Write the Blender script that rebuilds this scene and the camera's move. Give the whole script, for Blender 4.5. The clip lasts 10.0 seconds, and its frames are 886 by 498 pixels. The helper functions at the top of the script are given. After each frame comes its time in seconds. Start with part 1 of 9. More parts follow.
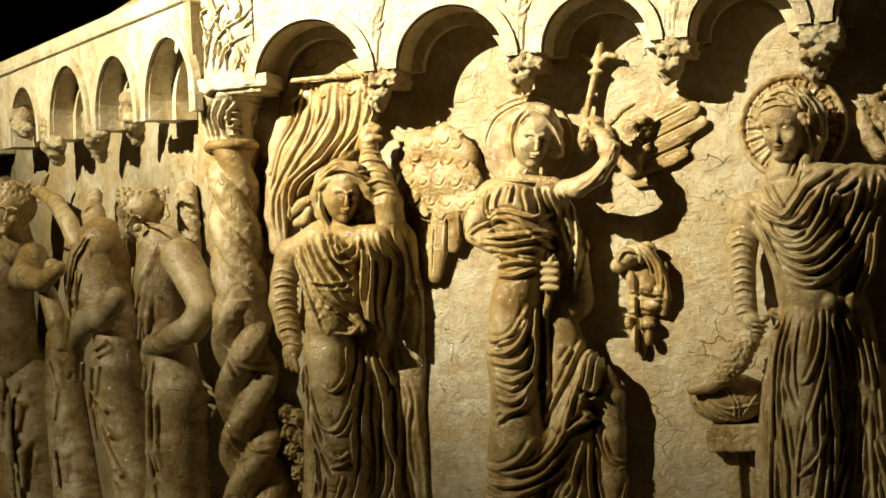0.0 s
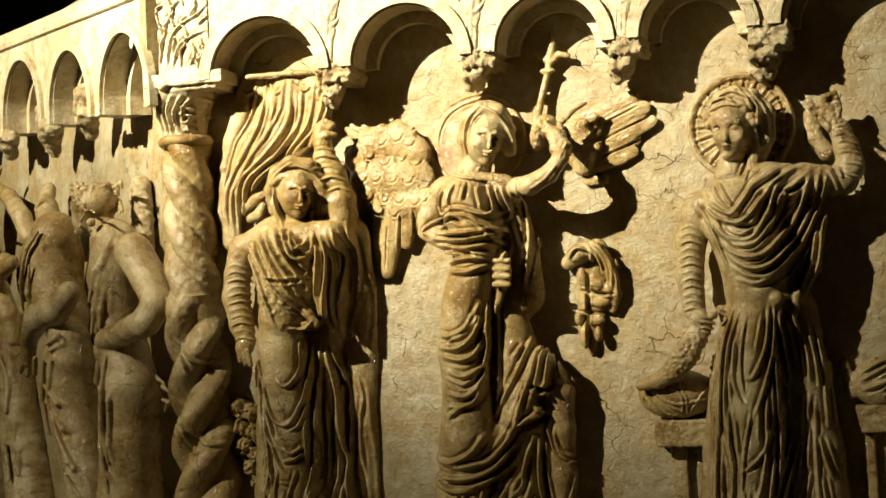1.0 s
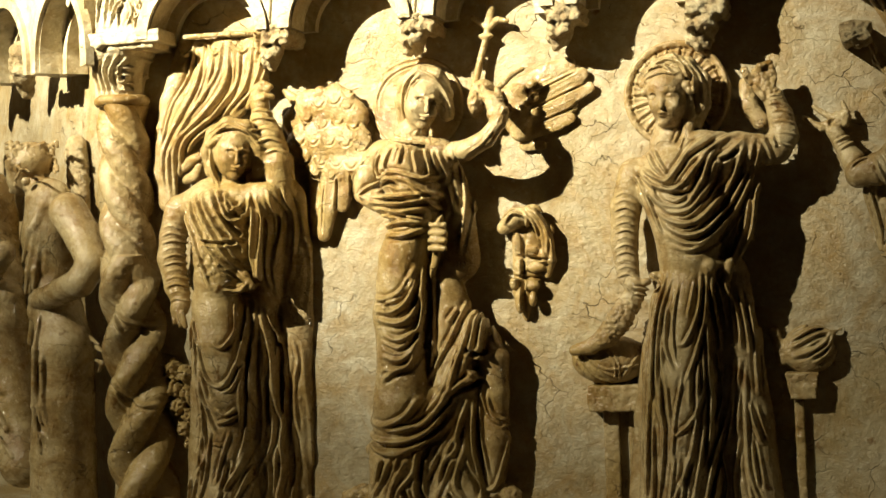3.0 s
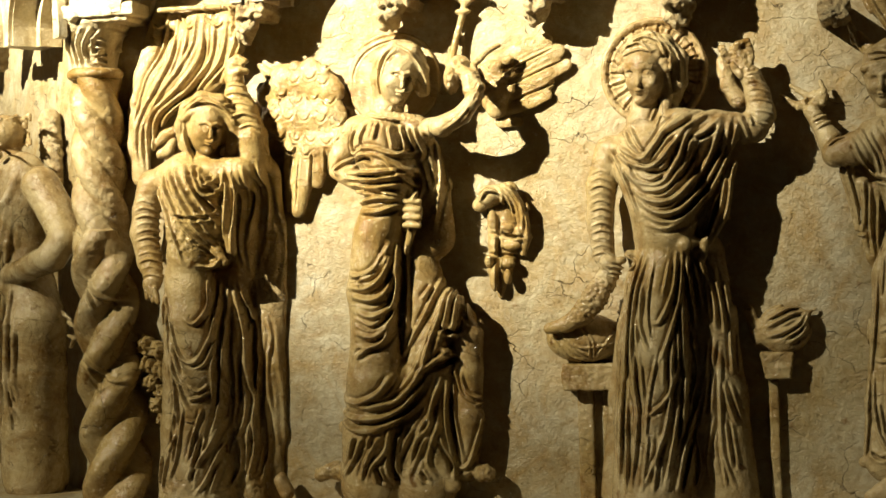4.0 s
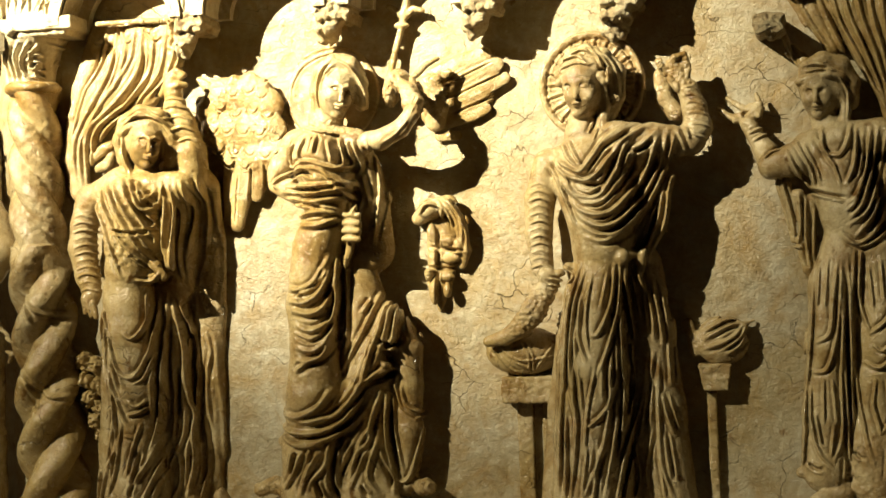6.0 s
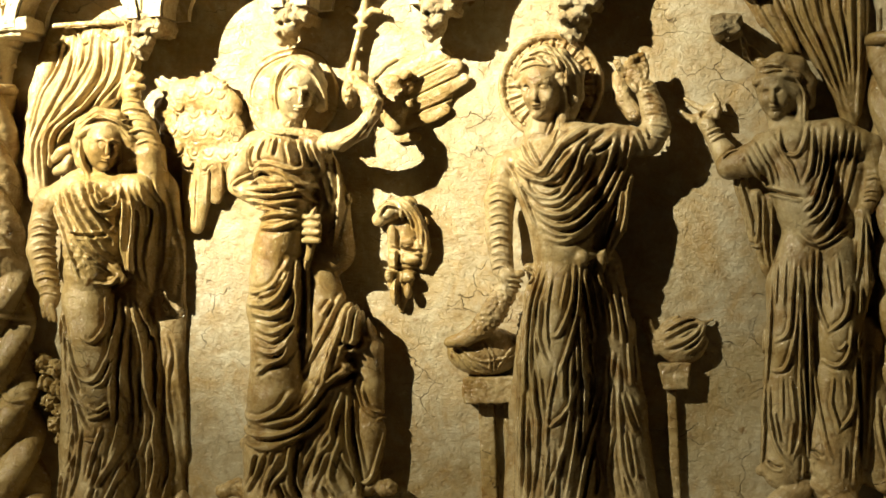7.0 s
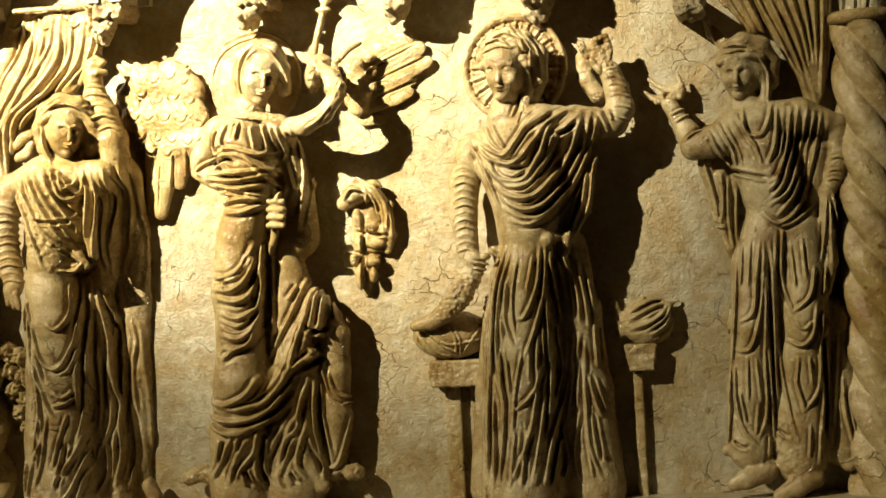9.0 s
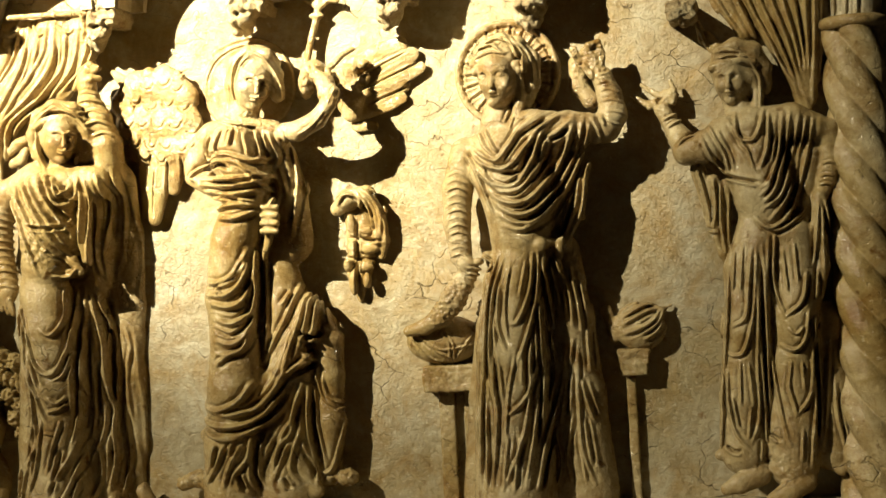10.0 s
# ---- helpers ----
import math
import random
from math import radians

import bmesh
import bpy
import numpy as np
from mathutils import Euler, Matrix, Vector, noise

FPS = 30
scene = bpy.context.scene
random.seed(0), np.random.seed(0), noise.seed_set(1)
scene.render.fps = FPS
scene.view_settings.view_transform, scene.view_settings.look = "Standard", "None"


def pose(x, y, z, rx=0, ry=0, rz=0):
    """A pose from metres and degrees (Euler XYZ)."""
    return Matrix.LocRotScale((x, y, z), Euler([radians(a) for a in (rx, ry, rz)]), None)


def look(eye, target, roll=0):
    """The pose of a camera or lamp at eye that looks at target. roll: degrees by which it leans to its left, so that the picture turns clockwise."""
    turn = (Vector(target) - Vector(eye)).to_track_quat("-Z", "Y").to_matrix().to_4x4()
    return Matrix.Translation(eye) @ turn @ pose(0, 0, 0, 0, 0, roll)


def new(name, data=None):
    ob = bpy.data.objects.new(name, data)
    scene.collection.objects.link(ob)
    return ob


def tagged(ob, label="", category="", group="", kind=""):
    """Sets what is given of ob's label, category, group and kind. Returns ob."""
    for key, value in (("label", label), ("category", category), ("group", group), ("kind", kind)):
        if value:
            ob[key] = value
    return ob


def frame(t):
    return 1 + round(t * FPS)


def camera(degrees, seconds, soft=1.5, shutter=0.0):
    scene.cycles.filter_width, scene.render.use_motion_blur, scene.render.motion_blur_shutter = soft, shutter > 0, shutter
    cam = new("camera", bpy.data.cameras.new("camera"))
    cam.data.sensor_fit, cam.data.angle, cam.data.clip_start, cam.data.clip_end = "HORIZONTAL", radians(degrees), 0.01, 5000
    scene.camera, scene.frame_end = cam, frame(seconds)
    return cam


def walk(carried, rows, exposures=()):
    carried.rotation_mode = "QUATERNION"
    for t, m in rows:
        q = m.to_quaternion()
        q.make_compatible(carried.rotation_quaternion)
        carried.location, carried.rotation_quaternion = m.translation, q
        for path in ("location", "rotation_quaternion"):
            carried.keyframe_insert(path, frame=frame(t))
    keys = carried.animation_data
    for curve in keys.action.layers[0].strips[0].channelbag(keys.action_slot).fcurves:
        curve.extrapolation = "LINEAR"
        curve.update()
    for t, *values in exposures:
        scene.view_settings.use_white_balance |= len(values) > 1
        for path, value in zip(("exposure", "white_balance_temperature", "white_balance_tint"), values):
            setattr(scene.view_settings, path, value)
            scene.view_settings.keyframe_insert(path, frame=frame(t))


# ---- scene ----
EXPOSURES = [(0.0, -0.72), (2.5, -0.56), (4.5, -0.1), (6.0, 0.03), (8.0, 0.07), (10.0, 0.16)]
SPOT_EYE = (-6.7, -6.7, 7.1)

PATH = [
    (0, -0.0596, -3.8847, 1.6182, 92.628, 3.054, 19.234),
    (0.5, -0.0532, -3.8994, 1.6078, 92.651, 2.824, 18.424),
    (1, -0.0464, -3.9177, 1.6155, 92.434, 2.805, 17.612),
    (1.5, -0.0451, -3.9394, 1.6057, 92.388, 2.637, 16.944),
    (2, -0.0336, -3.9398, 1.6076, 92.046, 2.545, 16.512),
    (2.5, -0.0305, -3.9327, 1.6077, 91.636, 2.377, 16.048),
    (4, -0.0181, -3.8907, 1.5992, 90.498, 1.74, 14.994),
    (4.5, -0.0082, -3.8799, 1.6049, 90.309, 1.616, 14.817),
    (5, 0, -3.8726, 1.6, 90.424, 1.64, 14.505),
    (5.5, -0.0027, -3.8809, 1.5998, 90.612, 1.803, 13.886),
    (6, 0.0136, -3.8821, 1.5836, 91.119, 1.957, 13.384),
    (7.5, 0.0037, -3.8928, 1.6159, 90.537, 2.504, 11.409),
    (8, 0.018, -3.8801, 1.6057, 90.414, 2.628, 11.341),
    (8.5, 0.0196, -3.8781, 1.6088, 90.177, 2.785, 11.102),
    (9, 0.0253, -3.8762, 1.6106, 90.08, 2.92, 10.978),
    (9.5, 0.0427, -3.8736, 1.5995, 90.289, 2.947, 11.126),
    (10, 0.0403, -3.8819, 1.61, 90.259, 3.006, 10.949),
]
cam = camera(30.0, 10.0, soft=1.5)
walk(cam, [(t, pose(x, y, z, rx, ry, rz)) for t, x, y, z, rx, ry, rz in PATH], exposures=EXPOSURES)


# ---- light: one warm spotlight high up with two added fill spots, in an otherwise dark hall ----
world = bpy.data.worlds.new("world")
scene.world = world
world.use_nodes = True
world.node_tree.nodes["Background"].inputs["Color"].default_value = (1.0, 0.7, 0.4, 1)
world.node_tree.nodes["Background"].inputs["Strength"].default_value = 0.003


def spot(name, eye, target, watts, size, blend, radius, colour):
    lamp = bpy.data.lights.new(name, "SPOT")
    lamp.energy, lamp.spot_size, lamp.spot_blend, lamp.shadow_soft_size = watts, radians(size), blend, radius
    lamp.color = colour
    ob = new(name, lamp)
    ob.matrix_world = look(eye, target)
    return ob


# key spot, narrow on the winged figure; two made-up spots beside it add brightness: one on the arcade and the receding
# side, a faint wide one over the relief
spot("key_and_fill_spot", SPOT_EYE, (-1.6, 0.0, 2.75), 31000.0, 15.0, 1.0, 0.02, (1.0, 0.92, 0.69))
# this spot and the next are added fill with no known source
spot("key_and_fill_spot", (SPOT_EYE[0] - 0.1, SPOT_EYE[1], SPOT_EYE[2]), (-3.0, 0.0, 4.0), 26000.0, 24.0, 1.0, 0.02, (1.0, 0.92, 0.69))
spot("key_and_fill_spot", (SPOT_EYE[0] + 0.1, SPOT_EYE[1], SPOT_EYE[2]), (-0.9, 0.0, 1.6), 4200.0, 46.0, 1.0, 0.02, (1.0, 0.92, 0.67))


# ---- materials ----
def stone(name, pale, mid, dark, rough=0.42, cracks=0.5, scale=1.0, bump=0.5):
    """Old marble under wax and soot: cream to ochre in two scales of patches, brown veins, hairline cracks, pits."""
    m = bpy.data.materials.new(name)
    m.use_nodes = True
    nt = m.node_tree
    n, link = nt.nodes, nt.links.new
    out = n["Principled BSDF"]
    where = n.new("ShaderNodeTexCoord")

    def noise_at(size, detail, roughness=0.6, distort=0.0):
        t = n.new("ShaderNodeTexNoise")
        t.inputs["Scale"].default_value = size * scale
        t.inputs["Detail"].default_value = detail
        t.inputs["Roughness"].default_value = roughness
        t.inputs["Distortion"].default_value = distort
        link(where.outputs["Object"], t.inputs["Vector"])
        return t.outputs["Fac"]

    def ramp(fac, a, b, ca=(0, 0, 0, 1), cb=(1, 1, 1, 1)):
        r = n.new("ShaderNodeValToRGB")
        r.color_ramp.elements[0].position, r.color_ramp.elements[1].position = a, b
        r.color_ramp.elements[0].color, r.color_ramp.elements[1].color = ca, cb
        link(fac, r.inputs["Fac"])
        return r.outputs["Color"]

    def mix(fac, a, b, kind="MIX"):
        x = n.new("ShaderNodeMix")
        x.data_type, x.blend_type = "RGBA", kind
        for sock, v in ((x.inputs["Factor"], fac), (x.inputs["A"], a), (x.inputs["B"], b)):
            if isinstance(v, (int, float, tuple)):
                sock.default_value = v
            else:
                link(v, sock)
        return x.outputs["Result"]

    def maths(op, a, b):
        x = n.new("ShaderNodeMath")
        x.operation = op
        for sock, v in zip(x.inputs, (a, b)):
            if isinstance(v, (int, float)):
                sock.default_value = v
            else:
                link(v, sock)
        return x.outputs[0]

    col = mix(ramp(noise_at(3.1, 4, 0.6, 0.4), 0.38, 0.64), mid, pale)
    col = mix(ramp(noise_at(7.0, 6, 0.72, 1.0), 0.44, 0.70), col, dark)
    # old wax: brown blotches a few centimetres wide, and pale rubbed chips
    col = mix(0.6, col, ramp(noise_at(15.0, 5, 0.68, 0.6), 0.34, 0.56, (0.62, 0.52, 0.33, 1), (1, 1, 1, 1)), "MULTIPLY")
    col = mix(maths("MULTIPLY", ramp(noise_at(58.0, 4, 0.6), 0.62, 0.70), 0.55), col, (min(1, pale[0] * 1.25), min(1, pale[1] * 1.25), min(1, pale[2] * 1.3), 1))
    col = mix(0.5, col, ramp(noise_at(48.0, 7, 0.75), 0.30, 0.66, (0.42, 0.38, 0.31, 1), (1, 1, 1, 1)), "MULTIPLY")
    col = mix(ramp(noise_at(22.0, 3, 0.5), 0.66, 0.74), col, (dark[0] * 0.55, dark[1] * 0.5, dark[2] * 0.5, 1))
    # hairline cracks, broken up so that few run on
    v = n.new("ShaderNodeTexVoronoi")
    v.feature = "DISTANCE_TO_EDGE"
    v.inputs["Scale"].default_value = 5.0 * scale
    warp = n.new("ShaderNodeVectorMath")
    warp.operation = "ADD"
    wn = n.new("ShaderNodeTexNoise")
    wn.inputs["Scale"].default_value, wn.inputs["Detail"].default_value = 9.0 * scale, 4
    link(where.outputs["Object"], wn.inputs["Vector"])
    sc = n.new("ShaderNodeVectorMath")
    sc.operation = "SCALE"
    sc.inputs["Scale"].default_value = 0.16
    link(wn.outputs["Color"], sc.inputs[0])
    link(where.outputs["Object"], warp.inputs[0])
    link(sc.outputs[0], warp.inputs[1])
    flat = n.new("ShaderNodeVectorMath")
    flat.operation = "MULTIPLY"
    flat.inputs[1].default_value = (1.0, 1.0, 2.1)
    link(warp.outputs[0], flat.inputs[0])
    link(flat.outputs[0], v.inputs["Vector"])
    line = ramp(v.outputs["Distance"], 0.002, 0.006, (1, 1, 1, 1), (0, 0, 0, 1))
    some = ramp(noise_at(5.5, 3), 0.50, 0.58)
    crack = maths("MULTIPLY", maths("MULTIPLY", line, some), cracks)
    col = mix(crack, col, (0.05, 0.03, 0.015, 1))
    link(col, out.inputs["Base Color"])
    rr = maths("ADD", maths("MULTIPLY", noise_at(14.0, 5, 0.65), 0.42), rough - 0.2)
    link(rr, out.inputs["Roughness"])
    out.inputs["Specular IOR Level"].default_value = 0.5
    pits = ramp(noise_at(75.0, 3, 0.6), 0.28, 0.42)
    height = maths("ADD", maths("MULTIPLY", noise_at(34.0, 8, 0.7), 1.3), maths("MULTIPLY", pits, 0.35))
    height = maths("ADD", height, maths("MULTIPLY", noise_at(11.0, 4), 1.6))
    height = maths("SUBTRACT", height, maths("MULTIPLY", crack, 1.3))
    b = n.new("ShaderNodeBump")
    b.inputs["Strength"].default_value, b.inputs["Distance"].default_value = bump, 0.006
    link(height, b.inputs["Height"])
    link(b.outputs["Normal"], out.inputs["Normal"])
    return m


CREAM, OCHRE, BROWN = (0.54, 0.44, 0.255, 1), (0.38, 0.272, 0.106, 1), (0.245, 0.134, 0.033, 1)
marble = stone("aged_marble", CREAM, OCHRE, BROWN, rough=0.2, cracks=0.6, bump=0.7)
# lighter than aged_marble: strong light on the upper parts put into the colour
lit_marble = stone("lit_marble", (0.66, 0.60, 0.43, 1), (0.55, 0.47, 0.30, 1), (0.42, 0.32, 0.16, 1), rough=0.42, cracks=0.5, bump=0.7)
wall_stone = stone("worn_wall_marble", (0.48, 0.43, 0.305, 1), (0.36, 0.29, 0.15, 1), (0.35, 0.23, 0.075, 1), rough=0.42, cracks=0.7, bump=0.8)
rough_stone = stone("broken_stone", (0.55, 0.47, 0.29, 1), (0.45, 0.35, 0.18, 1), (0.27, 0.17, 0.06, 1), rough=0.6, cracks=0.2, scale=2.2, bump=1.0)
hall_stone = stone("dark_hall_stone", (0.16, 0.13, 0.1, 1), (0.12, 0.1, 0.08, 1), (0.07, 0.055, 0.04, 1), rough=0.7, cracks=0.3, scale=0.4)

# ---- carving: a block of values on a fine grid, shaped by rounded strokes, then skinned ----
EDGES = ((0, 1), (2, 3), (4, 5), (6, 7), (0, 2), (1, 3), (4, 6), (5, 7), (0, 4), (1, 5), (2, 6), (3, 7))
CORNER = np.array([(i, j, k) for k in (0, 1) for j in (0, 1) for i in (0, 1)])


def smooth_line(pts, steps=6):
    """A Catmull-Rom curve through the points."""
    p = np.array(pts, float)
    if len(p) < 3:
        return p
    q = np.vstack([2 * p[0] - p[1], p, 2 * p[-1] - p[-2]])
    t = np.linspace(0, 1, steps, endpoint=False)[:, None]
    out = []
    for a, b, c, d in zip(q[:-3], q[1:-2], q[2:-1], q[3:]):
        out.append(0.5 * (2 * b + (c - a) * t + (2 * a - 5 * b + 4 * c - d) * t ** 2 + (3 * b - a - 3 * c + d) * t ** 3))
    return np.vstack(out + [p[-1:]])


class Carving:
    """u runs along the wall, v up, d out of the wall; metres."""

    def __init__(self, u0, u1, v0, v1, depth, h=0.0032, back=-0.007):
        self.h, self.lo = h, np.array([u0, v0, back])
        self.n = [int(math.ceil((b - a) / h)) + 1 for a, b in ((u0, u1), (v0, v1), (back, depth))]
        self.ax = [self.lo[i] + h * np.arange(self.n[i], dtype=np.float32) for i in range(3)]
        self.s = np.full(self.n, 0.2, np.float32)
        self.f = np.zeros(self.n[:2], np.float32)
        self.rnd = random.Random(int(abs(u0 * 1000) + v1 * 77))

    def window(self, lo, hi):
        sl = []
        for i in range(3 if len(lo) == 3 else 2):
            a = max(0, int((lo[i] - self.lo[i]) / self.h) - 1)
            b = min(self.n[i], int((hi[i] - self.lo[i]) / self.h) + 2)
            if b <= a:
                return None
            sl.append(slice(a, b))
        return tuple(sl)

    def grid(self, sl):
        return np.meshgrid(*[self.ax[i][s] for i, s in enumerate(sl)], indexing="ij", sparse=True)

    def join(self, sl, val, k):
        a = self.s[sl]
        w = np.clip(0.5 + 0.5 * (a - val) / k, 0, 1)
        self.s[sl] = val * w + a * (1 - w) - k * w * (1 - w)

    def limb(self, pts, flat=1.0, k=0.012, cut=False):
        """A chain of round cones through (u, v, d, r), flattened in depth."""
        for (u0, v0, d0, r0), (u1, v1, d1, r1) in zip(pts[:-1], pts[1:]):
            r = max(r0, r1) + 2 * k
            sl = self.window((min(u0, u1) - r, min(v0, v1) - r, min(d0, d1) - r), (max(u0, u1) + r, max(v0, v1) + r, max(d0, d1) + r))
            if sl is None:
                continue
            u, v, d = self.grid(sl)
            eu, ev, ed = u1 - u0, v1 - v0, (d1 - d0) / flat
            pu, pv, pd = u - u0, v - v0, (d - d0) / flat
            t = np.clip((pu * eu + pv * ev + pd * ed) / (eu * eu + ev * ev + ed * ed + 1e-9), 0, 1)
            val = np.sqrt((pu - t * eu) ** 2 + (pv - t * ev) ** 2 + (pd - t * ed) ** 2) - (r0 + (r1 - r0) * t)
            if cut:
                self.s[sl] = np.maximum(self.s[sl], -val)
            else:
                self.join(sl, val.astype(np.float32), k)

    def blob(self, u0, v0, d0, ru, rv, rd, turn=0.0, k=0.012, cut=False):
        """An ellipsoid, turned in the plane of the wall."""
        r = max(ru, rv, rd) + 2 * k
        sl = self.window((u0 - r, v0 - r, d0 - r), (u0 + r, v0 + r, d0 + r))
        if sl is None:
            return
        u, v, d = self.grid(sl)
        c, s = math.cos(radians(turn)), math.sin(radians(turn))
        a, b = (u - u0) * c + (v - v0) * s, (v - v0) * c - (u - u0) * s
        val = ((np.sqrt((a / ru) ** 2 + (b / rv) ** 2 + ((d - d0) / rd) ** 2) - 1) * min(ru, rv, rd)).astype(np.float32)
        if cut:
            self.s[sl] = np.maximum(self.s[sl], -val)
        else:
            self.join(sl, val, k)

    def block(self, u0, u1, v0, v1, d0, d1, soft=0.006, k=0.006, lean=0.0):
        """A box with rounded edges; lean: how far the foot is drawn in."""
        sl = self.window((u0 - 0.02, v0 - 0.02, d0 - 0.02), (u1 + 0.02, v1 + 0.02, d1 + 0.02))
        if sl is None:
            return
        u, v, d = self.grid(sl)
        w = (u1 - u0) / 2 - lean * np.clip((v1 - v) / (v1 - v0), 0, 1)
        qu, qv, qd = abs(u - (u0 + u1) / 2) - w + soft, abs(v - (v0 + v1) / 2) - (v1 - v0) / 2 + soft, abs(d - (d0 + d1) / 2) - (d1 - d0) / 2 + soft
        val = np.sqrt(np.maximum(qu, 0) ** 2 + np.maximum(qv, 0) ** 2 + np.maximum(qd, 0) ** 2) + np.minimum(np.maximum(np.maximum(qu, qv), qd), 0) - soft
        self.join(sl, val.astype(np.float32), k)

    def disc(self, u0, v0, d0, r, thick, ru=1.0, k=0.006):
        sl = self.window((u0 - r * ru - 0.02, v0 - r - 0.02, d0 - thick - 0.02), (u0 + r * ru + 0.02, v0 + r + 0.02, d0 + thick + 0.02))
        u, v, d = self.grid(sl)
        qu, qd = np.sqrt(((u - u0) / ru) ** 2 + (v - v0) ** 2) - r + 0.004, abs(d - d0) - thick + 0.004
        val = np.sqrt(np.maximum(qu, 0) ** 2 + np.maximum(qd, 0) ** 2) + np.minimum(np.maximum(qu, qd), 0) - 0.004
        self.join(sl, val.astype(np.float32), k)

    def ring(self, u0, v0, d0, R, r, k=0.004):
        """A roll round an upright axis."""
        m = R + r + 0.02
        sl = self.window((u0 - m, v0 - r - 0.02, d0 - m), (u0 + m, v0 + r + 0.02, d0 + m))
        u, v, d = self.grid(sl)
        self.join(sl, (np.sqrt((np.sqrt((u - u0) ** 2 + (d - d0) ** 2) - R) ** 2 + (v - v0) ** 2) - r).astype(np.float32), k)

    def shaft(self, foot, head, d0, r0, r1, strands, rise, deep, sharp=1.0, k=0.006):
        """A twisted shaft from foot (u, v) to head, with raised strands; rise: how far a strand climbs in one turn."""
        (u0, v0), (u1, v1) = foot, head
        r = max(r0, r1) + deep + 0.02
        sl = self.window((min(u0, u1) - r, v0, d0 - r), (max(u0, u1) + r, v1, d0 + r))
        u, v, d = self.grid(sl)
        t = np.clip((v - v0) / (v1 - v0), 0, 1)
        du, dd = u - (u0 + (u1 - u0) * t), d - d0
        wave = np.abs(np.cos(0.5 * strands * (np.arctan2(du, dd) - 2 * math.pi * v / rise)))
        rad = r0 + (r1 - r0) * t + deep * (wave ** sharp - 0.5)
        self.join(sl, ((np.sqrt(du ** 2 + dd ** 2) - rad) * 0.8).astype(np.float32), k)

    def fold(self, pts, w=0.009, a=0.008, taper=True):
        """A ridge (or, with a below nought, a groove) along a curve on the face of the carving."""
        p = smooth_line(pts)
        seg = np.linalg.norm(np.diff(p, axis=0), axis=1)
        run = np.r_[0, np.cumsum(seg)]
        reach = 2.6 * w
        sl = self.window(p.min(0) - reach, p.max(0) + reach)
        if sl is None:
            return
        u, v = self.grid(sl)
        best = np.full((u.shape[0], v.shape[1]), 9.0, np.float32)
        along = np.zeros_like(best)
        for i in range(len(p) - 1):
            e = p[i + 1] - p[i]
            t = np.clip(((u - p[i, 0]) * e[0] + (v - p[i, 1]) * e[1]) / (e @ e + 1e-12), 0, 1)
            q = (u - p[i, 0] - t * e[0]) ** 2 + (v - p[i, 1] - t * e[1]) ** 2
            near = q < best
            best = np.where(near, q, best)
            along = np.where(near, run[i] + t * seg[i], along)
        x = np.sqrt(best) / w
        prof = np.exp(-(x / 0.5) ** 1.35) - 0.5 * np.exp(-((x - 1.15) / 0.55) ** 2)
        if taper:
            s = along / run[-1]
            prof = prof * np.clip(np.minimum(s, 1 - s) * 5.0 + 0.12, 0, 1)
        self.f[sl] += (a * prof).astype(np.float32)

    def pleats(self, first, last, n, w=0.009, a=0.008, loose=0.25):
        """n folds spread between two curves, unevenly."""
        m = max(len(first), len(last), 4)
        def even(c):
            c = smooth_line(c, 10)
            s = np.r_[0, np.cumsum(np.linalg.norm(np.diff(c, axis=0), axis=1))]
            t = np.linspace(0, s[-1], m)
            return np.c_[np.interp(t, s, c[:, 0]), np.interp(t, s, c[:, 1])]
        A, B = even(first), even(last)
        for i in range(n):
            t = (i + self.rnd.uniform(-loose, loose)) / max(n - 1, 1)
            q = A + (B - A) * t
            if self.rnd.random() < 0.35:
                q = q[self.rnd.choice((0, 1)):] if self.rnd.random() < 0.5 else q[:-1]
            self.fold(q, w * self.rnd.uniform(0.75, 1.3), a * self.rnd.uniform(0.6, 1.3))

    def rubble(self, u0, u1, v0, v1, amount, size, stretch=1.0):
        """Broken, pitted faces over a stretch of the carving."""
        sl = self.window((u0, v0), (u1, v1))
        us, vs = self.ax[0][sl[0]], self.ax[1][sl[1]]
        for i, u in enumerate(us):
            for j, v in enumerate(vs):
                self.f[sl[0].start + i, sl[1].start + j] += amount * noise.fractal(Vector((u / size, v / size / stretch, 3.1)), 1.0, 2.0, 3)

    def skin(self, name, material):
        s = self.s - self.f[:, :, None] * np.clip(1 - np.maximum(self.s, 0) / 0.024, 0, 1)
        for i in range(3):
            edge = [slice(None)] * 3
            for e in (0, -1):
                edge[i] = e
                s[tuple(edge)] = np.maximum(s[tuple(edge)], 0.0005)
        ins = s < 0
        c = [ins[i:ins.shape[0] - 1 + i, j:ins.shape[1] - 1 + j, k:ins.shape[2] - 1 + k] for i, j, k in CORNER]
        some, every = c[0].copy(), c[0].copy()
        for x in c[1:]:
            some |= x
            every &= x
        cells = np.argwhere(some & ~every)
        ids = np.full(some.shape, -1, np.int32)
        ids[tuple(cells.T)] = np.arange(len(cells))
        vals = np.stack([s[tuple((cells + o).T)] for o in CORNER], 1)
        total, count = np.zeros((len(cells), 3)), np.zeros(len(cells))
        for a, b in EDGES:
            va, vb = vals[:, a], vals[:, b]
            hit = (va < 0) != (vb < 0)
            t = np.where(hit, va / np.where(hit, va - vb, 1), 0)[:, None]
            total += np.where(hit[:, None], CORNER[a] + t * (CORNER[b] - CORNER[a]), 0)
            count += hit
        p = (cells + total / count[:, None]) * self.h + self.lo
        co = np.c_[p[:, 0], -p[:, 2], p[:, 1]]
        faces = []
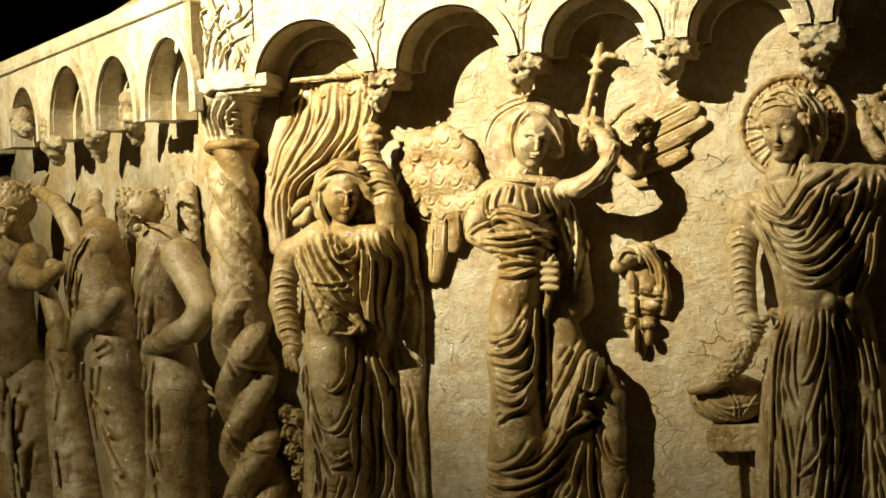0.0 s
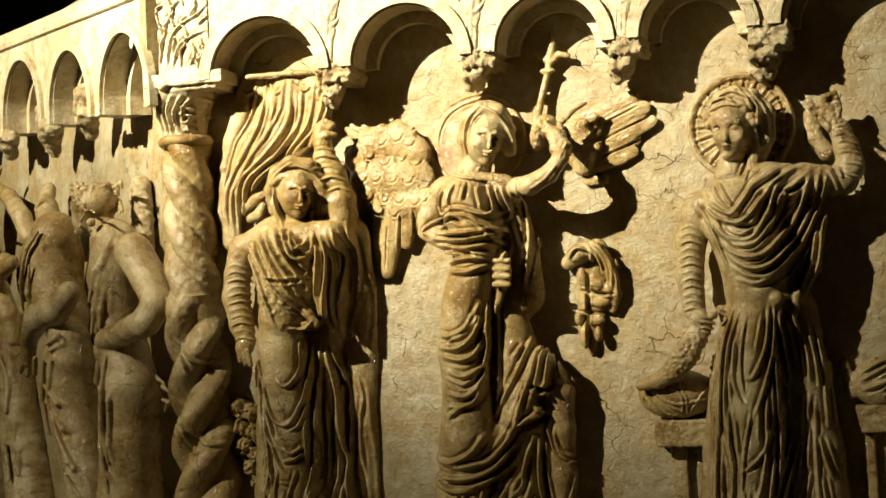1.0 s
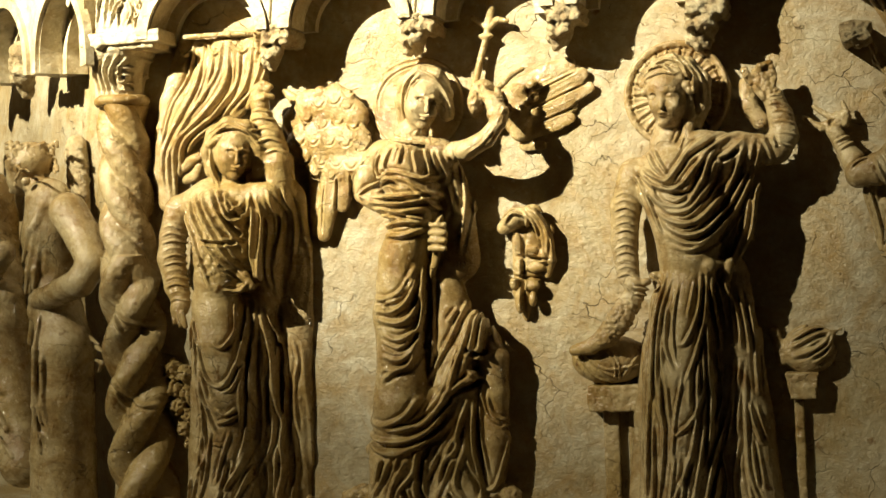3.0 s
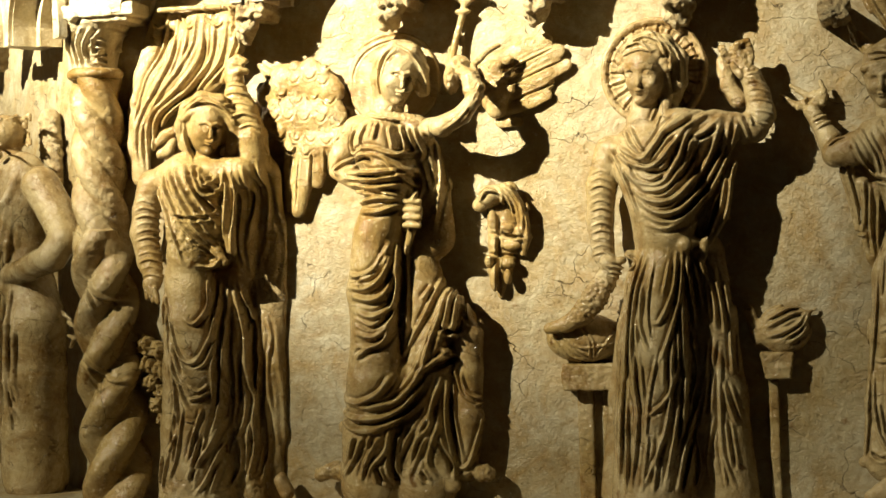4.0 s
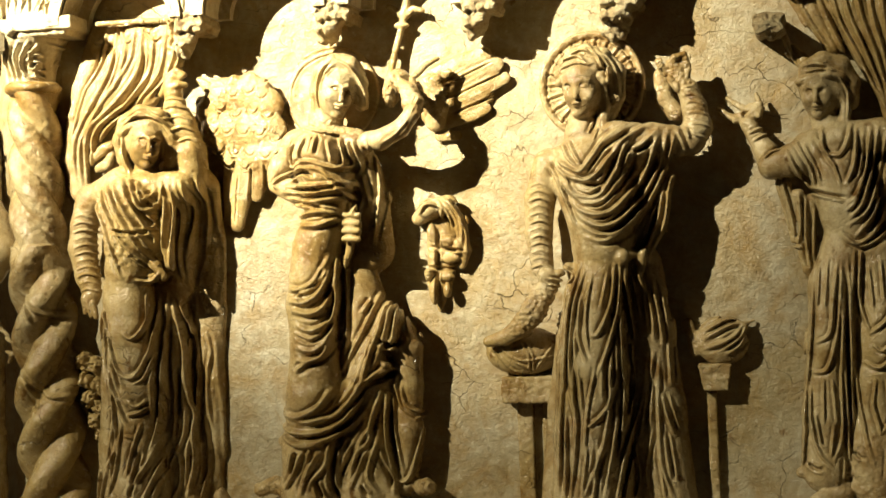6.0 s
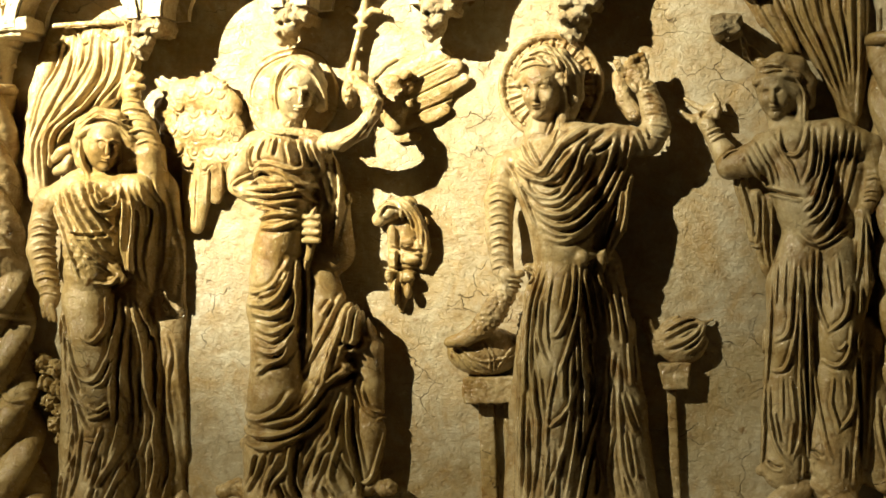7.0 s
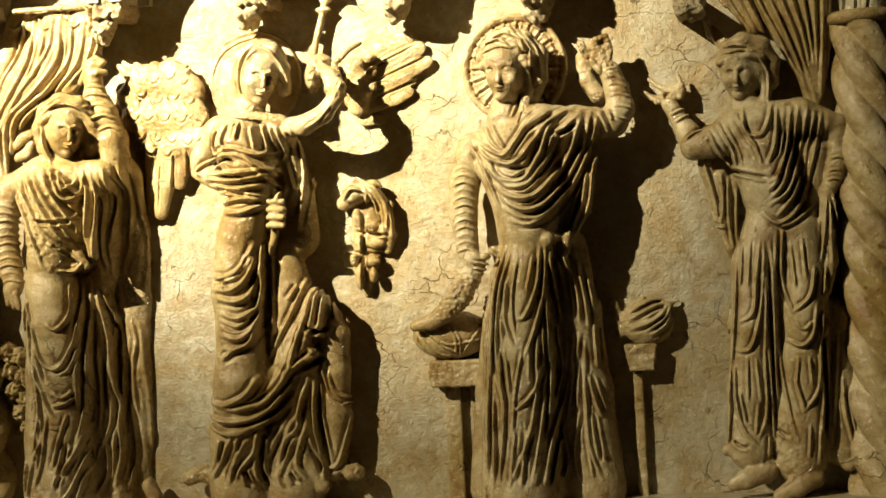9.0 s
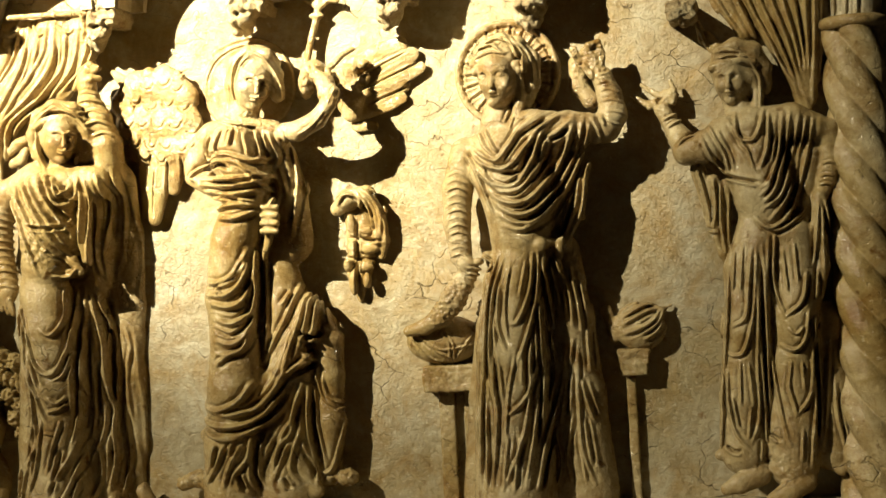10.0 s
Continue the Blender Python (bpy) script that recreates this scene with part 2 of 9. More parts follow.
        for axis in range(3):
            b, c2 = (axis + 1) % 3, (axis + 2) % 3
            lo = [slice(None)] * 3
            hi = [slice(None)] * 3
            lo[axis], hi[axis] = slice(0, -1), slice(1, None)
            for x in (lo, hi):
                for y in (b, c2):
                    x[y] = slice(1, -1)
            i0, i1 = ins[tuple(lo)], ins[tuple(hi)]
            at = np.argwhere(i0 != i1)
            flip = i0[tuple(at.T)]
            at[:, b] += 1
            at[:, c2] += 1
            quad = []
            for db, dc in ((0, 0), (-1, 0), (-1, -1), (0, -1)):
                q = at.copy()
                q[:, b] += db
                q[:, c2] += dc
                quad.append(ids[tuple(q.T)])
            quad = np.stack(quad, 1)
            quad[flip] = quad[flip][:, ::-1]
            faces.append(quad)
        faces = np.vstack(faces)[:, ::-1]
        faces = faces[(p[:, 2][faces] > -0.0035).any(1)]          # nothing is carved inside the wall
        me = bpy.data.meshes.new(name)
        me.vertices.add(len(co))
        me.vertices.foreach_set("co", co.astype(np.float32).ravel())
        me.loops.add(faces.size)
        me.loops.foreach_set("vertex_index", faces.astype(np.int32).ravel())
        me.polygons.add(len(faces))
        me.polygons.foreach_set("loop_start", np.arange(0, faces.size, 4, dtype=np.int32))
        me.polygons.foreach_set("use_smooth", np.ones(len(faces), bool))
        me.update(calc_edges=True)
        me.materials.append(material)
        return new(name, me)


def part(name, bm, material, parent=None, label=""):
    me = bpy.data.meshes.new(name)
    bm.to_mesh(me)
    bm.free()
    me.materials.append(material)
    ob = new(name, me)
    ob.parent = parent
    return tagged(ob, label=label)


def box(bm, x0, x1, y0, y1, z0, z1, bevel=0.0):
    made = bmesh.ops.create_cube(bm, size=1.0, matrix=Matrix.Translation(((x0 + x1) / 2, (y0 + y1) / 2, (z0 + z1) / 2)) @ Matrix.Diagonal((x1 - x0, y1 - y0, z1 - z0, 1)))
    if bevel:
        edges = list({e for v in made["verts"] for e in v.link_edges})
        bmesh.ops.bevel(bm, geom=edges, offset=bevel, segments=2, profile=0.6, affect="EDGES")
    return bm


LEFT_FACE = pose(-1.941, 0, 0, 0, 0, -41.97)   # the next side of the monument, folded back

# ---- the hall: floor, dark walls, ceiling ----
def slab(name, x0, x1, y0, y1, z0, z1, material, label, category, bevel=0.0):
    return tagged(part(name, box(bmesh.new(), x0, x1, y0, y1, z0, z1, bevel), material), label, category, kind="structure")


slab("floor", -12, 7, -10, 5, -0.2, 0, hall_stone, "dark worn stone floor of the hall", "floor")
slab("wall_north", -12, 7, 5, 5.3, 0, 10, hall_stone, "dark unlit stone wall of the hall", "wall")
slab("wall_south", -12, 7, -10.3, -10, 0, 10, hall_stone, "dark unlit stone wall of the hall", "wall")
slab("wall_west", -12.3, -12, -10, 5, 0, 10, hall_stone, "dark unlit stone wall of the hall", "wall")
slab("wall_east", 7, 7.3, -10, 5, 0, 10, hall_stone, "dark unlit stone wall of the hall", "wall")
slab("ceiling", -12, 7, -10, 5, 10, 10.2, hall_stone, "dark unlit ceiling of the hall", "ceiling")

# ---- the monument: two sides of a marble relief that meet at a corner column ----
CX = -1.941          # where the two sides meet
RX = 0.42           # far end of the front
FOOT, IMPOST, TOP = 1.02, 2.25, 2.52


def wall_prism(name, pts, z0, z1, material, label):
    bm = bmesh.new()
    low = [bm.verts.new((x, y, z0)) for x, y in pts]
    high = [bm.verts.new((x, y, z1)) for x, y in pts]
    bm.faces.new(low[::-1])
    bm.faces.new(high)
    for i in range(len(pts)):
        j = (i + 1) % len(pts)
        bm.faces.new((low[i], low[j], high[j], high[i]))
    return tagged(part(name, bm, material), label, "wall", kind="structure")


lx, ly = (LEFT_FACE @ Vector((-3.2, 0, 0))).xy
ex, ey = (LEFT_FACE @ Vector((-3.2, 0.4, 0))).xy
wall_prism("wall_front", [(CX, 0), (RX, 0), (RX, 0.4), (CX + 0.15, 0.4)], FOOT - 0.02, 2.66, wall_stone, "smooth stained marble back wall of the relief, finely cracked")
wall_prism("wall_side", [(lx, ly), (CX, 0), (CX + 0.15, 0.4), (ex, ey)], FOOT - 0.02, 2.66, wall_stone, "stained marble back wall of the receding side")
sx, sy = (LEFT_FACE @ Vector((-3.2, -0.2, 0))).xy
wall_prism("plinth", [(sx, sy), (CX - 0.1, -0.25), (RX, -0.25), (RX, 0.4), (ex, ey)], 0.0, FOOT, wall_stone, "plain marble plinth under the relief")


def arcade(name, u0, u1, centres, radii, spring, top, depth, tilt, label, inner=0.03, stilt=0.0, rake=None, step=0.25):
    """A band of arches standing proud of the wall: openings cut through, a stepped moulding round each."""
    rake = tilt if rake is None else rake          # slope of the arch line; tilt: slope of the top edge

    def z_at(u, z):
        return z + rake * u

    bm = bmesh.new()
    N = 24
    def ring(c, r, y):
        arc = [(c + r * math.cos(math.pi * (1 - i / N)), spring + r * math.sin(math.pi * (1 - i / N))) for i in range(N + 1)]
        if stilt:
            arc = [(c - r, spring - stilt)] + arc + [(c + r, spring - stilt)]
        return [bm.verts.new((u, y, z_at(u, z))) for u, z in arc]
    # front plate, column by column of the arch line
    for y, flip in ((-depth, False), (-0.002, True)):
        lows, highs = [], []
        def add(u, z):
            lows.append(bm.verts.new((u, y, z_at(u, z))))
            highs.append(bm.verts.new((u, y, top + tilt * u)))
        add(u0, spring - stilt)
        for c, r in zip(centres, radii):
            if stilt:
                add(c - r, spring - stilt)
            for i in range(N + 1):
                a = math.pi * (1 - i / N)
                add(c + r * math.cos(a), spring + r * math.sin(a))
            if stilt:
                add(c + r, spring - stilt)
        add(u1, spring - stilt)
        for i in range(len(lows) - 1):
            if abs(lows[i].co.x - lows[i + 1].co.x) < 1e-5:
                continue
            face = (lows[i], lows[i + 1], highs[i + 1], highs[i])
            bm.faces.new(face if not flip else face[::-1])
        if not flip:
            front_low, front_high = lows, highs
        else:
            for i in range(len(lows) - 1):
                bm.faces.new((lows[i], lows[i + 1], front_low[i + 1], front_low[i]))
                bm.faces.new((front_high[i], front_high[i + 1], highs[i + 1], highs[i]))
            bm.faces.new((front_low[0], front_high[0], highs[0], lows[0]))
            bm.faces.new((lows[-1], highs[-1], front_high[-1], front_low[-1]))
    bmesh.ops.recalc_face_normals(bm, faces=bm.faces)
    body = tagged(part(name, bm, lit_marble), label, "arcade", kind="structure")
    for c, r in zip(centres, radii):
        # raised roll round the opening, and a step inside it
        for big, small, y0, y1 in ((r + 0.034, r + 0.004, -depth - 0.012, -depth + 0.01), (r + 0.001, r - inner, -depth * step, -0.004)):
            bm = bmesh.new()
            loops = [ring(c, big, y0), ring(c, small, y0), ring(c, small, y1), ring(c, big, y1)]
            for a, b in zip(loops, loops[1:] + loops[:1]):
                for i in range(len(a) - 1):
                    bm.faces.new((a[i], a[i + 1], b[i + 1], b[i]))
            for e in (0, -1):
                bm.faces.new([x[e] for x in loops])
            bmesh.ops.recalc_face_normals(bm, faces=bm.faces)
            part("arch_moulding", bm, lit_marble, body)
    return body


ARCHES = [(-1.691, 0.142), (-1.317, 0.136), (-0.958, 0.127), (-0.615, 0.121), (-0.272, 0.137), (0.052, 0.143)]
front_arcade = arcade("arcade_front", CX - 0.02, RX, [c for c, r in ARCHES], [r for c, r in ARCHES], IMPOST, 2.64, 0.115, 0.0, "carved marble arcade above the relief, worn, bright light in its colour")
SIDE = [(-2.666, 0.162), (-2.144, 0.162), (-1.622, 0.162), (-1.1, 0.187), (-0.622, 0.171), (-0.164, 0.175)]
side_arcade = arcade("arcade_side", -3.2, -0.03, [c for c, r in SIDE], [r for c, r in SIDE], 2.230, 2.485, 0.13, -0.055, "carved marble arcade of the receding side, bright light in its colour", inner=0.03, stilt=0.03, rake=-0.069, step=0.5)
side_arcade.matrix_world = LEFT_FACE


def string_course(name, u0, u1, z, tilt):
    bm = bmesh.new()
    prof = ((-0.128, 0.0), (-0.140, 0.004), (-0.142, 0.020), (-0.135, 0.026), (-0.135, 0.052), (-0.03, 0.052), (-0.03, 0.0))
    ends = [[bm.verts.new((u, y, z + tilt * u + dz)) for y, dz in prof] for u in (u0, u1)]
    for i in range(len(prof)):
        j = (i + 1) % len(prof)
        bm.faces.new((ends[0][i], ends[0][j], ends[1][j], ends[1][i]))
    bm.faces.new(ends[0]), bm.faces.new(ends[1][::-1])
    bmesh.ops.recalc_face_normals(bm, faces=bm.faces)
    return tagged(part(name, bm, lit_marble), "plain marble moulding along the top of the arcade", "trim", kind="structure")


string_course("trim", -3.2, -0.03, 2.486, -0.055).matrix_world = LEFT_FACE


# ---- the carved figures and ornaments ----

def carve_stone_angel_0():
    c = Carving(-1.544, -0.704, 1.000, 2.162, 0.204, h=0.0026)
    c.limb([(-1.49, 2.027, 0.016, 0.0343), (-1.446, 2.06, 0.02, 0.0455), (-1.377, 2.065, 0.024, 0.0453), (-1.333, 2.03, 0.026, 0.0423)], 0.45, 0.008)
    c.limb([(-1.469, 1.976, 0.02, 0.0427), (-1.41, 1.979, 0.024, 0.0539), (-1.334, 1.966, 0.03, 0.0507)], 0.45, 0.008)
    c.limb([(-1.429, 1.916, 0.02, 0.0341), (-1.368, 1.912, 0.024, 0.048), (-1.308, 1.912, 0.035, 0.0421)], 0.45, 0.008)
    c.limb([(-1.436, 1.896, 0.012, 0.0228), (-1.44, 1.81, 0.012, 0.0213), (-1.448, 1.751, 0.01, 0.0128)], 0.5, 0.003)
    c.limb([(-1.397, 1.9, 0.02, 0.0269), (-1.408, 1.808, 0.02, 0.0255), (-1.423, 1.741, 0.018, 0.0184)], 0.6, 0.003)
    c.limb([(-1.354, 1.897, 0.024, 0.0254), (-1.363, 1.841, 0.022, 0.0226), (-1.369, 1.809, 0.02, 0.0155)], 0.6, 0.003)
    c.limb([(-1.319, 1.905, 0.03, 0.0211), (-1.322, 1.86, 0.026, 0.0155)], 0.6, 0.003)
    c.limb([(-1.517, 2.108, 0.008, 0.0072), (-1.478, 2.073, 0.01, 0.02)], 0.7, 0.004)
    c.blob(-1.418, 2.084, 0.032, 0.0202, 0.0287, 0.0085, -15, 0.004)
    c.fold([(-1.436, 2.072), (-1.425, 2.057), (-1.409, 2.057), (-1.397, 2.074)], 0.0042, -0.0068)
    c.blob(-1.376, 2.089, 0.032, 0.0201, 0.0286, 0.0085, -15, 0.004)
    c.fold([(-1.393, 2.078), (-1.383, 2.063), (-1.367, 2.063), (-1.355, 2.079)], 0.0042, -0.0068)
    c.blob(-1.344, 2.073, 0.032, 0.0187, 0.0266, 0.0085, -15, 0.004)
    c.fold([(-1.36, 2.062), (-1.35, 2.048), (-1.335, 2.048), (-1.324, 2.063)], 0.0042, -0.0068)
    c.blob(-1.453, 2.049, 0.032, 0.0189, 0.0268, 0.0085, -15, 0.004)
    c.fold([(-1.469, 2.038), (-1.459, 2.025), (-1.444, 2.025), (-1.433, 2.04)], 0.0042, -0.0068)
    c.blob(-1.411, 2.032, 0.032, 0.0202, 0.0287, 0.0085, -15, 0.004)
    c.fold([(-1.429, 2.02), (-1.418, 2.006), (-1.402, 2.006), (-1.39, 2.022)], 0.0042, -0.0068)
    c.blob(-1.369, 2.038, 0.032, 0.0201, 0.0286, 0.0085, -15, 0.004)
    c.fold([(-1.386, 2.026), (-1.376, 2.012), (-1.36, 2.012), (-1.348, 2.028)], 0.0042, -0.0068)
    c.blob(-1.328, 2.024, 0.032, 0.0187, 0.0266, 0.0084, -15, 0.004)
    c.fold([(-1.344, 2.013), (-1.334, 1.999), (-1.32, 1.999), (-1.309, 2.014)], 0.0042, -0.0068)
    c.blob(-1.473, 1.994, 0.032, 0.0189, 0.0268, 0.0085, -15, 0.004)
    c.fold([(-1.489, 1.983), (-1.479, 1.969), (-1.465, 1.969), (-1.453, 1.984)], 0.0042, -0.0068)
    c.blob(-1.434, 1.991, 0.032, 0.0188, 0.0268, 0.0085, -15, 0.004)
    c.fold([(-1.45, 1.98), (-1.44, 1.966), (-1.426, 1.967), (-1.414, 1.982)], 0.0042, -0.0068)
    c.blob(-1.392, 1.988, 0.032, 0.0201, 0.0286, 0.0085, -15, 0.004)
    c.fold([(-1.41, 1.977), (-1.399, 1.962), (-1.383, 1.962), (-1.371, 1.978)], 0.0042, -0.0068)
    c.blob(-1.348, 1.983, 0.032, 0.0201, 0.0285, 0.0085, -15, 0.004)
    c.fold([(-1.365, 1.971), (-1.354, 1.956), (-1.339, 1.957), (-1.327, 1.973)], 0.0042, -0.0068)
    c.blob(-1.307, 1.963, 0.032, 0.0173, 0.0247, 0.0084, -15, 0.004)
    c.fold([(-1.322, 1.953), (-1.313, 1.94), (-1.299, 1.941), (-1.289, 1.955)], 0.0042, -0.0068)
    c.blob(-1.460, 1.944, 0.032, 0.0175, 0.0249, 0.0085, -15, 0.004)
    c.fold([(-1.475, 1.934), (-1.466, 1.921), (-1.452, 1.922), (-1.442, 1.936)], 0.0042, -0.0068)
    c.blob(-1.418, 1.939, 0.032, 0.0188, 0.0267, 0.0085, -15, 0.004)
    c.fold([(-1.434, 1.928), (-1.424, 1.914), (-1.41, 1.914), (-1.399, 1.93)], 0.0042, -0.0068)
    c.blob(-1.377, 1.934, 0.032, 0.0188, 0.0267, 0.0085, -15, 0.004)
    c.fold([(-1.393, 1.923), (-1.383, 1.909), (-1.368, 1.909), (-1.357, 1.924)], 0.0042, -0.0068)
    c.blob(-1.335, 1.925, 0.032, 0.0187, 0.0266, 0.0084, -15, 0.004)
    c.fold([(-1.351, 1.914), (-1.341, 1.901), (-1.327, 1.901), (-1.316, 1.916)], 0.0042, -0.0068)
    c.blob(-1.297, 1.923, 0.032, 0.0147, 0.0208, 0.0084, -15, 0.004)
    c.fold([(-1.309, 1.914), (-1.301, 1.904), (-1.29, 1.904), (-1.281, 1.916)], 0.0042, -0.0068)
    c.blob(-1.433, 1.906, 0.032, 0.0161, 0.0229, 0.0085, -15, 0.004)
    c.fold([(-1.447, 1.896), (-1.438, 1.885), (-1.426, 1.885), (-1.416, 1.898)], 0.0042, -0.0068)
    c.blob(-1.393, 1.898, 0.032, 0.0161, 0.0229, 0.0085, -15, 0.004)
    c.fold([(-1.407, 1.888), (-1.398, 1.877), (-1.386, 1.877), (-1.376, 1.89)], 0.0042, -0.0068)
    c.rubble(-1.495, -1.263, 1.897, 2.094, 0.0022, 0.008, 1)
    c.fold([(-1.411, 1.872), (-1.426, 1.738)], 0.0036, -0.0068)
    c.fold([(-1.376, 1.884), (-1.386, 1.8)], 0.0048, -0.0135)
    c.fold([(-1.339, 1.889), (-1.344, 1.833)], 0.0048, -0.0113)
    c.limb([(-0.914, 2.069, 0.016, 0.0289), (-0.828, 2.107, 0.016, 0.026), (-0.786, 2.123, 0.014, 0.0191)], 0.3, 0.0015)
    c.limb([(-0.908, 2.035, 0.017, 0.0275), (-0.823, 2.068, 0.017, 0.0246), (-0.757, 2.097, 0.014, 0.0177)], 0.3, 0.0015)
    c.limb([(-0.903, 2.002, 0.017, 0.0261), (-0.81, 2.034, 0.017, 0.0218), (-0.739, 2.063, 0.014, 0.0149)], 0.3, 0.0015)
    c.limb([(-0.898, 1.969, 0.014, 0.0233), (-0.82, 1.983, 0.013, 0.0191), (-0.787, 1.994, 0.012, 0.0136)], 0.3, 0.0015)
    c.limb([(-0.9, 1.936, 0.01, 0.0165), (-0.858, 1.932, 0.01, 0.011)], 0.3, 0.0015)
    c.fold([(-0.885, 2.052), (-0.814, 2.083), (-0.765, 2.104)], 0.0040, -0.0135)
    c.fold([(-0.88, 2.018), (-0.809, 2.048), (-0.743, 2.075)], 0.0040, -0.0135)
    c.fold([(-0.874, 1.983), (-0.811, 2.005), (-0.768, 2.022)], 0.0040, -0.0135)
    c.fold([(-0.861, 2.08), (-0.784, 2.113)], 0.0035, 0.0029)
    c.fold([(-0.856, 2.045), (-0.771, 2.083)], 0.0035, 0.0029)
    c.fold([(-0.85, 2.011), (-0.759, 2.045)], 0.0035, 0.0029)
    c.limb([(-0.917, 2.056, 0.006, 0.0441), (-0.831, 2.083, 0.006, 0.0411), (-0.781, 2.096, 0.004, 0.03)], 0.4, 0.006)
    c.limb([(-0.912, 1.997, 0.006, 0.0413), (-0.835, 2.012, 0.006, 0.0329), (-0.793, 2.026, 0.004, 0.0246)], 0.4, 0.006)
    c.limb([(-0.918, 2.057, 0.03, 0.0274), (-0.906, 2.008, 0.03, 0.0301), (-0.911, 1.968, 0.02, 0.0247)], 0.6, 0.006)
    c.blob(-0.902, 2.069, 0.036, 0.0150, 0.0109, 0.0082, 25, 0.003)
    c.blob(-0.874, 2.080, 0.036, 0.0150, 0.0109, 0.0082, 25, 0.003)
    c.blob(-0.897, 2.034, 0.036, 0.0150, 0.0109, 0.0082, 25, 0.003)
    c.blob(-0.871, 2.045, 0.036, 0.0150, 0.0109, 0.0082, 25, 0.003)
    c.blob(-0.896, 2.000, 0.036, 0.0150, 0.0109, 0.0082, 25, 0.003)
    c.blob(-0.873, 2.009, 0.036, 0.0150, 0.0109, 0.0082, 25, 0.003)
    c.rubble(-0.931, -0.850, 1.980, 2.091, 0.0015, 0.009, 1)
    c.blob(-1.130, 2.044, 0.105, 0.0437, 0.0628, 0.0489, -14, 0.004)
    c.blob(-1.121, 2.061, 0.105, 0.0450, 0.0452, 0.0499, -14, 0.006)
    c.blob(-1.120, 2.045, 0.155, 0.0116, 0.0081, 0.0073, -14, 0.003, True)
    c.blob(-1.122, 2.044, 0.148, 0.0082, 0.0053, 0.0056, -14, 0.002)
    c.blob(-1.089, 2.035, 0.143, 0.0116, 0.0081, 0.0073, -14, 0.003, True)
    c.blob(-1.091, 2.035, 0.136, 0.0082, 0.0053, 0.0056, -14, 0.002)
    c.limb([(-1.103, 2.042, 0.151, 0.0043), (-1.105, 2.017, 0.155, 0.0065)], 1, 0.004)
    c.limb([(-1.129, 2.058, 0.147, 0.0043), (-1.11, 2.056, 0.152, 0.0043), (-1.101, 2.047, 0.152, 0.0043)], 1, 0.004)
    c.limb([(-1.082, 2.044, 0.122, 0.0043), (-1.091, 2.05, 0.144, 0.0043), (-1.101, 2.047, 0.152, 0.0043)], 1, 0.004)
    c.blob(-1.113, 2.007, 0.145, 0.0117, 0.0034, 0.0056, -14, 0.002)
    c.blob(-1.116, 2.001, 0.140, 0.0095, 0.0031, 0.0052, -14, 0.002)
    c.blob(-1.127, 1.989, 0.123, 0.0143, 0.0106, 0.0130, -14, 0.006)
    c.blob(-1.138, 2.030, 0.140, 0.0130, 0.0137, 0.0139, -14, 0.008)
    c.blob(-1.099, 2.018, 0.131, 0.0130, 0.0137, 0.0139, -14, 0.008)
    c.limb([(-1.185, 2.001, 0.09, 0.0124), (-1.18, 2.048, 0.1, 0.0192), (-1.163, 2.091, 0.115, 0.0205), (-1.127, 2.113, 0.125, 0.0204), (-1.09, 2.104, 0.12, 0.0204), (-1.074, 2.061, 0.1, 0.0204), (-1.073, 2.014, 0.09, 0.0177)], 1, 0.005)
    c.blob(-1.130, 2.075, 0.070, 0.0633, 0.0661, 0.0551, 0, 0.008)
    c.fold([(-1.128, 2.118), (-1.157, 2.095), (-1.176, 2.053), (-1.176, 1.998)], 0.0046, 0.0049)
    c.fold([(-1.123, 2.106), (-1.149, 2.084), (-1.164, 2.038)], 0.0046, 0.0049)
    c.fold([(-1.118, 2.117), (-1.084, 2.094), (-1.06, 2.044), (-1.06, 1.997)], 0.0046, 0.0049)
    c.fold([(-1.126, 2.097), (-1.144, 2.078)], 0.0046, 0.0049)
    c.limb([(-1.146, 1.999, 0.085, 0.0302), (-1.169, 1.962, 0.08, 0.0413)], 1, 0.008)
    c.fold([(-1.219, 1.965), (-1.17, 1.95), (-1.113, 1.941)], 0.0058, 0.0078)
    c.rubble(-1.221, -1.097, 1.934, 1.975, 0.004, 0.008, 1)
    c.limb([(-1.24, 1.923, 0.075, 0.0415), (-1.173, 1.918, 0.085, 0.055), (-1.101, 1.913, 0.085, 0.0465)], 0.9, 0.008)
    c.limb([(-1.176, 1.89, 0.1, 0.0712), (-1.158, 1.82, 0.11, 0.0655), (-1.167, 1.738, 0.105, 0.0573), (-1.193, 1.671, 0.1, 0.0602)], 1.1, 0.008)
    c.limb([(-1.102, 1.888, 0.06, 0.0468), (-1.077, 1.776, 0.05, 0.0523), (-1.073, 1.666, 0.045, 0.0578)], 0.85, 0.012)
    c.limb([(-1.054, 1.923, 0.11, 0.023), (-1.018, 1.922, 0.13, 0.0242), (-0.966, 1.945, 0.14, 0.0214), (-0.937, 1.98, 0.14, 0.0187), (-0.929, 2.007, 0.13, 0.0187)], 1, 0.006)
    c.limb([(-0.94, 2.002, 0.125, 0.0255), (-0.947, 2.03, 0.12, 0.0215), (-0.972, 2.054, 0.1, 0.0135)], 0.9, 0.005)
    c.limb([(-0.958, 2.03, 0.12, 0.0081), (-0.985, 2.057, 0.1, 0.0068), (-0.997, 2.073, 0.09, 0.0068)], 1, 0.003)
    c.limb([(-0.94, 2.036, 0.12, 0.0081), (-0.942, 2.065, 0.105, 0.0081), (-0.91, 2.098, 0.09, 0.0067), (-0.886, 2.111, 0.08, 0.0054)], 1, 0.003)
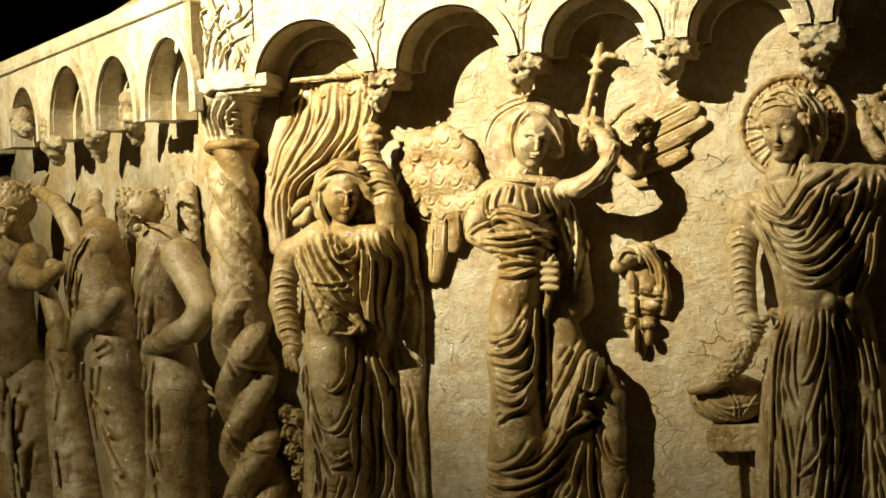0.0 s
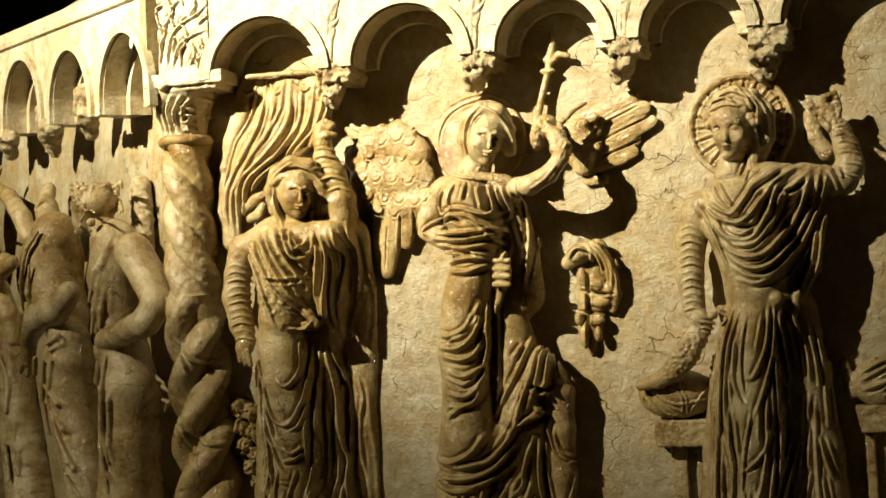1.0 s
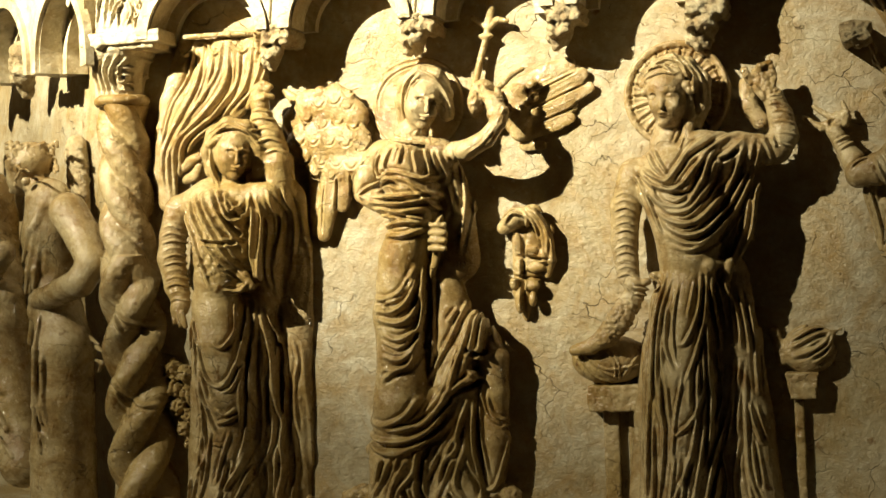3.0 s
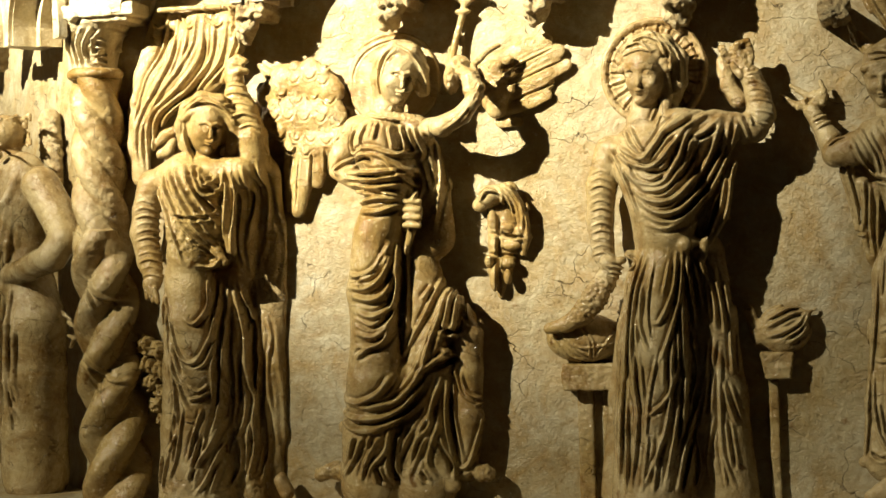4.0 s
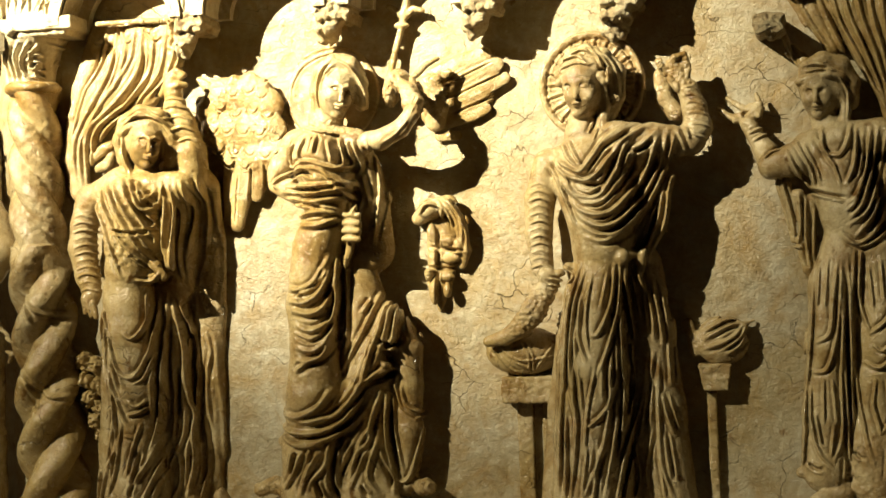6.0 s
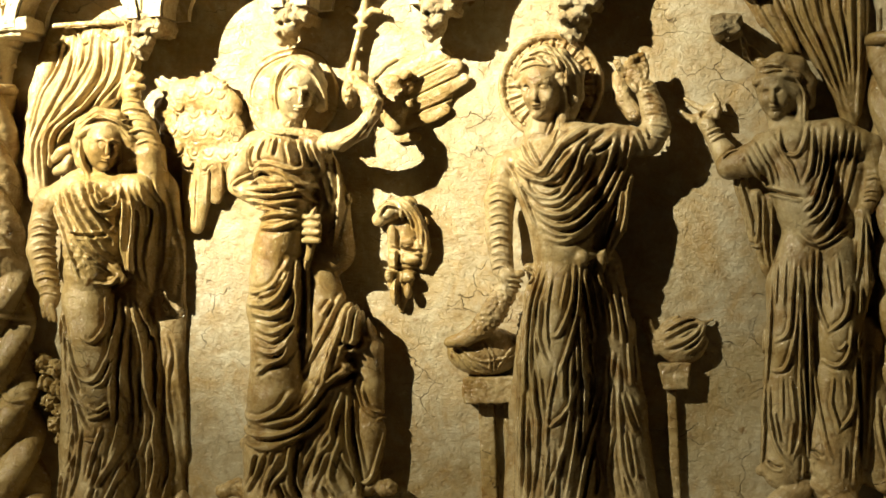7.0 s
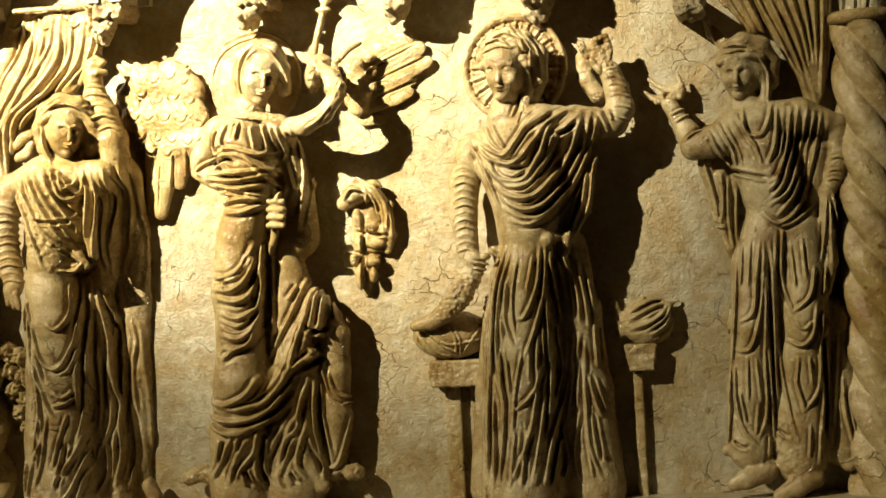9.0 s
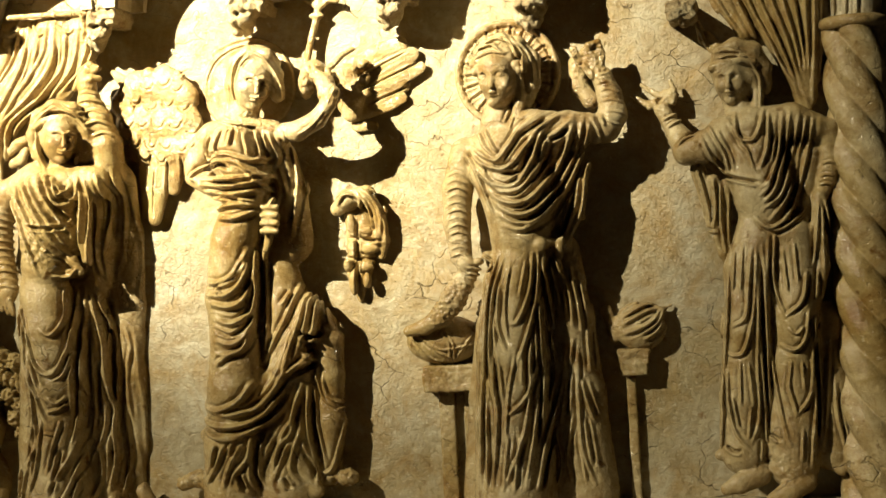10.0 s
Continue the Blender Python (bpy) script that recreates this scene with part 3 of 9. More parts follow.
    c.limb([(-0.952, 2.037, 0.12, 0.0067), (-0.978, 2.07, 0.1, 0.0068)], 1, 0.003)
    c.blob(-0.988, 2.066, 0.060, 0.0301, 0.0301, 0.0342, 0, 0.008)
    c.blob(-1.013, 2.041, 0.050, 0.0219, 0.0357, 0.0302, 0, 0.008)
    c.rubble(-1.013, -0.920, 1.995, 2.076, 0.003, 0.009, 1)
    c.fold([(-1.014, 1.909), (-0.971, 1.934), (-0.942, 1.966)], 0.0045, 0.0029)
    c.fold([(-0.935, 1.979), (-0.92, 2.012)], 0.0045, 0.0029)
    c.limb([(-1.264, 1.91, 0.07, 0.0361), (-1.291, 1.863, 0.075, 0.0278), (-1.297, 1.831, 0.08, 0.0208)], 0.9, 0.006)
    c.limb([(-1.278, 1.827, 0.085, 0.0277), (-1.202, 1.788, 0.1, 0.0302), (-1.136, 1.757, 0.11, 0.0272), (-1.099, 1.728, 0.12, 0.023)], 1, 0.006)
    c.blob(-1.096, 1.721, 0.125, 0.0230, 0.0406, 0.0230, 0, 0.005)
    c.limb([(-1.109, 1.748, 0.142, 0.0074), (-1.076, 1.747, 0.142, 0.0074)], 1, 0.002)
    c.limb([(-1.11, 1.729, 0.142, 0.0074), (-1.077, 1.728, 0.142, 0.0074)], 1, 0.002)
    c.limb([(-1.111, 1.711, 0.142, 0.0074), (-1.077, 1.709, 0.142, 0.0074)], 1, 0.002)
    c.limb([(-1.112, 1.692, 0.142, 0.0074), (-1.078, 1.69, 0.142, 0.0074)], 1, 0.002)
    c.limb([(-1.101, 1.769, 0.125, 0.0122), (-1.096, 1.748, 0.13, 0.0122)], 1, 0.003)
    c.limb([(-1.102, 1.681, 0.12, 0.0108), (-1.118, 1.634, 0.11, 0.0081)], 1, 0.003)
    c.fold([(-1.233, 1.933), (-1.249, 1.893), (-1.236, 1.858)], 0.0070, 0.0098)
    c.fold([(-1.197, 1.938), (-1.213, 1.891), (-1.186, 1.869)], 0.0070, 0.0098)
    c.fold([(-1.168, 1.936), (-1.174, 1.895)], 0.0069, 0.0098)
    c.fold([(-1.14, 1.927), (-1.129, 1.872)], 0.0069, 0.0098)
    c.fold([(-1.119, 1.933), (-1.107, 1.878), (-1.115, 1.858)], 0.0069, 0.0098)
    c.fold([(-1.091, 1.924), (-1.076, 1.869), (-1.087, 1.843)], 0.0069, 0.0098)
    c.fold([(-1.105, 1.925), (-1.093, 1.87)], 0.0069, 0.0098)
    c.fold([(-1.25, 1.859), (-1.192, 1.876), (-1.129, 1.859), (-1.079, 1.869)], 0.0081, 0.0127)
    c.fold([(-1.251, 1.838), (-1.207, 1.863), (-1.151, 1.853), (-1.109, 1.823), (-1.081, 1.829)], 0.0081, 0.0127)
    c.fold([(-1.266, 1.822), (-1.188, 1.818), (-1.11, 1.819)], 0.0081, 0.0127)
    c.fold([(-1.274, 1.812), (-1.196, 1.802), (-1.124, 1.807), (-1.079, 1.82)], 0.0080, 0.0127)
    c.fold([(-1.253, 1.794), (-1.182, 1.782), (-1.111, 1.787)], 0.0081, 0.0127)
    c.fold([(-1.247, 1.776), (-1.183, 1.773), (-1.112, 1.76)], 0.0081, 0.0127)
    c.fold([(-1.234, 1.748), (-1.169, 1.757), (-1.113, 1.752)], 0.0081, 0.0127)
    c.fold([(-1.22, 1.727), (-1.17, 1.725), (-1.12, 1.742)], 0.0081, 0.0127)
    c.fold([(-1.237, 1.848), (-1.201, 1.852), (-1.173, 1.839)], 0.0069, -0.0158)
    c.fold([(-1.218, 1.779), (-1.154, 1.767)], 0.0069, -0.0158)
    c.fold([(-1.238, 1.817), (-1.153, 1.805)], 0.0069, -0.0158)
    c.fold([(-1.151, 1.853), (-1.11, 1.803), (-1.083, 1.775)], 0.0069, 0.0098)
    c.fold([(-1.236, 1.871), (-1.295, 1.834), (-1.281, 1.818)], 0.0070, 0.0098)
    c.fold([(-1.089, 1.831), (-1.077, 1.789), (-1.093, 1.749)], 0.0081, 0.0098)
    c.fold([(-1.077, 1.844), (-1.063, 1.775)], 0.0081, 0.0098)
    c.fold([(-1.053, 1.911), (-1.037, 1.801), (-1.056, 1.679)], 0.0081, 0.0098)
    c.fold([(-1.033, 1.882), (-1.017, 1.772)], 0.0081, 0.0098)
    c.limb([(-1.194, 1.632, 0.1, 0.0622), (-1.208, 1.538, 0.105, 0.0621), (-1.204, 1.444, 0.105, 0.0594), (-1.21, 1.321, 0.095, 0.0704), (-1.221, 1.185, 0.08, 0.0788), (-1.229, 1.072, 0.07, 0.0817)], 1.0, 0.01)
    c.blob(-1.197, 1.612, 0.115, 0.0566, 0.0808, 0.0458, 0, 0.012)
    c.limb([(-1.125, 1.615, 0.05, 0.0627), (-1.102, 1.505, 0.05, 0.0708), (-1.095, 1.342, 0.05, 0.0789), (-1.11, 1.179, 0.05, 0.0844), (-1.115, 1.067, 0.05, 0.0871)], 0.8, 0.012)
    c.limb([(-1.044, 1.503, 0.055, 0.0407), (-0.992, 1.427, 0.055, 0.0392), (-0.994, 1.339, 0.05, 0.0379), (-0.998, 1.23, 0.045, 0.038), (-1.01, 1.108, 0.04, 0.0326)], 0.9, 0.01)
    c.limb([(-1.007, 1.446, 0.02, 0.0355), (-1.005, 1.309, 0.015, 0.0355), (-1.014, 1.104, 0.015, 0.0355)], 0.7, 0.012)
    c.limb([(-1.293, 1.211, 0.08, 0.0191), (-1.241, 1.222, 0.12, 0.0269), (-1.176, 1.236, 0.125, 0.0268), (-1.134, 1.281, 0.12, 0.0241), (-1.092, 1.346, 0.11, 0.0214), (-1.054, 1.425, 0.11, 0.0214), (-1.035, 1.504, 0.09, 0.0188)], 1, 0.008)
    c.limb([(-1.273, 1.282, 0.09, 0.0217), (-1.227, 1.275, 0.115, 0.027), (-1.176, 1.302, 0.115, 0.0242), (-1.144, 1.347, 0.1, 0.0189)], 1, 0.008)
    c.limb([(-1.024, 1.504, 0.09, 0.0269), (-1.026, 1.451, 0.1, 0.0241)], 1, 0.006)
    c.limb([(-1.044, 1.398, 0.1, 0.0188), (-1.038, 1.377, 0.1, 0.0161)], 1, 0.005)
    c.fold([(-1.149, 1.651), (-1.175, 1.598), (-1.216, 1.573), (-1.255, 1.579)], 0.0091, 0.0137)
    c.fold([(-1.142, 1.644), (-1.166, 1.578), (-1.203, 1.546), (-1.252, 1.548)], 0.0091, 0.0137)
    c.fold([(-1.139, 1.63), (-1.154, 1.55), (-1.19, 1.518), (-1.246, 1.527)], 0.0091, 0.0137)
    c.fold([(-1.138, 1.59), (-1.148, 1.51), (-1.192, 1.478), (-1.237, 1.493)], 0.0091, 0.0137)
    c.fold([(-1.14, 1.537), (-1.153, 1.47), (-1.187, 1.431), (-1.236, 1.439)], 0.0091, 0.0137)
    c.fold([(-1.151, 1.457), (-1.181, 1.411), (-1.237, 1.406)], 0.0091, 0.0137)
    c.fold([(-1.18, 1.417), (-1.224, 1.392), (-1.238, 1.379)], 0.0091, 0.0137)
    c.fold([(-1.157, 1.631), (-1.187, 1.585), (-1.244, 1.565)], 0.0069, -0.0135)
    c.fold([(-1.15, 1.483), (-1.193, 1.451), (-1.234, 1.466)], 0.0069, -0.0135)
    c.fold([(-1.135, 1.65), (-1.138, 1.563), (-1.143, 1.51)], 0.0080, 0.0147)
    c.fold([(-1.121, 1.65), (-1.122, 1.536), (-1.126, 1.456), (-1.136, 1.383)], 0.0080, 0.0147)
    c.fold([(-1.045, 1.562), (-1.073, 1.494), (-1.11, 1.429), (-1.136, 1.383)], 0.0080, 0.0147)
    c.fold([(-1.063, 1.547), (-1.086, 1.514)], 0.0079, 0.0147)
    c.fold([(-1.022, 1.552), (-1.046, 1.466), (-1.07, 1.401), (-1.094, 1.335), (-1.145, 1.283), (-1.201, 1.264), (-1.271, 1.266)], 0.0080, 0.0147)
    c.fold([(-1.011, 1.545), (-1.025, 1.479), (-1.039, 1.42)], 0.0079, 0.0147)
    c.fold([(-0.998, 1.538), (-1.005, 1.478), (-1.014, 1.419)], 0.0079, 0.0147)
    c.fold([(-0.982, 1.524), (-0.964, 1.477), (-0.945, 1.443)], 0.0079, 0.0147)
    c.fold([(-0.993, 1.524), (-0.978, 1.464)], 0.0079, 0.0147)
    c.fold([(-1.156, 1.336), (-1.186, 1.297), (-1.236, 1.274), (-1.282, 1.279)], 0.0092, 0.0147)
    c.fold([(-1.09, 1.314), (-1.132, 1.262), (-1.188, 1.237), (-1.259, 1.238), (-1.3, 1.257)], 0.0092, 0.0147)
    c.fold([(-1.094, 1.335), (-1.131, 1.285), (-1.173, 1.263)], 0.0091, 0.0147)
    c.fold([(-1.075, 1.294), (-1.118, 1.248), (-1.175, 1.219), (-1.246, 1.211), (-1.29, 1.219)], 0.0092, 0.0147)
    c.fold([(-1.294, 1.232), (-1.232, 1.204), (-1.176, 1.21)], 0.0091, 0.0147)
    c.fold([(-1.015, 1.399), (-1.058, 1.367), (-1.101, 1.335)], 0.0091, 0.0118)
    c.fold([(-1.042, 1.4), (-1.016, 1.379), (-1.03, 1.366)], 0.0090, 0.0118)
    c.fold([(-1.047, 1.453), (-1.02, 1.436), (-0.996, 1.445)], 0.0090, -0.0225)
    c.fold([(-1.072, 1.347), (-1.037, 1.36), (-1.009, 1.379)], 0.0090, -0.0225)
    c.fold([(-1.017, 1.346), (-1.003, 1.292), (-0.966, 1.262)], 0.0068, 0.0108)
    c.fold([(-1.021, 1.333), (-1.022, 1.24), (-1.006, 1.133)], 0.0068, 0.0108)
    c.fold([(-1.004, 1.339), (-0.99, 1.292), (-0.955, 1.271)], 0.0068, 0.0108)
    c.fold([(-1.039, 1.32), (-1.039, 1.227), (-1.021, 1.12), (-0.993, 1.12), (-0.97, 1.185), (-0.954, 1.238)], 0.0068, 0.0108)
    c.fold([(-1.01, 1.365), (-1.018, 1.332)], 0.0068, 0.0108)
    c.fold([(-0.973, 1.258), (-0.946, 1.267)], 0.0056, 0.0059)
    c.limb([(-1.239, 1.186, 0.09, 0.019), (-1.286, 1.105, 0.085, 0.0218)], 1, 0.008)
    c.limb([(-1.189, 1.185, 0.09, 0.0189), (-1.235, 1.105, 0.09, 0.0244), (-1.208, 1.08, 0.09, 0.0217)], 1, 0.008)
    c.limb([(-1.089, 1.237, 0.09, 0.0202), (-1.114, 1.143, 0.09, 0.0229), (-1.138, 1.079, 0.09, 0.0243)], 1, 0.008)
    c.limb([(-1.059, 1.181, 0.08, 0.0162), (-1.055, 1.114, 0.08, 0.0189), (-1.029, 1.07, 0.08, 0.0188)], 1, 0.008)
    c.fold([(-1.228, 1.197), (-1.248, 1.151), (-1.286, 1.098)], 0.0080, 0.0137)
    c.fold([(-1.211, 1.197), (-1.217, 1.164)], 0.0080, 0.0137)
    c.fold([(-1.191, 1.19), (-1.221, 1.137), (-1.237, 1.09)], 0.0080, 0.0137)
    c.fold([(-1.166, 1.216), (-1.175, 1.163), (-1.208, 1.123), (-1.223, 1.097)], 0.0080, 0.0137)
    c.fold([(-1.133, 1.222), (-1.142, 1.189)], 0.0080, 0.0137)
    c.fold([(-1.046, 1.327), (-1.069, 1.267), (-1.078, 1.214), (-1.108, 1.175), (-1.132, 1.095)], 0.0079, 0.0137)
    c.fold([(-1.061, 1.294), (-1.074, 1.247), (-1.1, 1.201), (-1.123, 1.135)], 0.0079, 0.0137)
    c.fold([(-1.086, 1.188), (-1.11, 1.135), (-1.125, 1.095)], 0.0079, 0.0137)
    c.fold([(-1.058, 1.214), (-1.082, 1.134), (-1.063, 1.094)], 0.0079, 0.0137)
    c.fold([(-1.052, 1.187), (-1.027, 1.12), (-1.022, 1.087)], 0.0079, 0.0137)
    c.fold([(-1.032, 1.32), (-1.04, 1.213), (-1.027, 1.133)], 0.0079, 0.0137)
    c.fold([(-1.155, 1.203), (-1.166, 1.122), (-1.154, 1.082)], 0.0080, -0.0225)
    c.fold([(-1.247, 1.191), (-1.263, 1.138)], 0.0080, -0.0225)
    c.fold([(-1.113, 1.202), (-1.144, 1.135)], 0.0080, -0.0225)
    c.fold([(-1.201, 1.123), (-1.188, 1.083)], 0.0080, -0.0225)
    c.fold([(-1.1, 1.108), (-1.084, 1.081)], 0.0079, -0.0225)
    c.limb([(-1.375, 1.093, 0.05, 0.0152), (-1.334, 1.103, 0.05, 0.0206), (-1.281, 1.085, 0.06, 0.0301)], 0.9, 0.008)
    c.blob(-1.363, 1.092, 0.060, 0.0220, 0.0179, 0.0192, 0, 0.006)
    c.rubble(-1.386, -1.312, 1.074, 1.130, 0.003, 0.012, 1)
    c.blob(-0.959, 1.095, 0.050, 0.0270, 0.0216, 0.0270, 0, 0.006)
    c.rubble(-0.993, -0.907, 1.067, 1.122, 0.003, 0.012, 1)
    c.limb([(-0.907, 1.715, 0.006, 0.0382), (-0.905, 1.646, 0.006, 0.0382), (-0.916, 1.579, 0.005, 0.03), (-0.917, 1.516, 0.004, 0.0068)], 0.5, 0.005)
    c.limb([(-0.959, 1.737, 0.02, 0.0177), (-0.93, 1.759, 0.03, 0.0244), (-0.885, 1.765, 0.03, 0.0244), (-0.855, 1.723, 0.026, 0.019), (-0.847, 1.657, 0.02, 0.0149), (-0.857, 1.62, 0.016, 0.0095)], 0.8, 0.006)
    c.blob(-0.931, 1.759, 0.040, 0.0271, 0.0230, 0.0176, 15, 0.004)
    c.blob(-0.927, 1.699, 0.026, 0.0122, 0.0245, 0.0136, 0, 0.002)
    c.blob(-0.890, 1.681, 0.026, 0.0203, 0.0122, 0.0136, 0, 0.002)
    c.blob(-0.863, 1.664, 0.026, 0.0122, 0.0217, 0.0135, 0, 0.002)
    c.blob(-0.925, 1.639, 0.026, 0.0122, 0.0190, 0.0136, 0, 0.002)
    c.blob(-0.881, 1.637, 0.026, 0.0230, 0.0122, 0.0136, 0, 0.002)
    c.blob(-0.938, 1.602, 0.026, 0.0109, 0.0177, 0.0136, 0, 0.002)
    c.blob(-0.894, 1.594, 0.026, 0.0203, 0.0122, 0.0136, 0, 0.002)
    c.blob(-0.926, 1.558, 0.026, 0.0122, 0.0299, 0.0136, 0, 0.002)
    c.blob(-0.893, 1.562, 0.026, 0.0108, 0.0190, 0.0136, 0, 0.002)
    c.fold([(-0.897, 1.784), (-0.864, 1.756), (-0.843, 1.704), (-0.841, 1.65)], 0.0057, 0.0098)
    c.fold([(-0.909, 1.779), (-0.882, 1.743), (-0.873, 1.706)], 0.0057, 0.0098)
    c.fold([(-0.881, 1.781), (-0.853, 1.728), (-0.852, 1.671)], 0.0057, 0.0098)
    c.fold([(-0.952, 1.746), (-0.929, 1.77), (-0.898, 1.757), (-0.902, 1.73)], 0.0058, 0.0098)
    c.fold([(-0.91, 1.708), (-0.918, 1.525)], 0.0058, -0.009)
    c.fold([(-0.937, 1.667), (-0.851, 1.655)], 0.0058, -0.009)
    c.fold([(-0.945, 1.618), (-0.864, 1.612)], 0.0058, -0.009)
    ob = c.skin('stone_angel', marble)
    return tagged(ob, 'cream marble relief of a winged haloed angel in swirling robes', 'statue', group='carved figures of the relief')


carve_stone_angel_0()

def carve_stone_halo_1():
    c = Carving(-1.317, -1.021, 1.902, 2.198, 0.057, h=0.003)
    c.disc(-1.169, 2.05, 0.003, 0.1181, 0.010, 1.0)
    c.fold([(-1.289, 2.033), (-1.29, 2.074), (-1.261, 2.13), (-1.197, 2.161), (-1.133, 2.162), (-1.075, 2.127), (-1.046, 2.064), (-1.057, 1.989)], 0.005, 0.004)
    c.fold([(-1.269, 2.025), (-1.269, 2.073), (-1.241, 2.119), (-1.188, 2.144), (-1.134, 2.143), (-1.086, 2.112)], 0.0039, -0.004)
    ob = c.skin('stone_halo', marble)
    return tagged(ob, 'plain ringed marble halo behind the head of the winged figure', 'halo', group='carved halos')


carve_stone_halo_1()

def carve_stone_halo_2():
    c = Carving(-0.687, -0.367, 1.871, 2.191, 0.071, h=0.003)
    c.disc(-0.527, 2.031, 0.025, 0.1302, 0.016, 0.97)
    for i in range(22):
        a = math.pi * 2 * i / 22
        c.fold([(-0.527 + 0.130 * r * math.cos(a), 2.031 + 0.130 * r * math.sin(a)) for r in (0.5, 0.68, 0.84)], 0.005, -0.008, False)
    c.fold([(-0.527 + 0.130 * 0.92 * math.cos(x * 0.3), 2.031 + 0.130 * 0.93 * math.sin(x * 0.3)) for x in range(22)], 0.008, 0.007, False)
    c.fold([(-0.527 + 0.130 * 0.82 * math.cos(x * 0.3), 2.031 + 0.130 * 0.83 * math.sin(x * 0.3)) for x in range(22)], 0.005, -0.007, False)
    ob = c.skin('stone_halo', marble)
    return tagged(ob, 'marble halo of scallop petals behind the veiled head', 'halo', group='carved halos')


carve_stone_halo_2()

def carve_stone_haloed_woman_3():
    c = Carving(-0.817, -0.229, 1.000, 2.138, 0.216, h=0.0026)
    c.blob(-0.537, 2.015, 0.120, 0.0456, 0.0678, 0.0511, 6, 0.004)
    c.blob(-0.541, 2.036, 0.120, 0.0470, 0.0488, 0.0522, 6, 0.006)
    c.blob(-0.564, 2.016, 0.158, 0.0122, 0.0087, 0.0077, 6, 0.003, True)
    c.blob(-0.565, 2.015, 0.150, 0.0086, 0.0057, 0.0059, 6, 0.002)
    c.blob(-0.526, 2.015, 0.173, 0.0121, 0.0087, 0.0076, 6, 0.003, True)
    c.blob(-0.527, 2.015, 0.165, 0.0086, 0.0057, 0.0059, 6, 0.002)
    c.limb([(-0.544, 2.018, 0.167, 0.0045), (-0.547, 1.991, 0.17, 0.0068)], 1, 0.004)
    c.limb([(-0.578, 2.029, 0.133, 0.0046), (-0.558, 2.03, 0.16, 0.0045), (-0.545, 2.023, 0.169, 0.0045)], 1, 0.004)
    c.limb([(-0.517, 2.027, 0.165, 0.0045), (-0.534, 2.03, 0.169, 0.0045), (-0.545, 2.023, 0.169, 0.0045)], 1, 0.004)
    c.blob(-0.546, 1.978, 0.161, 0.0122, 0.0037, 0.0059, 6, 0.002)
    c.blob(-0.546, 1.972, 0.156, 0.0100, 0.0034, 0.0054, 6, 0.002)
    c.blob(-0.546, 1.957, 0.138, 0.0150, 0.0115, 0.0136, 6, 0.006)
    c.blob(-0.562, 1.995, 0.146, 0.0136, 0.0148, 0.0145, 6, 0.008)
    c.blob(-0.517, 1.995, 0.157, 0.0135, 0.0148, 0.0144, 6, 0.008)
    c.limb([(-0.591, 2.048, 0.12, 0.0118), (-0.566, 2.066, 0.135, 0.0143), (-0.532, 2.071, 0.142, 0.0156), (-0.501, 2.064, 0.138, 0.0142)], 1, 0.005)
    c.blob(-0.585, 2.029, 0.140, 0.0117, 0.0117, 0.0130, 0, 0.003)
    c.blob(-0.576, 2.057, 0.140, 0.0117, 0.0117, 0.0130, 0, 0.003)
    c.blob(-0.506, 2.053, 0.140, 0.0117, 0.0117, 0.0129, 0, 0.003)
    c.blob(-0.491, 2.039, 0.140, 0.0116, 0.0116, 0.0129, 0, 0.003)
    c.blob(-0.482, 2.028, 0.140, 0.0116, 0.0116, 0.0129, 0, 0.003)
    c.blob(-0.473, 2.043, 0.140, 0.0116, 0.0116, 0.0129, 0, 0.003)
    c.limb([(-0.581, 2.076, 0.1, 0.0132), (-0.56, 2.094, 0.115, 0.0144), (-0.525, 2.101, 0.12, 0.0169), (-0.49, 2.086, 0.115, 0.0208), (-0.465, 2.05, 0.1, 0.0261), (-0.466, 1.999, 0.09, 0.0235), (-0.486, 1.948, 0.09, 0.0209)], 1, 0.006)
    c.blob(-0.521, 2.051, 0.070, 0.0580, 0.0660, 0.0580, 0, 0.01)
    c.limb([(-0.488, 2.017, 0.125, 0.0104), (-0.487, 1.971, 0.12, 0.0117), (-0.497, 1.926, 0.12, 0.013), (-0.518, 1.855, 0.13, 0.0117), (-0.541, 1.822, 0.13, 0.0091)], 1, 0.004)
    c.fold([(-0.59, 2.074), (-0.55, 2.09), (-0.518, 2.068), (-0.505, 2.07)], 0.0044, 0.0069)
    c.fold([(-0.573, 2.088), (-0.536, 2.103), (-0.492, 2.086)], 0.0044, 0.0069)
    c.fold([(-0.584, 2.06), (-0.544, 2.07), (-0.51, 2.061)], 0.0044, 0.0069)
    c.fold([(-0.508, 2.11), (-0.477, 2.068), (-0.472, 2.016)], 0.0055, 0.0088)
    c.fold([(-0.489, 2.098), (-0.458, 2.054), (-0.455, 1.995)], 0.0055, 0.0088)
    c.fold([(-0.52, 2.114), (-0.496, 2.083), (-0.483, 2.049)], 0.0055, 0.0088)
    c.limb([(-0.539, 1.964, 0.1, 0.0288), (-0.545, 1.911, 0.1, 0.0419)], 1, 0.008)
    c.limb([(-0.541, 1.945, 0.12, 0.0078), (-0.533, 1.909, 0.125, 0.0065), (-0.517, 1.885, 0.13, 0.0078)], 1, 0.003)
    c.limb([(-0.485, 1.952, 0.12, 0.0078), (-0.496, 1.913, 0.13, 0.0078), (-0.513, 1.885, 0.13, 0.0078)], 1, 0.003)
    c.fold([(-0.514, 1.94), (-0.525, 1.908)], 0.0044, 0.0059)
    c.fold([(-0.502, 1.923), (-0.512, 1.894)], 0.0044, 0.0059)
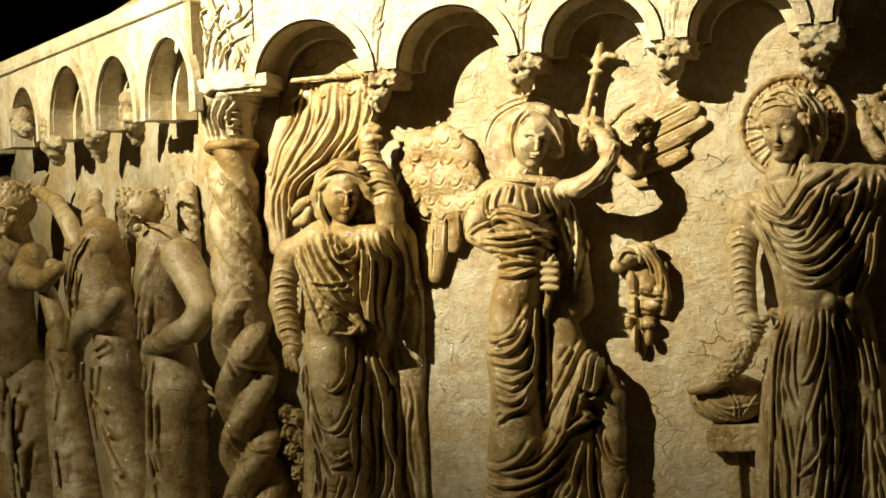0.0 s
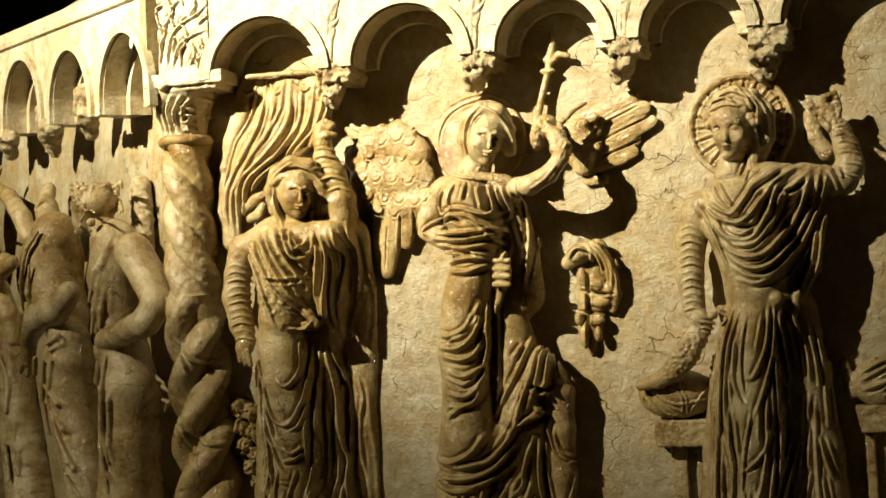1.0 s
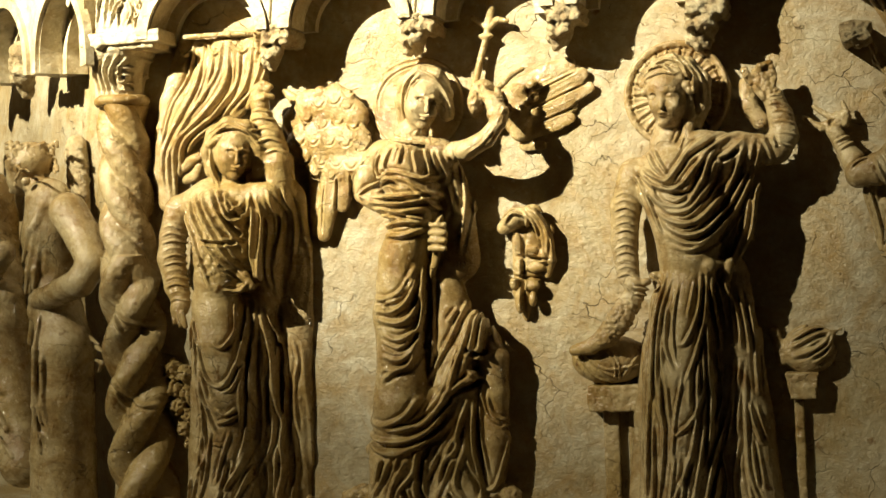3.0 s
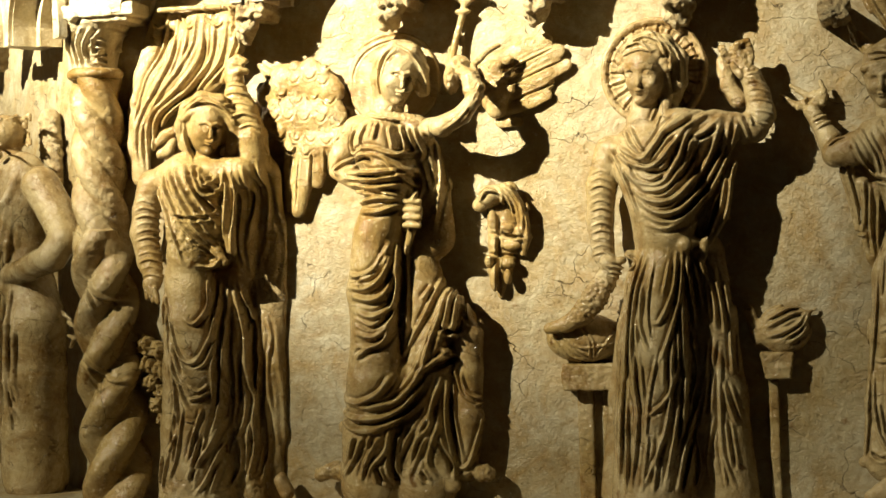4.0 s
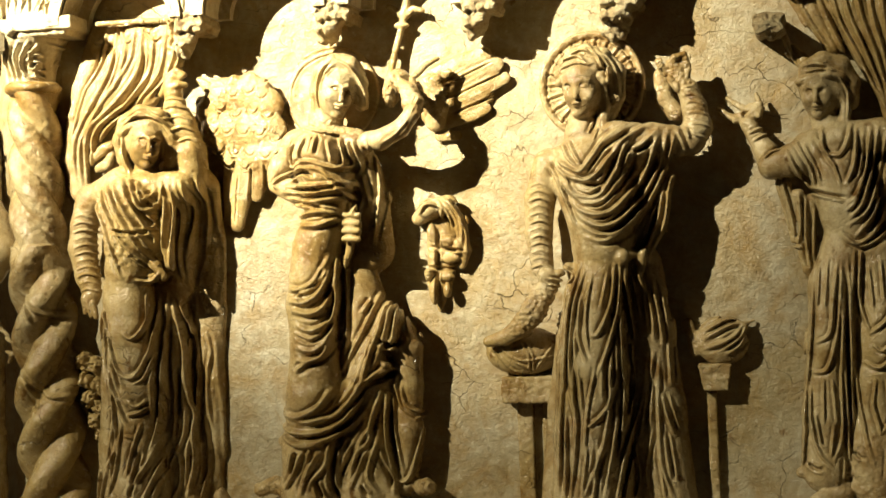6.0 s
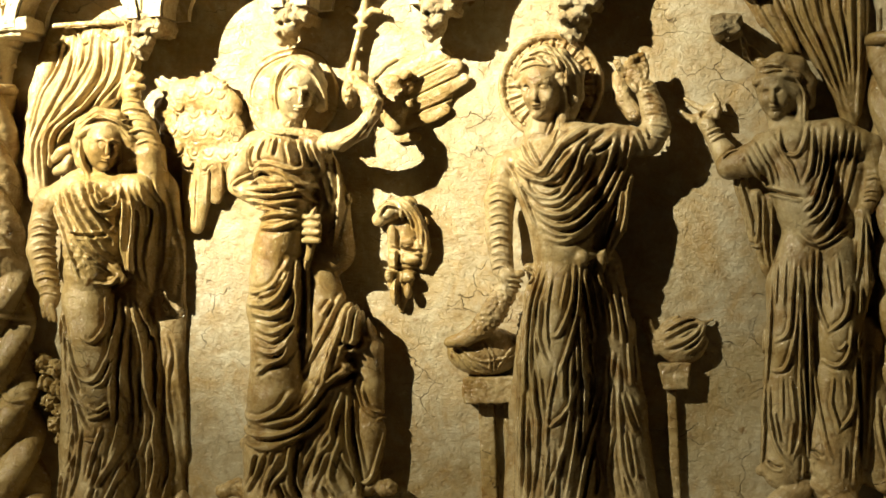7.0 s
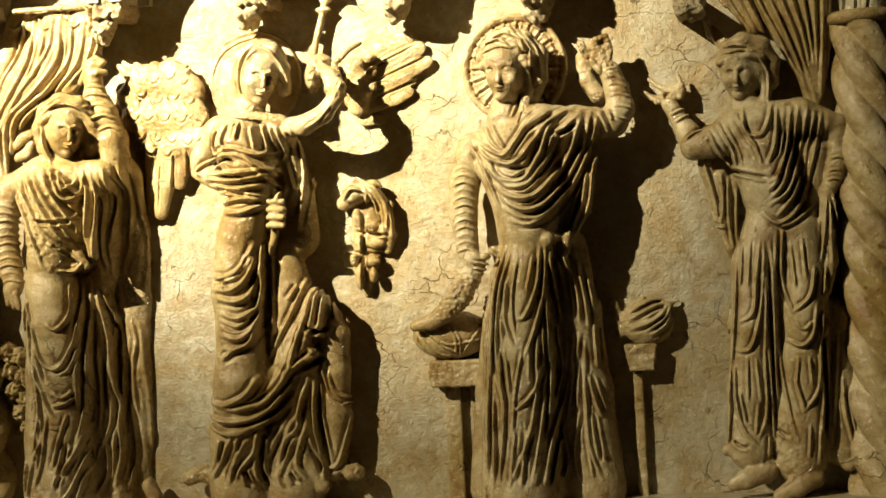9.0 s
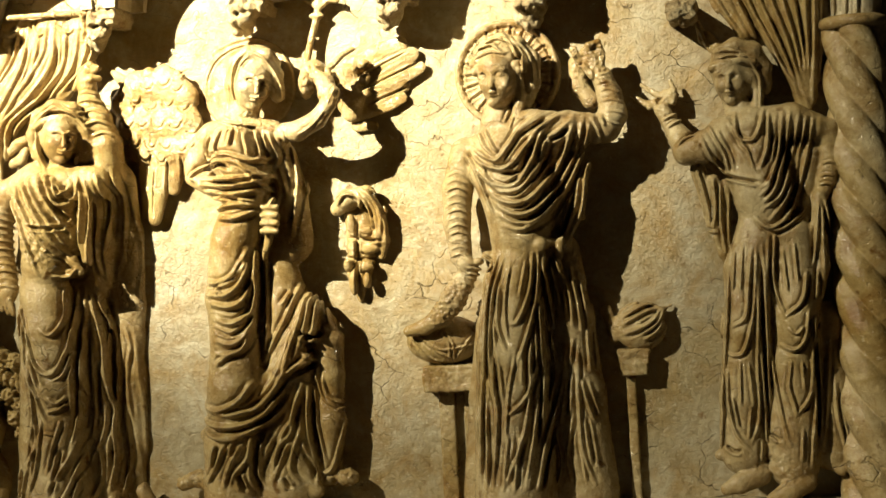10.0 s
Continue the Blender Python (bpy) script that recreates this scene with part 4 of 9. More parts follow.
    c.limb([(-0.613, 1.844, 0.08, 0.0357), (-0.548, 1.863, 0.1, 0.0524), (-0.461, 1.879, 0.11, 0.0571), (-0.384, 1.888, 0.105, 0.0414), (-0.34, 1.892, 0.1, 0.031)], 0.9, 0.008)
    c.limb([(-0.524, 1.812, 0.1, 0.0941), (-0.501, 1.732, 0.105, 0.086), (-0.505, 1.654, 0.1, 0.073)], 1.0, 0.01)
    c.limb([(-0.416, 1.82, 0.075, 0.0574), (-0.435, 1.73, 0.06, 0.0577), (-0.452, 1.652, 0.05, 0.0526)], 0.85, 0.014)
    c.limb([(-0.348, 1.88, 0.09, 0.0337), (-0.3, 1.888, 0.08, 0.0349), (-0.281, 1.916, 0.075, 0.0323), (-0.288, 1.962, 0.07, 0.0285), (-0.301, 2.002, 0.07, 0.0234), (-0.314, 2.023, 0.07, 0.0182)], 1, 0.008)
    c.limb([(-0.317, 2.025, 0.07, 0.0234), (-0.331, 2.056, 0.07, 0.0234)], 0.8, 0.005)
    c.limb([(-0.351, 2.044, 0.075, 0.0091), (-0.359, 2.058, 0.08, 0.0091), (-0.366, 2.072, 0.075, 0.0078)], 1, 0.003)
    c.limb([(-0.334, 2.062, 0.08, 0.0091), (-0.329, 2.077, 0.085, 0.0078), (-0.307, 2.084, 0.075, 0.0078)], 1, 0.003)
    c.limb([(-0.308, 2.061, 0.075, 0.0091), (-0.3, 2.047, 0.075, 0.0078), (-0.301, 2.028, 0.075, 0.0078)], 1, 0.003)
    c.limb([(-0.321, 2.075, 0.075, 0.0078), (-0.304, 2.073, 0.075, 0.0078), (-0.3, 2.06, 0.075, 0.0078)], 1, 0.003)
    c.limb([(-0.341, 2.03, 0.085, 0.0078), (-0.323, 2.006, 0.085, 0.0091)], 1, 0.003)
    c.limb([(-0.365, 2.044, 0.03, 0.0184), (-0.361, 1.99, 0.03, 0.0211), (-0.336, 1.956, 0.03, 0.021)], 0.8, 0.006)
    c.fold([(-0.31, 2.007), (-0.291, 2.009), (-0.276, 1.998)], 0.0044, 0.0039)
    c.fold([(-0.312, 1.988), (-0.289, 1.99), (-0.267, 1.978)], 0.0044, 0.0039)
    c.fold([(-0.308, 1.971), (-0.282, 1.972), (-0.258, 1.96)], 0.0044, 0.0039)
    c.fold([(-0.304, 1.947), (-0.278, 1.948), (-0.254, 1.939)], 0.0044, 0.0039)
    c.fold([(-0.295, 1.922), (-0.27, 1.92), (-0.247, 1.91)], 0.0044, 0.0039)
    c.fold([(-0.308, 1.91), (-0.283, 1.895), (-0.256, 1.887)], 0.0044, 0.0039)
    c.fold([(-0.326, 1.91), (-0.315, 1.884), (-0.307, 1.864)], 0.0066, 0.0098)
    c.fold([(-0.307, 1.913), (-0.298, 1.887)], 0.0066, 0.0098)
    c.rubble(-0.371, -0.285, 2.009, 2.080, 0.003, 0.008, 1)
    c.fold([(-0.612, 1.86), (-0.568, 1.831), (-0.539, 1.821), (-0.511, 1.854), (-0.488, 1.891), (-0.442, 1.923)], 0.0087, 0.0147)
    c.fold([(-0.601, 1.833), (-0.55, 1.804), (-0.509, 1.806), (-0.468, 1.858), (-0.43, 1.901), (-0.385, 1.923)], 0.0087, 0.0147)
    c.fold([(-0.595, 1.813), (-0.551, 1.769), (-0.5, 1.763), (-0.462, 1.812), (-0.444, 1.869), (-0.404, 1.916)], 0.0087, 0.0147)
    c.fold([(-0.583, 1.793), (-0.539, 1.752), (-0.488, 1.756), (-0.453, 1.805), (-0.432, 1.856), (-0.399, 1.879), (-0.366, 1.913)], 0.0087, 0.0147)
    c.fold([(-0.571, 1.76), (-0.528, 1.726), (-0.474, 1.727), (-0.43, 1.772), (-0.388, 1.84), (-0.367, 1.903)], 0.0087, 0.0147)
    c.fold([(-0.56, 1.734), (-0.51, 1.698), (-0.458, 1.705), (-0.409, 1.758), (-0.363, 1.839), (-0.344, 1.908)], 0.0087, 0.0147)
    c.fold([(-0.542, 1.7), (-0.504, 1.677), (-0.459, 1.684), (-0.399, 1.745), (-0.346, 1.85), (-0.329, 1.903)], 0.0087, 0.0147)
    c.fold([(-0.53, 1.674), (-0.492, 1.663), (-0.44, 1.689), (-0.379, 1.776), (-0.337, 1.863)], 0.0087, 0.0147)
    c.fold([(-0.489, 1.872), (-0.462, 1.89), (-0.43, 1.909)], 0.0076, -0.018)
    c.fold([(-0.432, 1.862), (-0.406, 1.869), (-0.38, 1.885)], 0.0076, -0.018)
    c.fold([(-0.531, 1.79), (-0.492, 1.792), (-0.469, 1.832)], 0.0077, -0.018)
    c.fold([(-0.591, 1.891), (-0.567, 1.851), (-0.542, 1.826)], 0.0066, 0.0088)
    c.fold([(-0.574, 1.897), (-0.55, 1.856), (-0.536, 1.836)], 0.0066, 0.0088)
    c.fold([(-0.613, 1.853), (-0.582, 1.819), (-0.564, 1.786)], 0.0066, 0.0088)
    c.fold([(-0.626, 1.848), (-0.595, 1.8), (-0.555, 1.695)], 0.0066, 0.0088)
    c.limb([(-0.359, 1.764, 0.09, 0.0155), (-0.376, 1.687, 0.09, 0.0155), (-0.411, 1.624, 0.09, 0.0104)], 1, 0.006)
    c.limb([(-0.349, 1.803, 0.08, 0.013), (-0.368, 1.687, 0.08, 0.013)], 1, 0.006)
    c.fold([(-0.363, 1.789), (-0.376, 1.712), (-0.408, 1.636)], 0.0055, 0.0098)
    c.fold([(-0.347, 1.801), (-0.359, 1.712), (-0.375, 1.667)], 0.0055, 0.0098)
    c.fold([(-0.384, 1.739), (-0.414, 1.65)], 0.0055, 0.0098)
    c.limb([(-0.626, 1.845, 0.085, 0.0397), (-0.651, 1.766, 0.085, 0.0357), (-0.656, 1.687, 0.09, 0.0317), (-0.648, 1.608, 0.1, 0.0263)], 1, 0.008)
    c.fold([(-0.673, 1.794), (-0.646, 1.802), (-0.62, 1.79)], 0.0045, 0.0025)
    c.fold([(-0.673, 1.777), (-0.646, 1.785), (-0.621, 1.773)], 0.0045, 0.0039)
    c.fold([(-0.673, 1.76), (-0.646, 1.768), (-0.621, 1.756)], 0.0045, 0.0053)
    c.fold([(-0.673, 1.743), (-0.646, 1.751), (-0.621, 1.739)], 0.0045, 0.0025)
    c.fold([(-0.673, 1.726), (-0.646, 1.734), (-0.622, 1.722)], 0.0045, 0.0039)
    c.fold([(-0.673, 1.709), (-0.646, 1.716), (-0.622, 1.705)], 0.0044, 0.0053)
    c.fold([(-0.673, 1.691), (-0.646, 1.699), (-0.622, 1.688)], 0.0044, 0.0025)
    c.fold([(-0.673, 1.674), (-0.646, 1.682), (-0.623, 1.671)], 0.0044, 0.0039)
    c.fold([(-0.673, 1.657), (-0.646, 1.665), (-0.623, 1.654)], 0.0044, 0.0053)
    c.fold([(-0.673, 1.64), (-0.646, 1.648), (-0.624, 1.637)], 0.0044, 0.0025)
    c.fold([(-0.673, 1.623), (-0.646, 1.631), (-0.624, 1.62)], 0.0044, 0.0039)
    c.fold([(-0.673, 1.606), (-0.646, 1.614), (-0.624, 1.603)], 0.0044, 0.0053)
    c.blob(-0.633, 1.587, 0.115, 0.0262, 0.0223, 0.0236, -20, 0.006)
    c.limb([(-0.626, 1.575, 0.11, 0.0236), (-0.669, 1.511, 0.11, 0.0315), (-0.699, 1.473, 0.1, 0.0264), (-0.742, 1.448, 0.095, 0.0185), (-0.784, 1.439, 0.09, 0.0133)], 0.9, 0.006)
    c.fold([(-0.595, 1.607), (-0.57, 1.586), (-0.59, 1.568)], 0.0044, 0.0078)
    c.fold([(-0.629, 1.582), (-0.597, 1.574)], 0.0044, 0.0078)
    c.fold([(-0.633, 1.569), (-0.604, 1.562)], 0.0044, 0.0078)
    c.blob(-0.584, 1.606, 0.120, 0.0130, 0.0117, 0.0130, 0, 0.004)
    c.blob(-0.604, 1.594, 0.120, 0.0117, 0.0091, 0.0117, 0, 0.004)
    c.rubble(-0.723, -0.619, 1.455, 1.556, 0.006, 0.01, 1)
    c.limb([(-0.544, 1.644, 0.11, 0.013), (-0.501, 1.642, 0.14, 0.0142), (-0.462, 1.63, 0.14, 0.0155), (-0.432, 1.632, 0.12, 0.0116)], 1, 0.005)
    c.blob(-0.457, 1.624, 0.150, 0.0180, 0.0180, 0.0154, 0, 0.004)
    c.limb([(-0.456, 1.614, 0.14, 0.0116), (-0.456, 1.575, 0.14, 0.009)], 1, 0.004)
    c.limb([(-0.413, 1.631, 0.12, 0.0116), (-0.426, 1.567, 0.11, 0.0091)], 1, 0.004)
    c.limb([(-0.501, 1.629, 0.095, 0.0653), (-0.524, 1.525, 0.1, 0.0758), (-0.535, 1.382, 0.1, 0.0862), (-0.542, 1.225, 0.095, 0.0916), (-0.547, 1.054, 0.09, 0.0995)], 1.05, 0.012)
    c.blob(-0.523, 1.526, 0.120, 0.0546, 0.1039, 0.0442, -4, 0.014)
    c.limb([(-0.435, 1.599, 0.05, 0.0606), (-0.422, 1.454, 0.045, 0.0685), (-0.411, 1.269, 0.042, 0.0764), (-0.395, 1.044, 0.04, 0.0816)], 0.8, 0.016)
    c.limb([(-0.595, 1.488, 0.08, 0.0237), (-0.618, 1.278, 0.08, 0.0316), (-0.635, 1.054, 0.08, 0.0396)], 0.8, 0.01)
    c.fold([(-0.552, 1.612), (-0.582, 1.516), (-0.597, 1.387), (-0.611, 1.233), (-0.621, 1.078)], 0.0066, 0.0127)
    c.fold([(-0.539, 1.605), (-0.574, 1.49), (-0.581, 1.335), (-0.562, 1.238)], 0.0066, 0.0127)
    c.fold([(-0.551, 1.541), (-0.559, 1.451), (-0.54, 1.392)], 0.0066, 0.0127)
    c.fold([(-0.566, 1.49), (-0.573, 1.335), (-0.569, 1.232), (-0.589, 1.077)], 0.0066, 0.0127)
    c.fold([(-0.472, 1.608), (-0.482, 1.525), (-0.511, 1.456), (-0.529, 1.45)], 0.0066, 0.0127)
    c.fold([(-0.461, 1.608), (-0.468, 1.512), (-0.496, 1.41), (-0.518, 1.359)], 0.0066, 0.0127)
    c.fold([(-0.474, 1.461), (-0.476, 1.358), (-0.502, 1.282), (-0.549, 1.238)], 0.0066, 0.0127)
    c.fold([(-0.482, 1.435), (-0.491, 1.307), (-0.512, 1.192), (-0.563, 1.074)], 0.0066, 0.0127)
    c.fold([(-0.453, 1.588), (-0.442, 1.472), (-0.441, 1.434)], 0.0065, 0.0127)
    c.fold([(-0.464, 1.537), (-0.464, 1.409), (-0.461, 1.306), (-0.472, 1.217)], 0.0065, 0.0127)
    c.fold([(-0.44, 1.588), (-0.424, 1.485)], 0.0065, 0.0127)
    c.fold([(-0.429, 1.6), (-0.401, 1.509), (-0.396, 1.432)], 0.0065, 0.0127)
    c.fold([(-0.398, 1.573), (-0.383, 1.483), (-0.376, 1.419)], 0.0065, 0.0127)
    c.fold([(-0.415, 1.407), (-0.427, 1.305), (-0.464, 1.178), (-0.485, 1.073)], 0.0065, 0.0127)
    c.fold([(-0.461, 1.319), (-0.486, 1.204), (-0.511, 1.074)], 0.0066, 0.0127)
    c.fold([(-0.397, 1.407), (-0.419, 1.305), (-0.436, 1.216)], 0.0065, 0.0127)
    c.fold([(-0.384, 1.317), (-0.374, 1.266), (-0.357, 1.214)], 0.0065, 0.0127)
    c.fold([(-0.388, 1.381), (-0.391, 1.253), (-0.388, 1.151), (-0.363, 1.071)], 0.0065, 0.0127)
    c.fold([(-0.366, 1.431), (-0.362, 1.329)], 0.0065, 0.0127)
    c.fold([(-0.407, 1.228), (-0.424, 1.139), (-0.417, 1.072)], 0.0065, 0.0127)
    c.fold([(-0.447, 1.203), (-0.438, 1.126), (-0.447, 1.073)], 0.0065, 0.0127)
    c.fold([(-0.593, 1.284), (-0.602, 1.075)], 0.0066, 0.0127)
    c.fold([(-0.375, 1.534), (-0.365, 1.47)], 0.0065, 0.0127)
    c.fold([(-0.518, 1.205), (-0.537, 1.074)], 0.0066, 0.0127)
    c.fold([(-0.468, 1.306), (-0.48, 1.191)], 0.0065, -0.0147)
    c.fold([(-0.497, 1.384), (-0.501, 1.307)], 0.0066, -0.0147)
    c.fold([(-0.407, 1.381), (-0.42, 1.228)], 0.0065, -0.0147)
    c.fold([(-0.376, 1.227), (-0.362, 1.112)], 0.0065, -0.0147)
    c.fold([(-0.455, 1.178), (-0.476, 1.073)], 0.0065, -0.0147)
    c.fold([(-0.573, 1.438), (-0.567, 1.283)], 0.0066, -0.0147)
    c.rubble(-0.616, -0.340, 1.077, 1.596, 0.0015, 0.02, 3)
    c.fold([(-0.523, 1.591), (-0.54, 1.489), (-0.535, 1.411)], 0.0049, 0.0078)
    c.fold([(-0.488, 1.59), (-0.504, 1.513)], 0.0049, 0.0078)
    c.fold([(-0.519, 1.385), (-0.541, 1.283), (-0.552, 1.18)], 0.0049, 0.0078)
    c.fold([(-0.544, 1.205), (-0.563, 1.074)], 0.0049, 0.0078)
    c.fold([(-0.484, 1.178), (-0.505, 1.073)], 0.0049, 0.0078)
    c.fold([(-0.418, 1.561), (-0.41, 1.458)], 0.0049, 0.0078)
    c.fold([(-0.447, 1.434), (-0.441, 1.331), (-0.458, 1.255)], 0.0049, 0.0078)
    c.fold([(-0.395, 1.356), (-0.396, 1.253)], 0.0049, 0.0078)
    c.fold([(-0.366, 1.304), (-0.346, 1.227)], 0.0049, 0.0078)
    c.fold([(-0.397, 1.177), (-0.382, 1.072)], 0.0049, 0.0078)
    c.fold([(-0.59, 1.439), (-0.598, 1.31)], 0.0049, 0.0078)
    c.fold([(-0.557, 1.36), (-0.554, 1.283)], 0.0049, 0.0078)
    c.fold([(-0.561, 1.818), (-0.53, 1.799), (-0.497, 1.821)], 0.0049, 0.0088)
    c.fold([(-0.55, 1.782), (-0.518, 1.773), (-0.479, 1.8)], 0.0049, 0.0088)
    c.fold([(-0.533, 1.739), (-0.494, 1.737), (-0.454, 1.773)], 0.0049, 0.0088)
    c.fold([(-0.521, 1.708), (-0.483, 1.71), (-0.443, 1.74)], 0.0049, 0.0088)
    c.fold([(-0.418, 1.867), (-0.44, 1.817), (-0.46, 1.78)], 0.0049, 0.0088)
    c.fold([(-0.38, 1.865), (-0.402, 1.809), (-0.43, 1.759)], 0.0049, 0.0088)
    c.fold([(-0.361, 1.877), (-0.37, 1.826)], 0.0049, 0.0088)
    ob = c.skin('stone_haloed_woman', marble)
    return tagged(ob, 'marble relief of a veiled woman with shell halo and raised hand', 'statue', group='carved figures of the relief')


carve_stone_haloed_woman_3()

broad_altar = tagged(new('stone_altar'), 'carved marble altar with a thick chipped slab on a grooved leg', 'altar', group='altars of the relief')

def carve_slab_5():
    c = Carving(-0.802, -0.580, 1.255, 1.389, 0.100, h=0.003)
    c.block(-0.764, -0.615, 1.29, 1.354, -0.01, 0.065, 0.005, lean=0)
    c.limb([(-0.772, 1.304, 0.07, 0.012), (-0.768, 1.287, 0.06, 0.012)], 1, 0.005, True)
    c.rubble(-0.775, -0.616, 1.281, 1.354, 0.003, 0.014)
    ob = c.skin('slab', marble)
    ob.parent = broad_altar
    return tagged(ob, '')


carve_slab_5()

def carve_leg_6():
    c = Carving(-0.770, -0.600, 1.000, 1.328, 0.057, h=0.003)
    c.block(-0.735, -0.697, 0.992, 1.293, -0.01, 0.022, 0.004, lean=0)
    c.block(-0.676, -0.635, 0.99, 1.29, -0.01, 0.017, 0.004, lean=0)
    c.rubble(-0.738, -0.635, 0.991, 1.282, 0.0015, 0.016)
    ob = c.skin('leg', marble)
    ob.parent = broad_altar
    return tagged(ob, '')


carve_leg_6()

def carve_stone_basket_7():
    c = Carving(-0.835, -0.589, 1.293, 1.535, 0.116)
    c.blob(-0.71, 1.414, 0.04, 0.0908, 0.0587, 0.046, 0, 0.009)
    c.limb([(-0.793, 1.438, 0.05, 0.012), (-0.719, 1.444, 0.04, 0.0147), (-0.632, 1.437, 0.04, 0.012)], 1, 0.008)
    c.fold([(-0.782, 1.428), (-0.738, 1.373), (-0.704, 1.362)], 0.0044, 0.004725)
    c.fold([(-0.766, 1.431), (-0.717, 1.385), (-0.677, 1.367)], 0.0044, 0.004725)
    c.fold([(-0.714, 1.438), (-0.691, 1.404), (-0.696, 1.362)], 0.0044, 0.004725)
    c.fold([(-0.7, 1.438), (-0.682, 1.404), (-0.685, 1.362)], 0.0044, 0.004725)
    c.fold([(-0.634, 1.428), (-0.662, 1.39), (-0.684, 1.364)], 0.0044, 0.004725)
    c.fold([(-0.743, 1.406), (-0.703, 1.391), (-0.635, 1.402)], 0.0044, 0.004725)
    ob = c.skin('stone_basket', marble)
    return tagged(ob, 'carved marble basket, ribbed, standing on the altar', 'basket', group='baskets of the relief')


carve_stone_basket_7()

narrow_altar = tagged(new('stone_altar'), 'narrow carved marble altar, slab tapering to a thin leg', 'altar', group='altars of the relief')

def carve_slab_9():
    c = Carving(-0.339, -0.191, 1.276, 1.409, 0.080, h=0.003)
    c.block(-0.304, -0.226, 1.311, 1.374, -0.01, 0.045, 0.005, lean=0.01)
    c.rubble(-0.308, -0.22, 1.307, 1.375, 0.003, 0.014)
    ob = c.skin('slab', marble)
    ob.parent = narrow_altar
    return tagged(ob, '')


carve_slab_9()

def carve_leg_10():
    c = Carving(-0.323, -0.230, 1.000, 1.349, 0.057, h=0.003)
    c.block(-0.288, -0.265, 0.984, 1.314, -0.01, 0.022, 0.004, lean=0)
    c.rubble(-0.291, -0.263, 0.983, 1.306, 0.0015, 0.016)
    ob = c.skin('leg', marble)
    ob.parent = narrow_altar
    return tagged(ob, '')


carve_leg_10()

def carve_stone_basket_11():
    c = Carving(-0.369, -0.142, 1.333, 1.517, 0.084)
    c.blob(-0.248, 1.425, 0.018, 0.0617, 0.0577, 0.036, 0, 0.009)
    c.limb([(-0.326, 1.466, 0.02, 0.0132), (-0.312, 1.399, 0.02, 0.0105)], 0.8, 0.009)
    c.pleats([(-0.19, 1.464), (-0.234, 1.472), (-0.289, 1.442)], [(-0.19, 1.457), (-0.218, 1.401), (-0.283, 1.385)], 6, 0.0064, 0.00945)
    c.limb([(-0.204, 1.457, 0.03, 0.0078), (-0.176, 1.469, 0.01, 0.0039)], 1, 0.004)
    ob = c.skin('stone_basket', marble)
    return tagged(ob, 'round ribbed marble bundle standing on the narrow altar', 'basket', group='baskets of the relief')


carve_stone_basket_11()

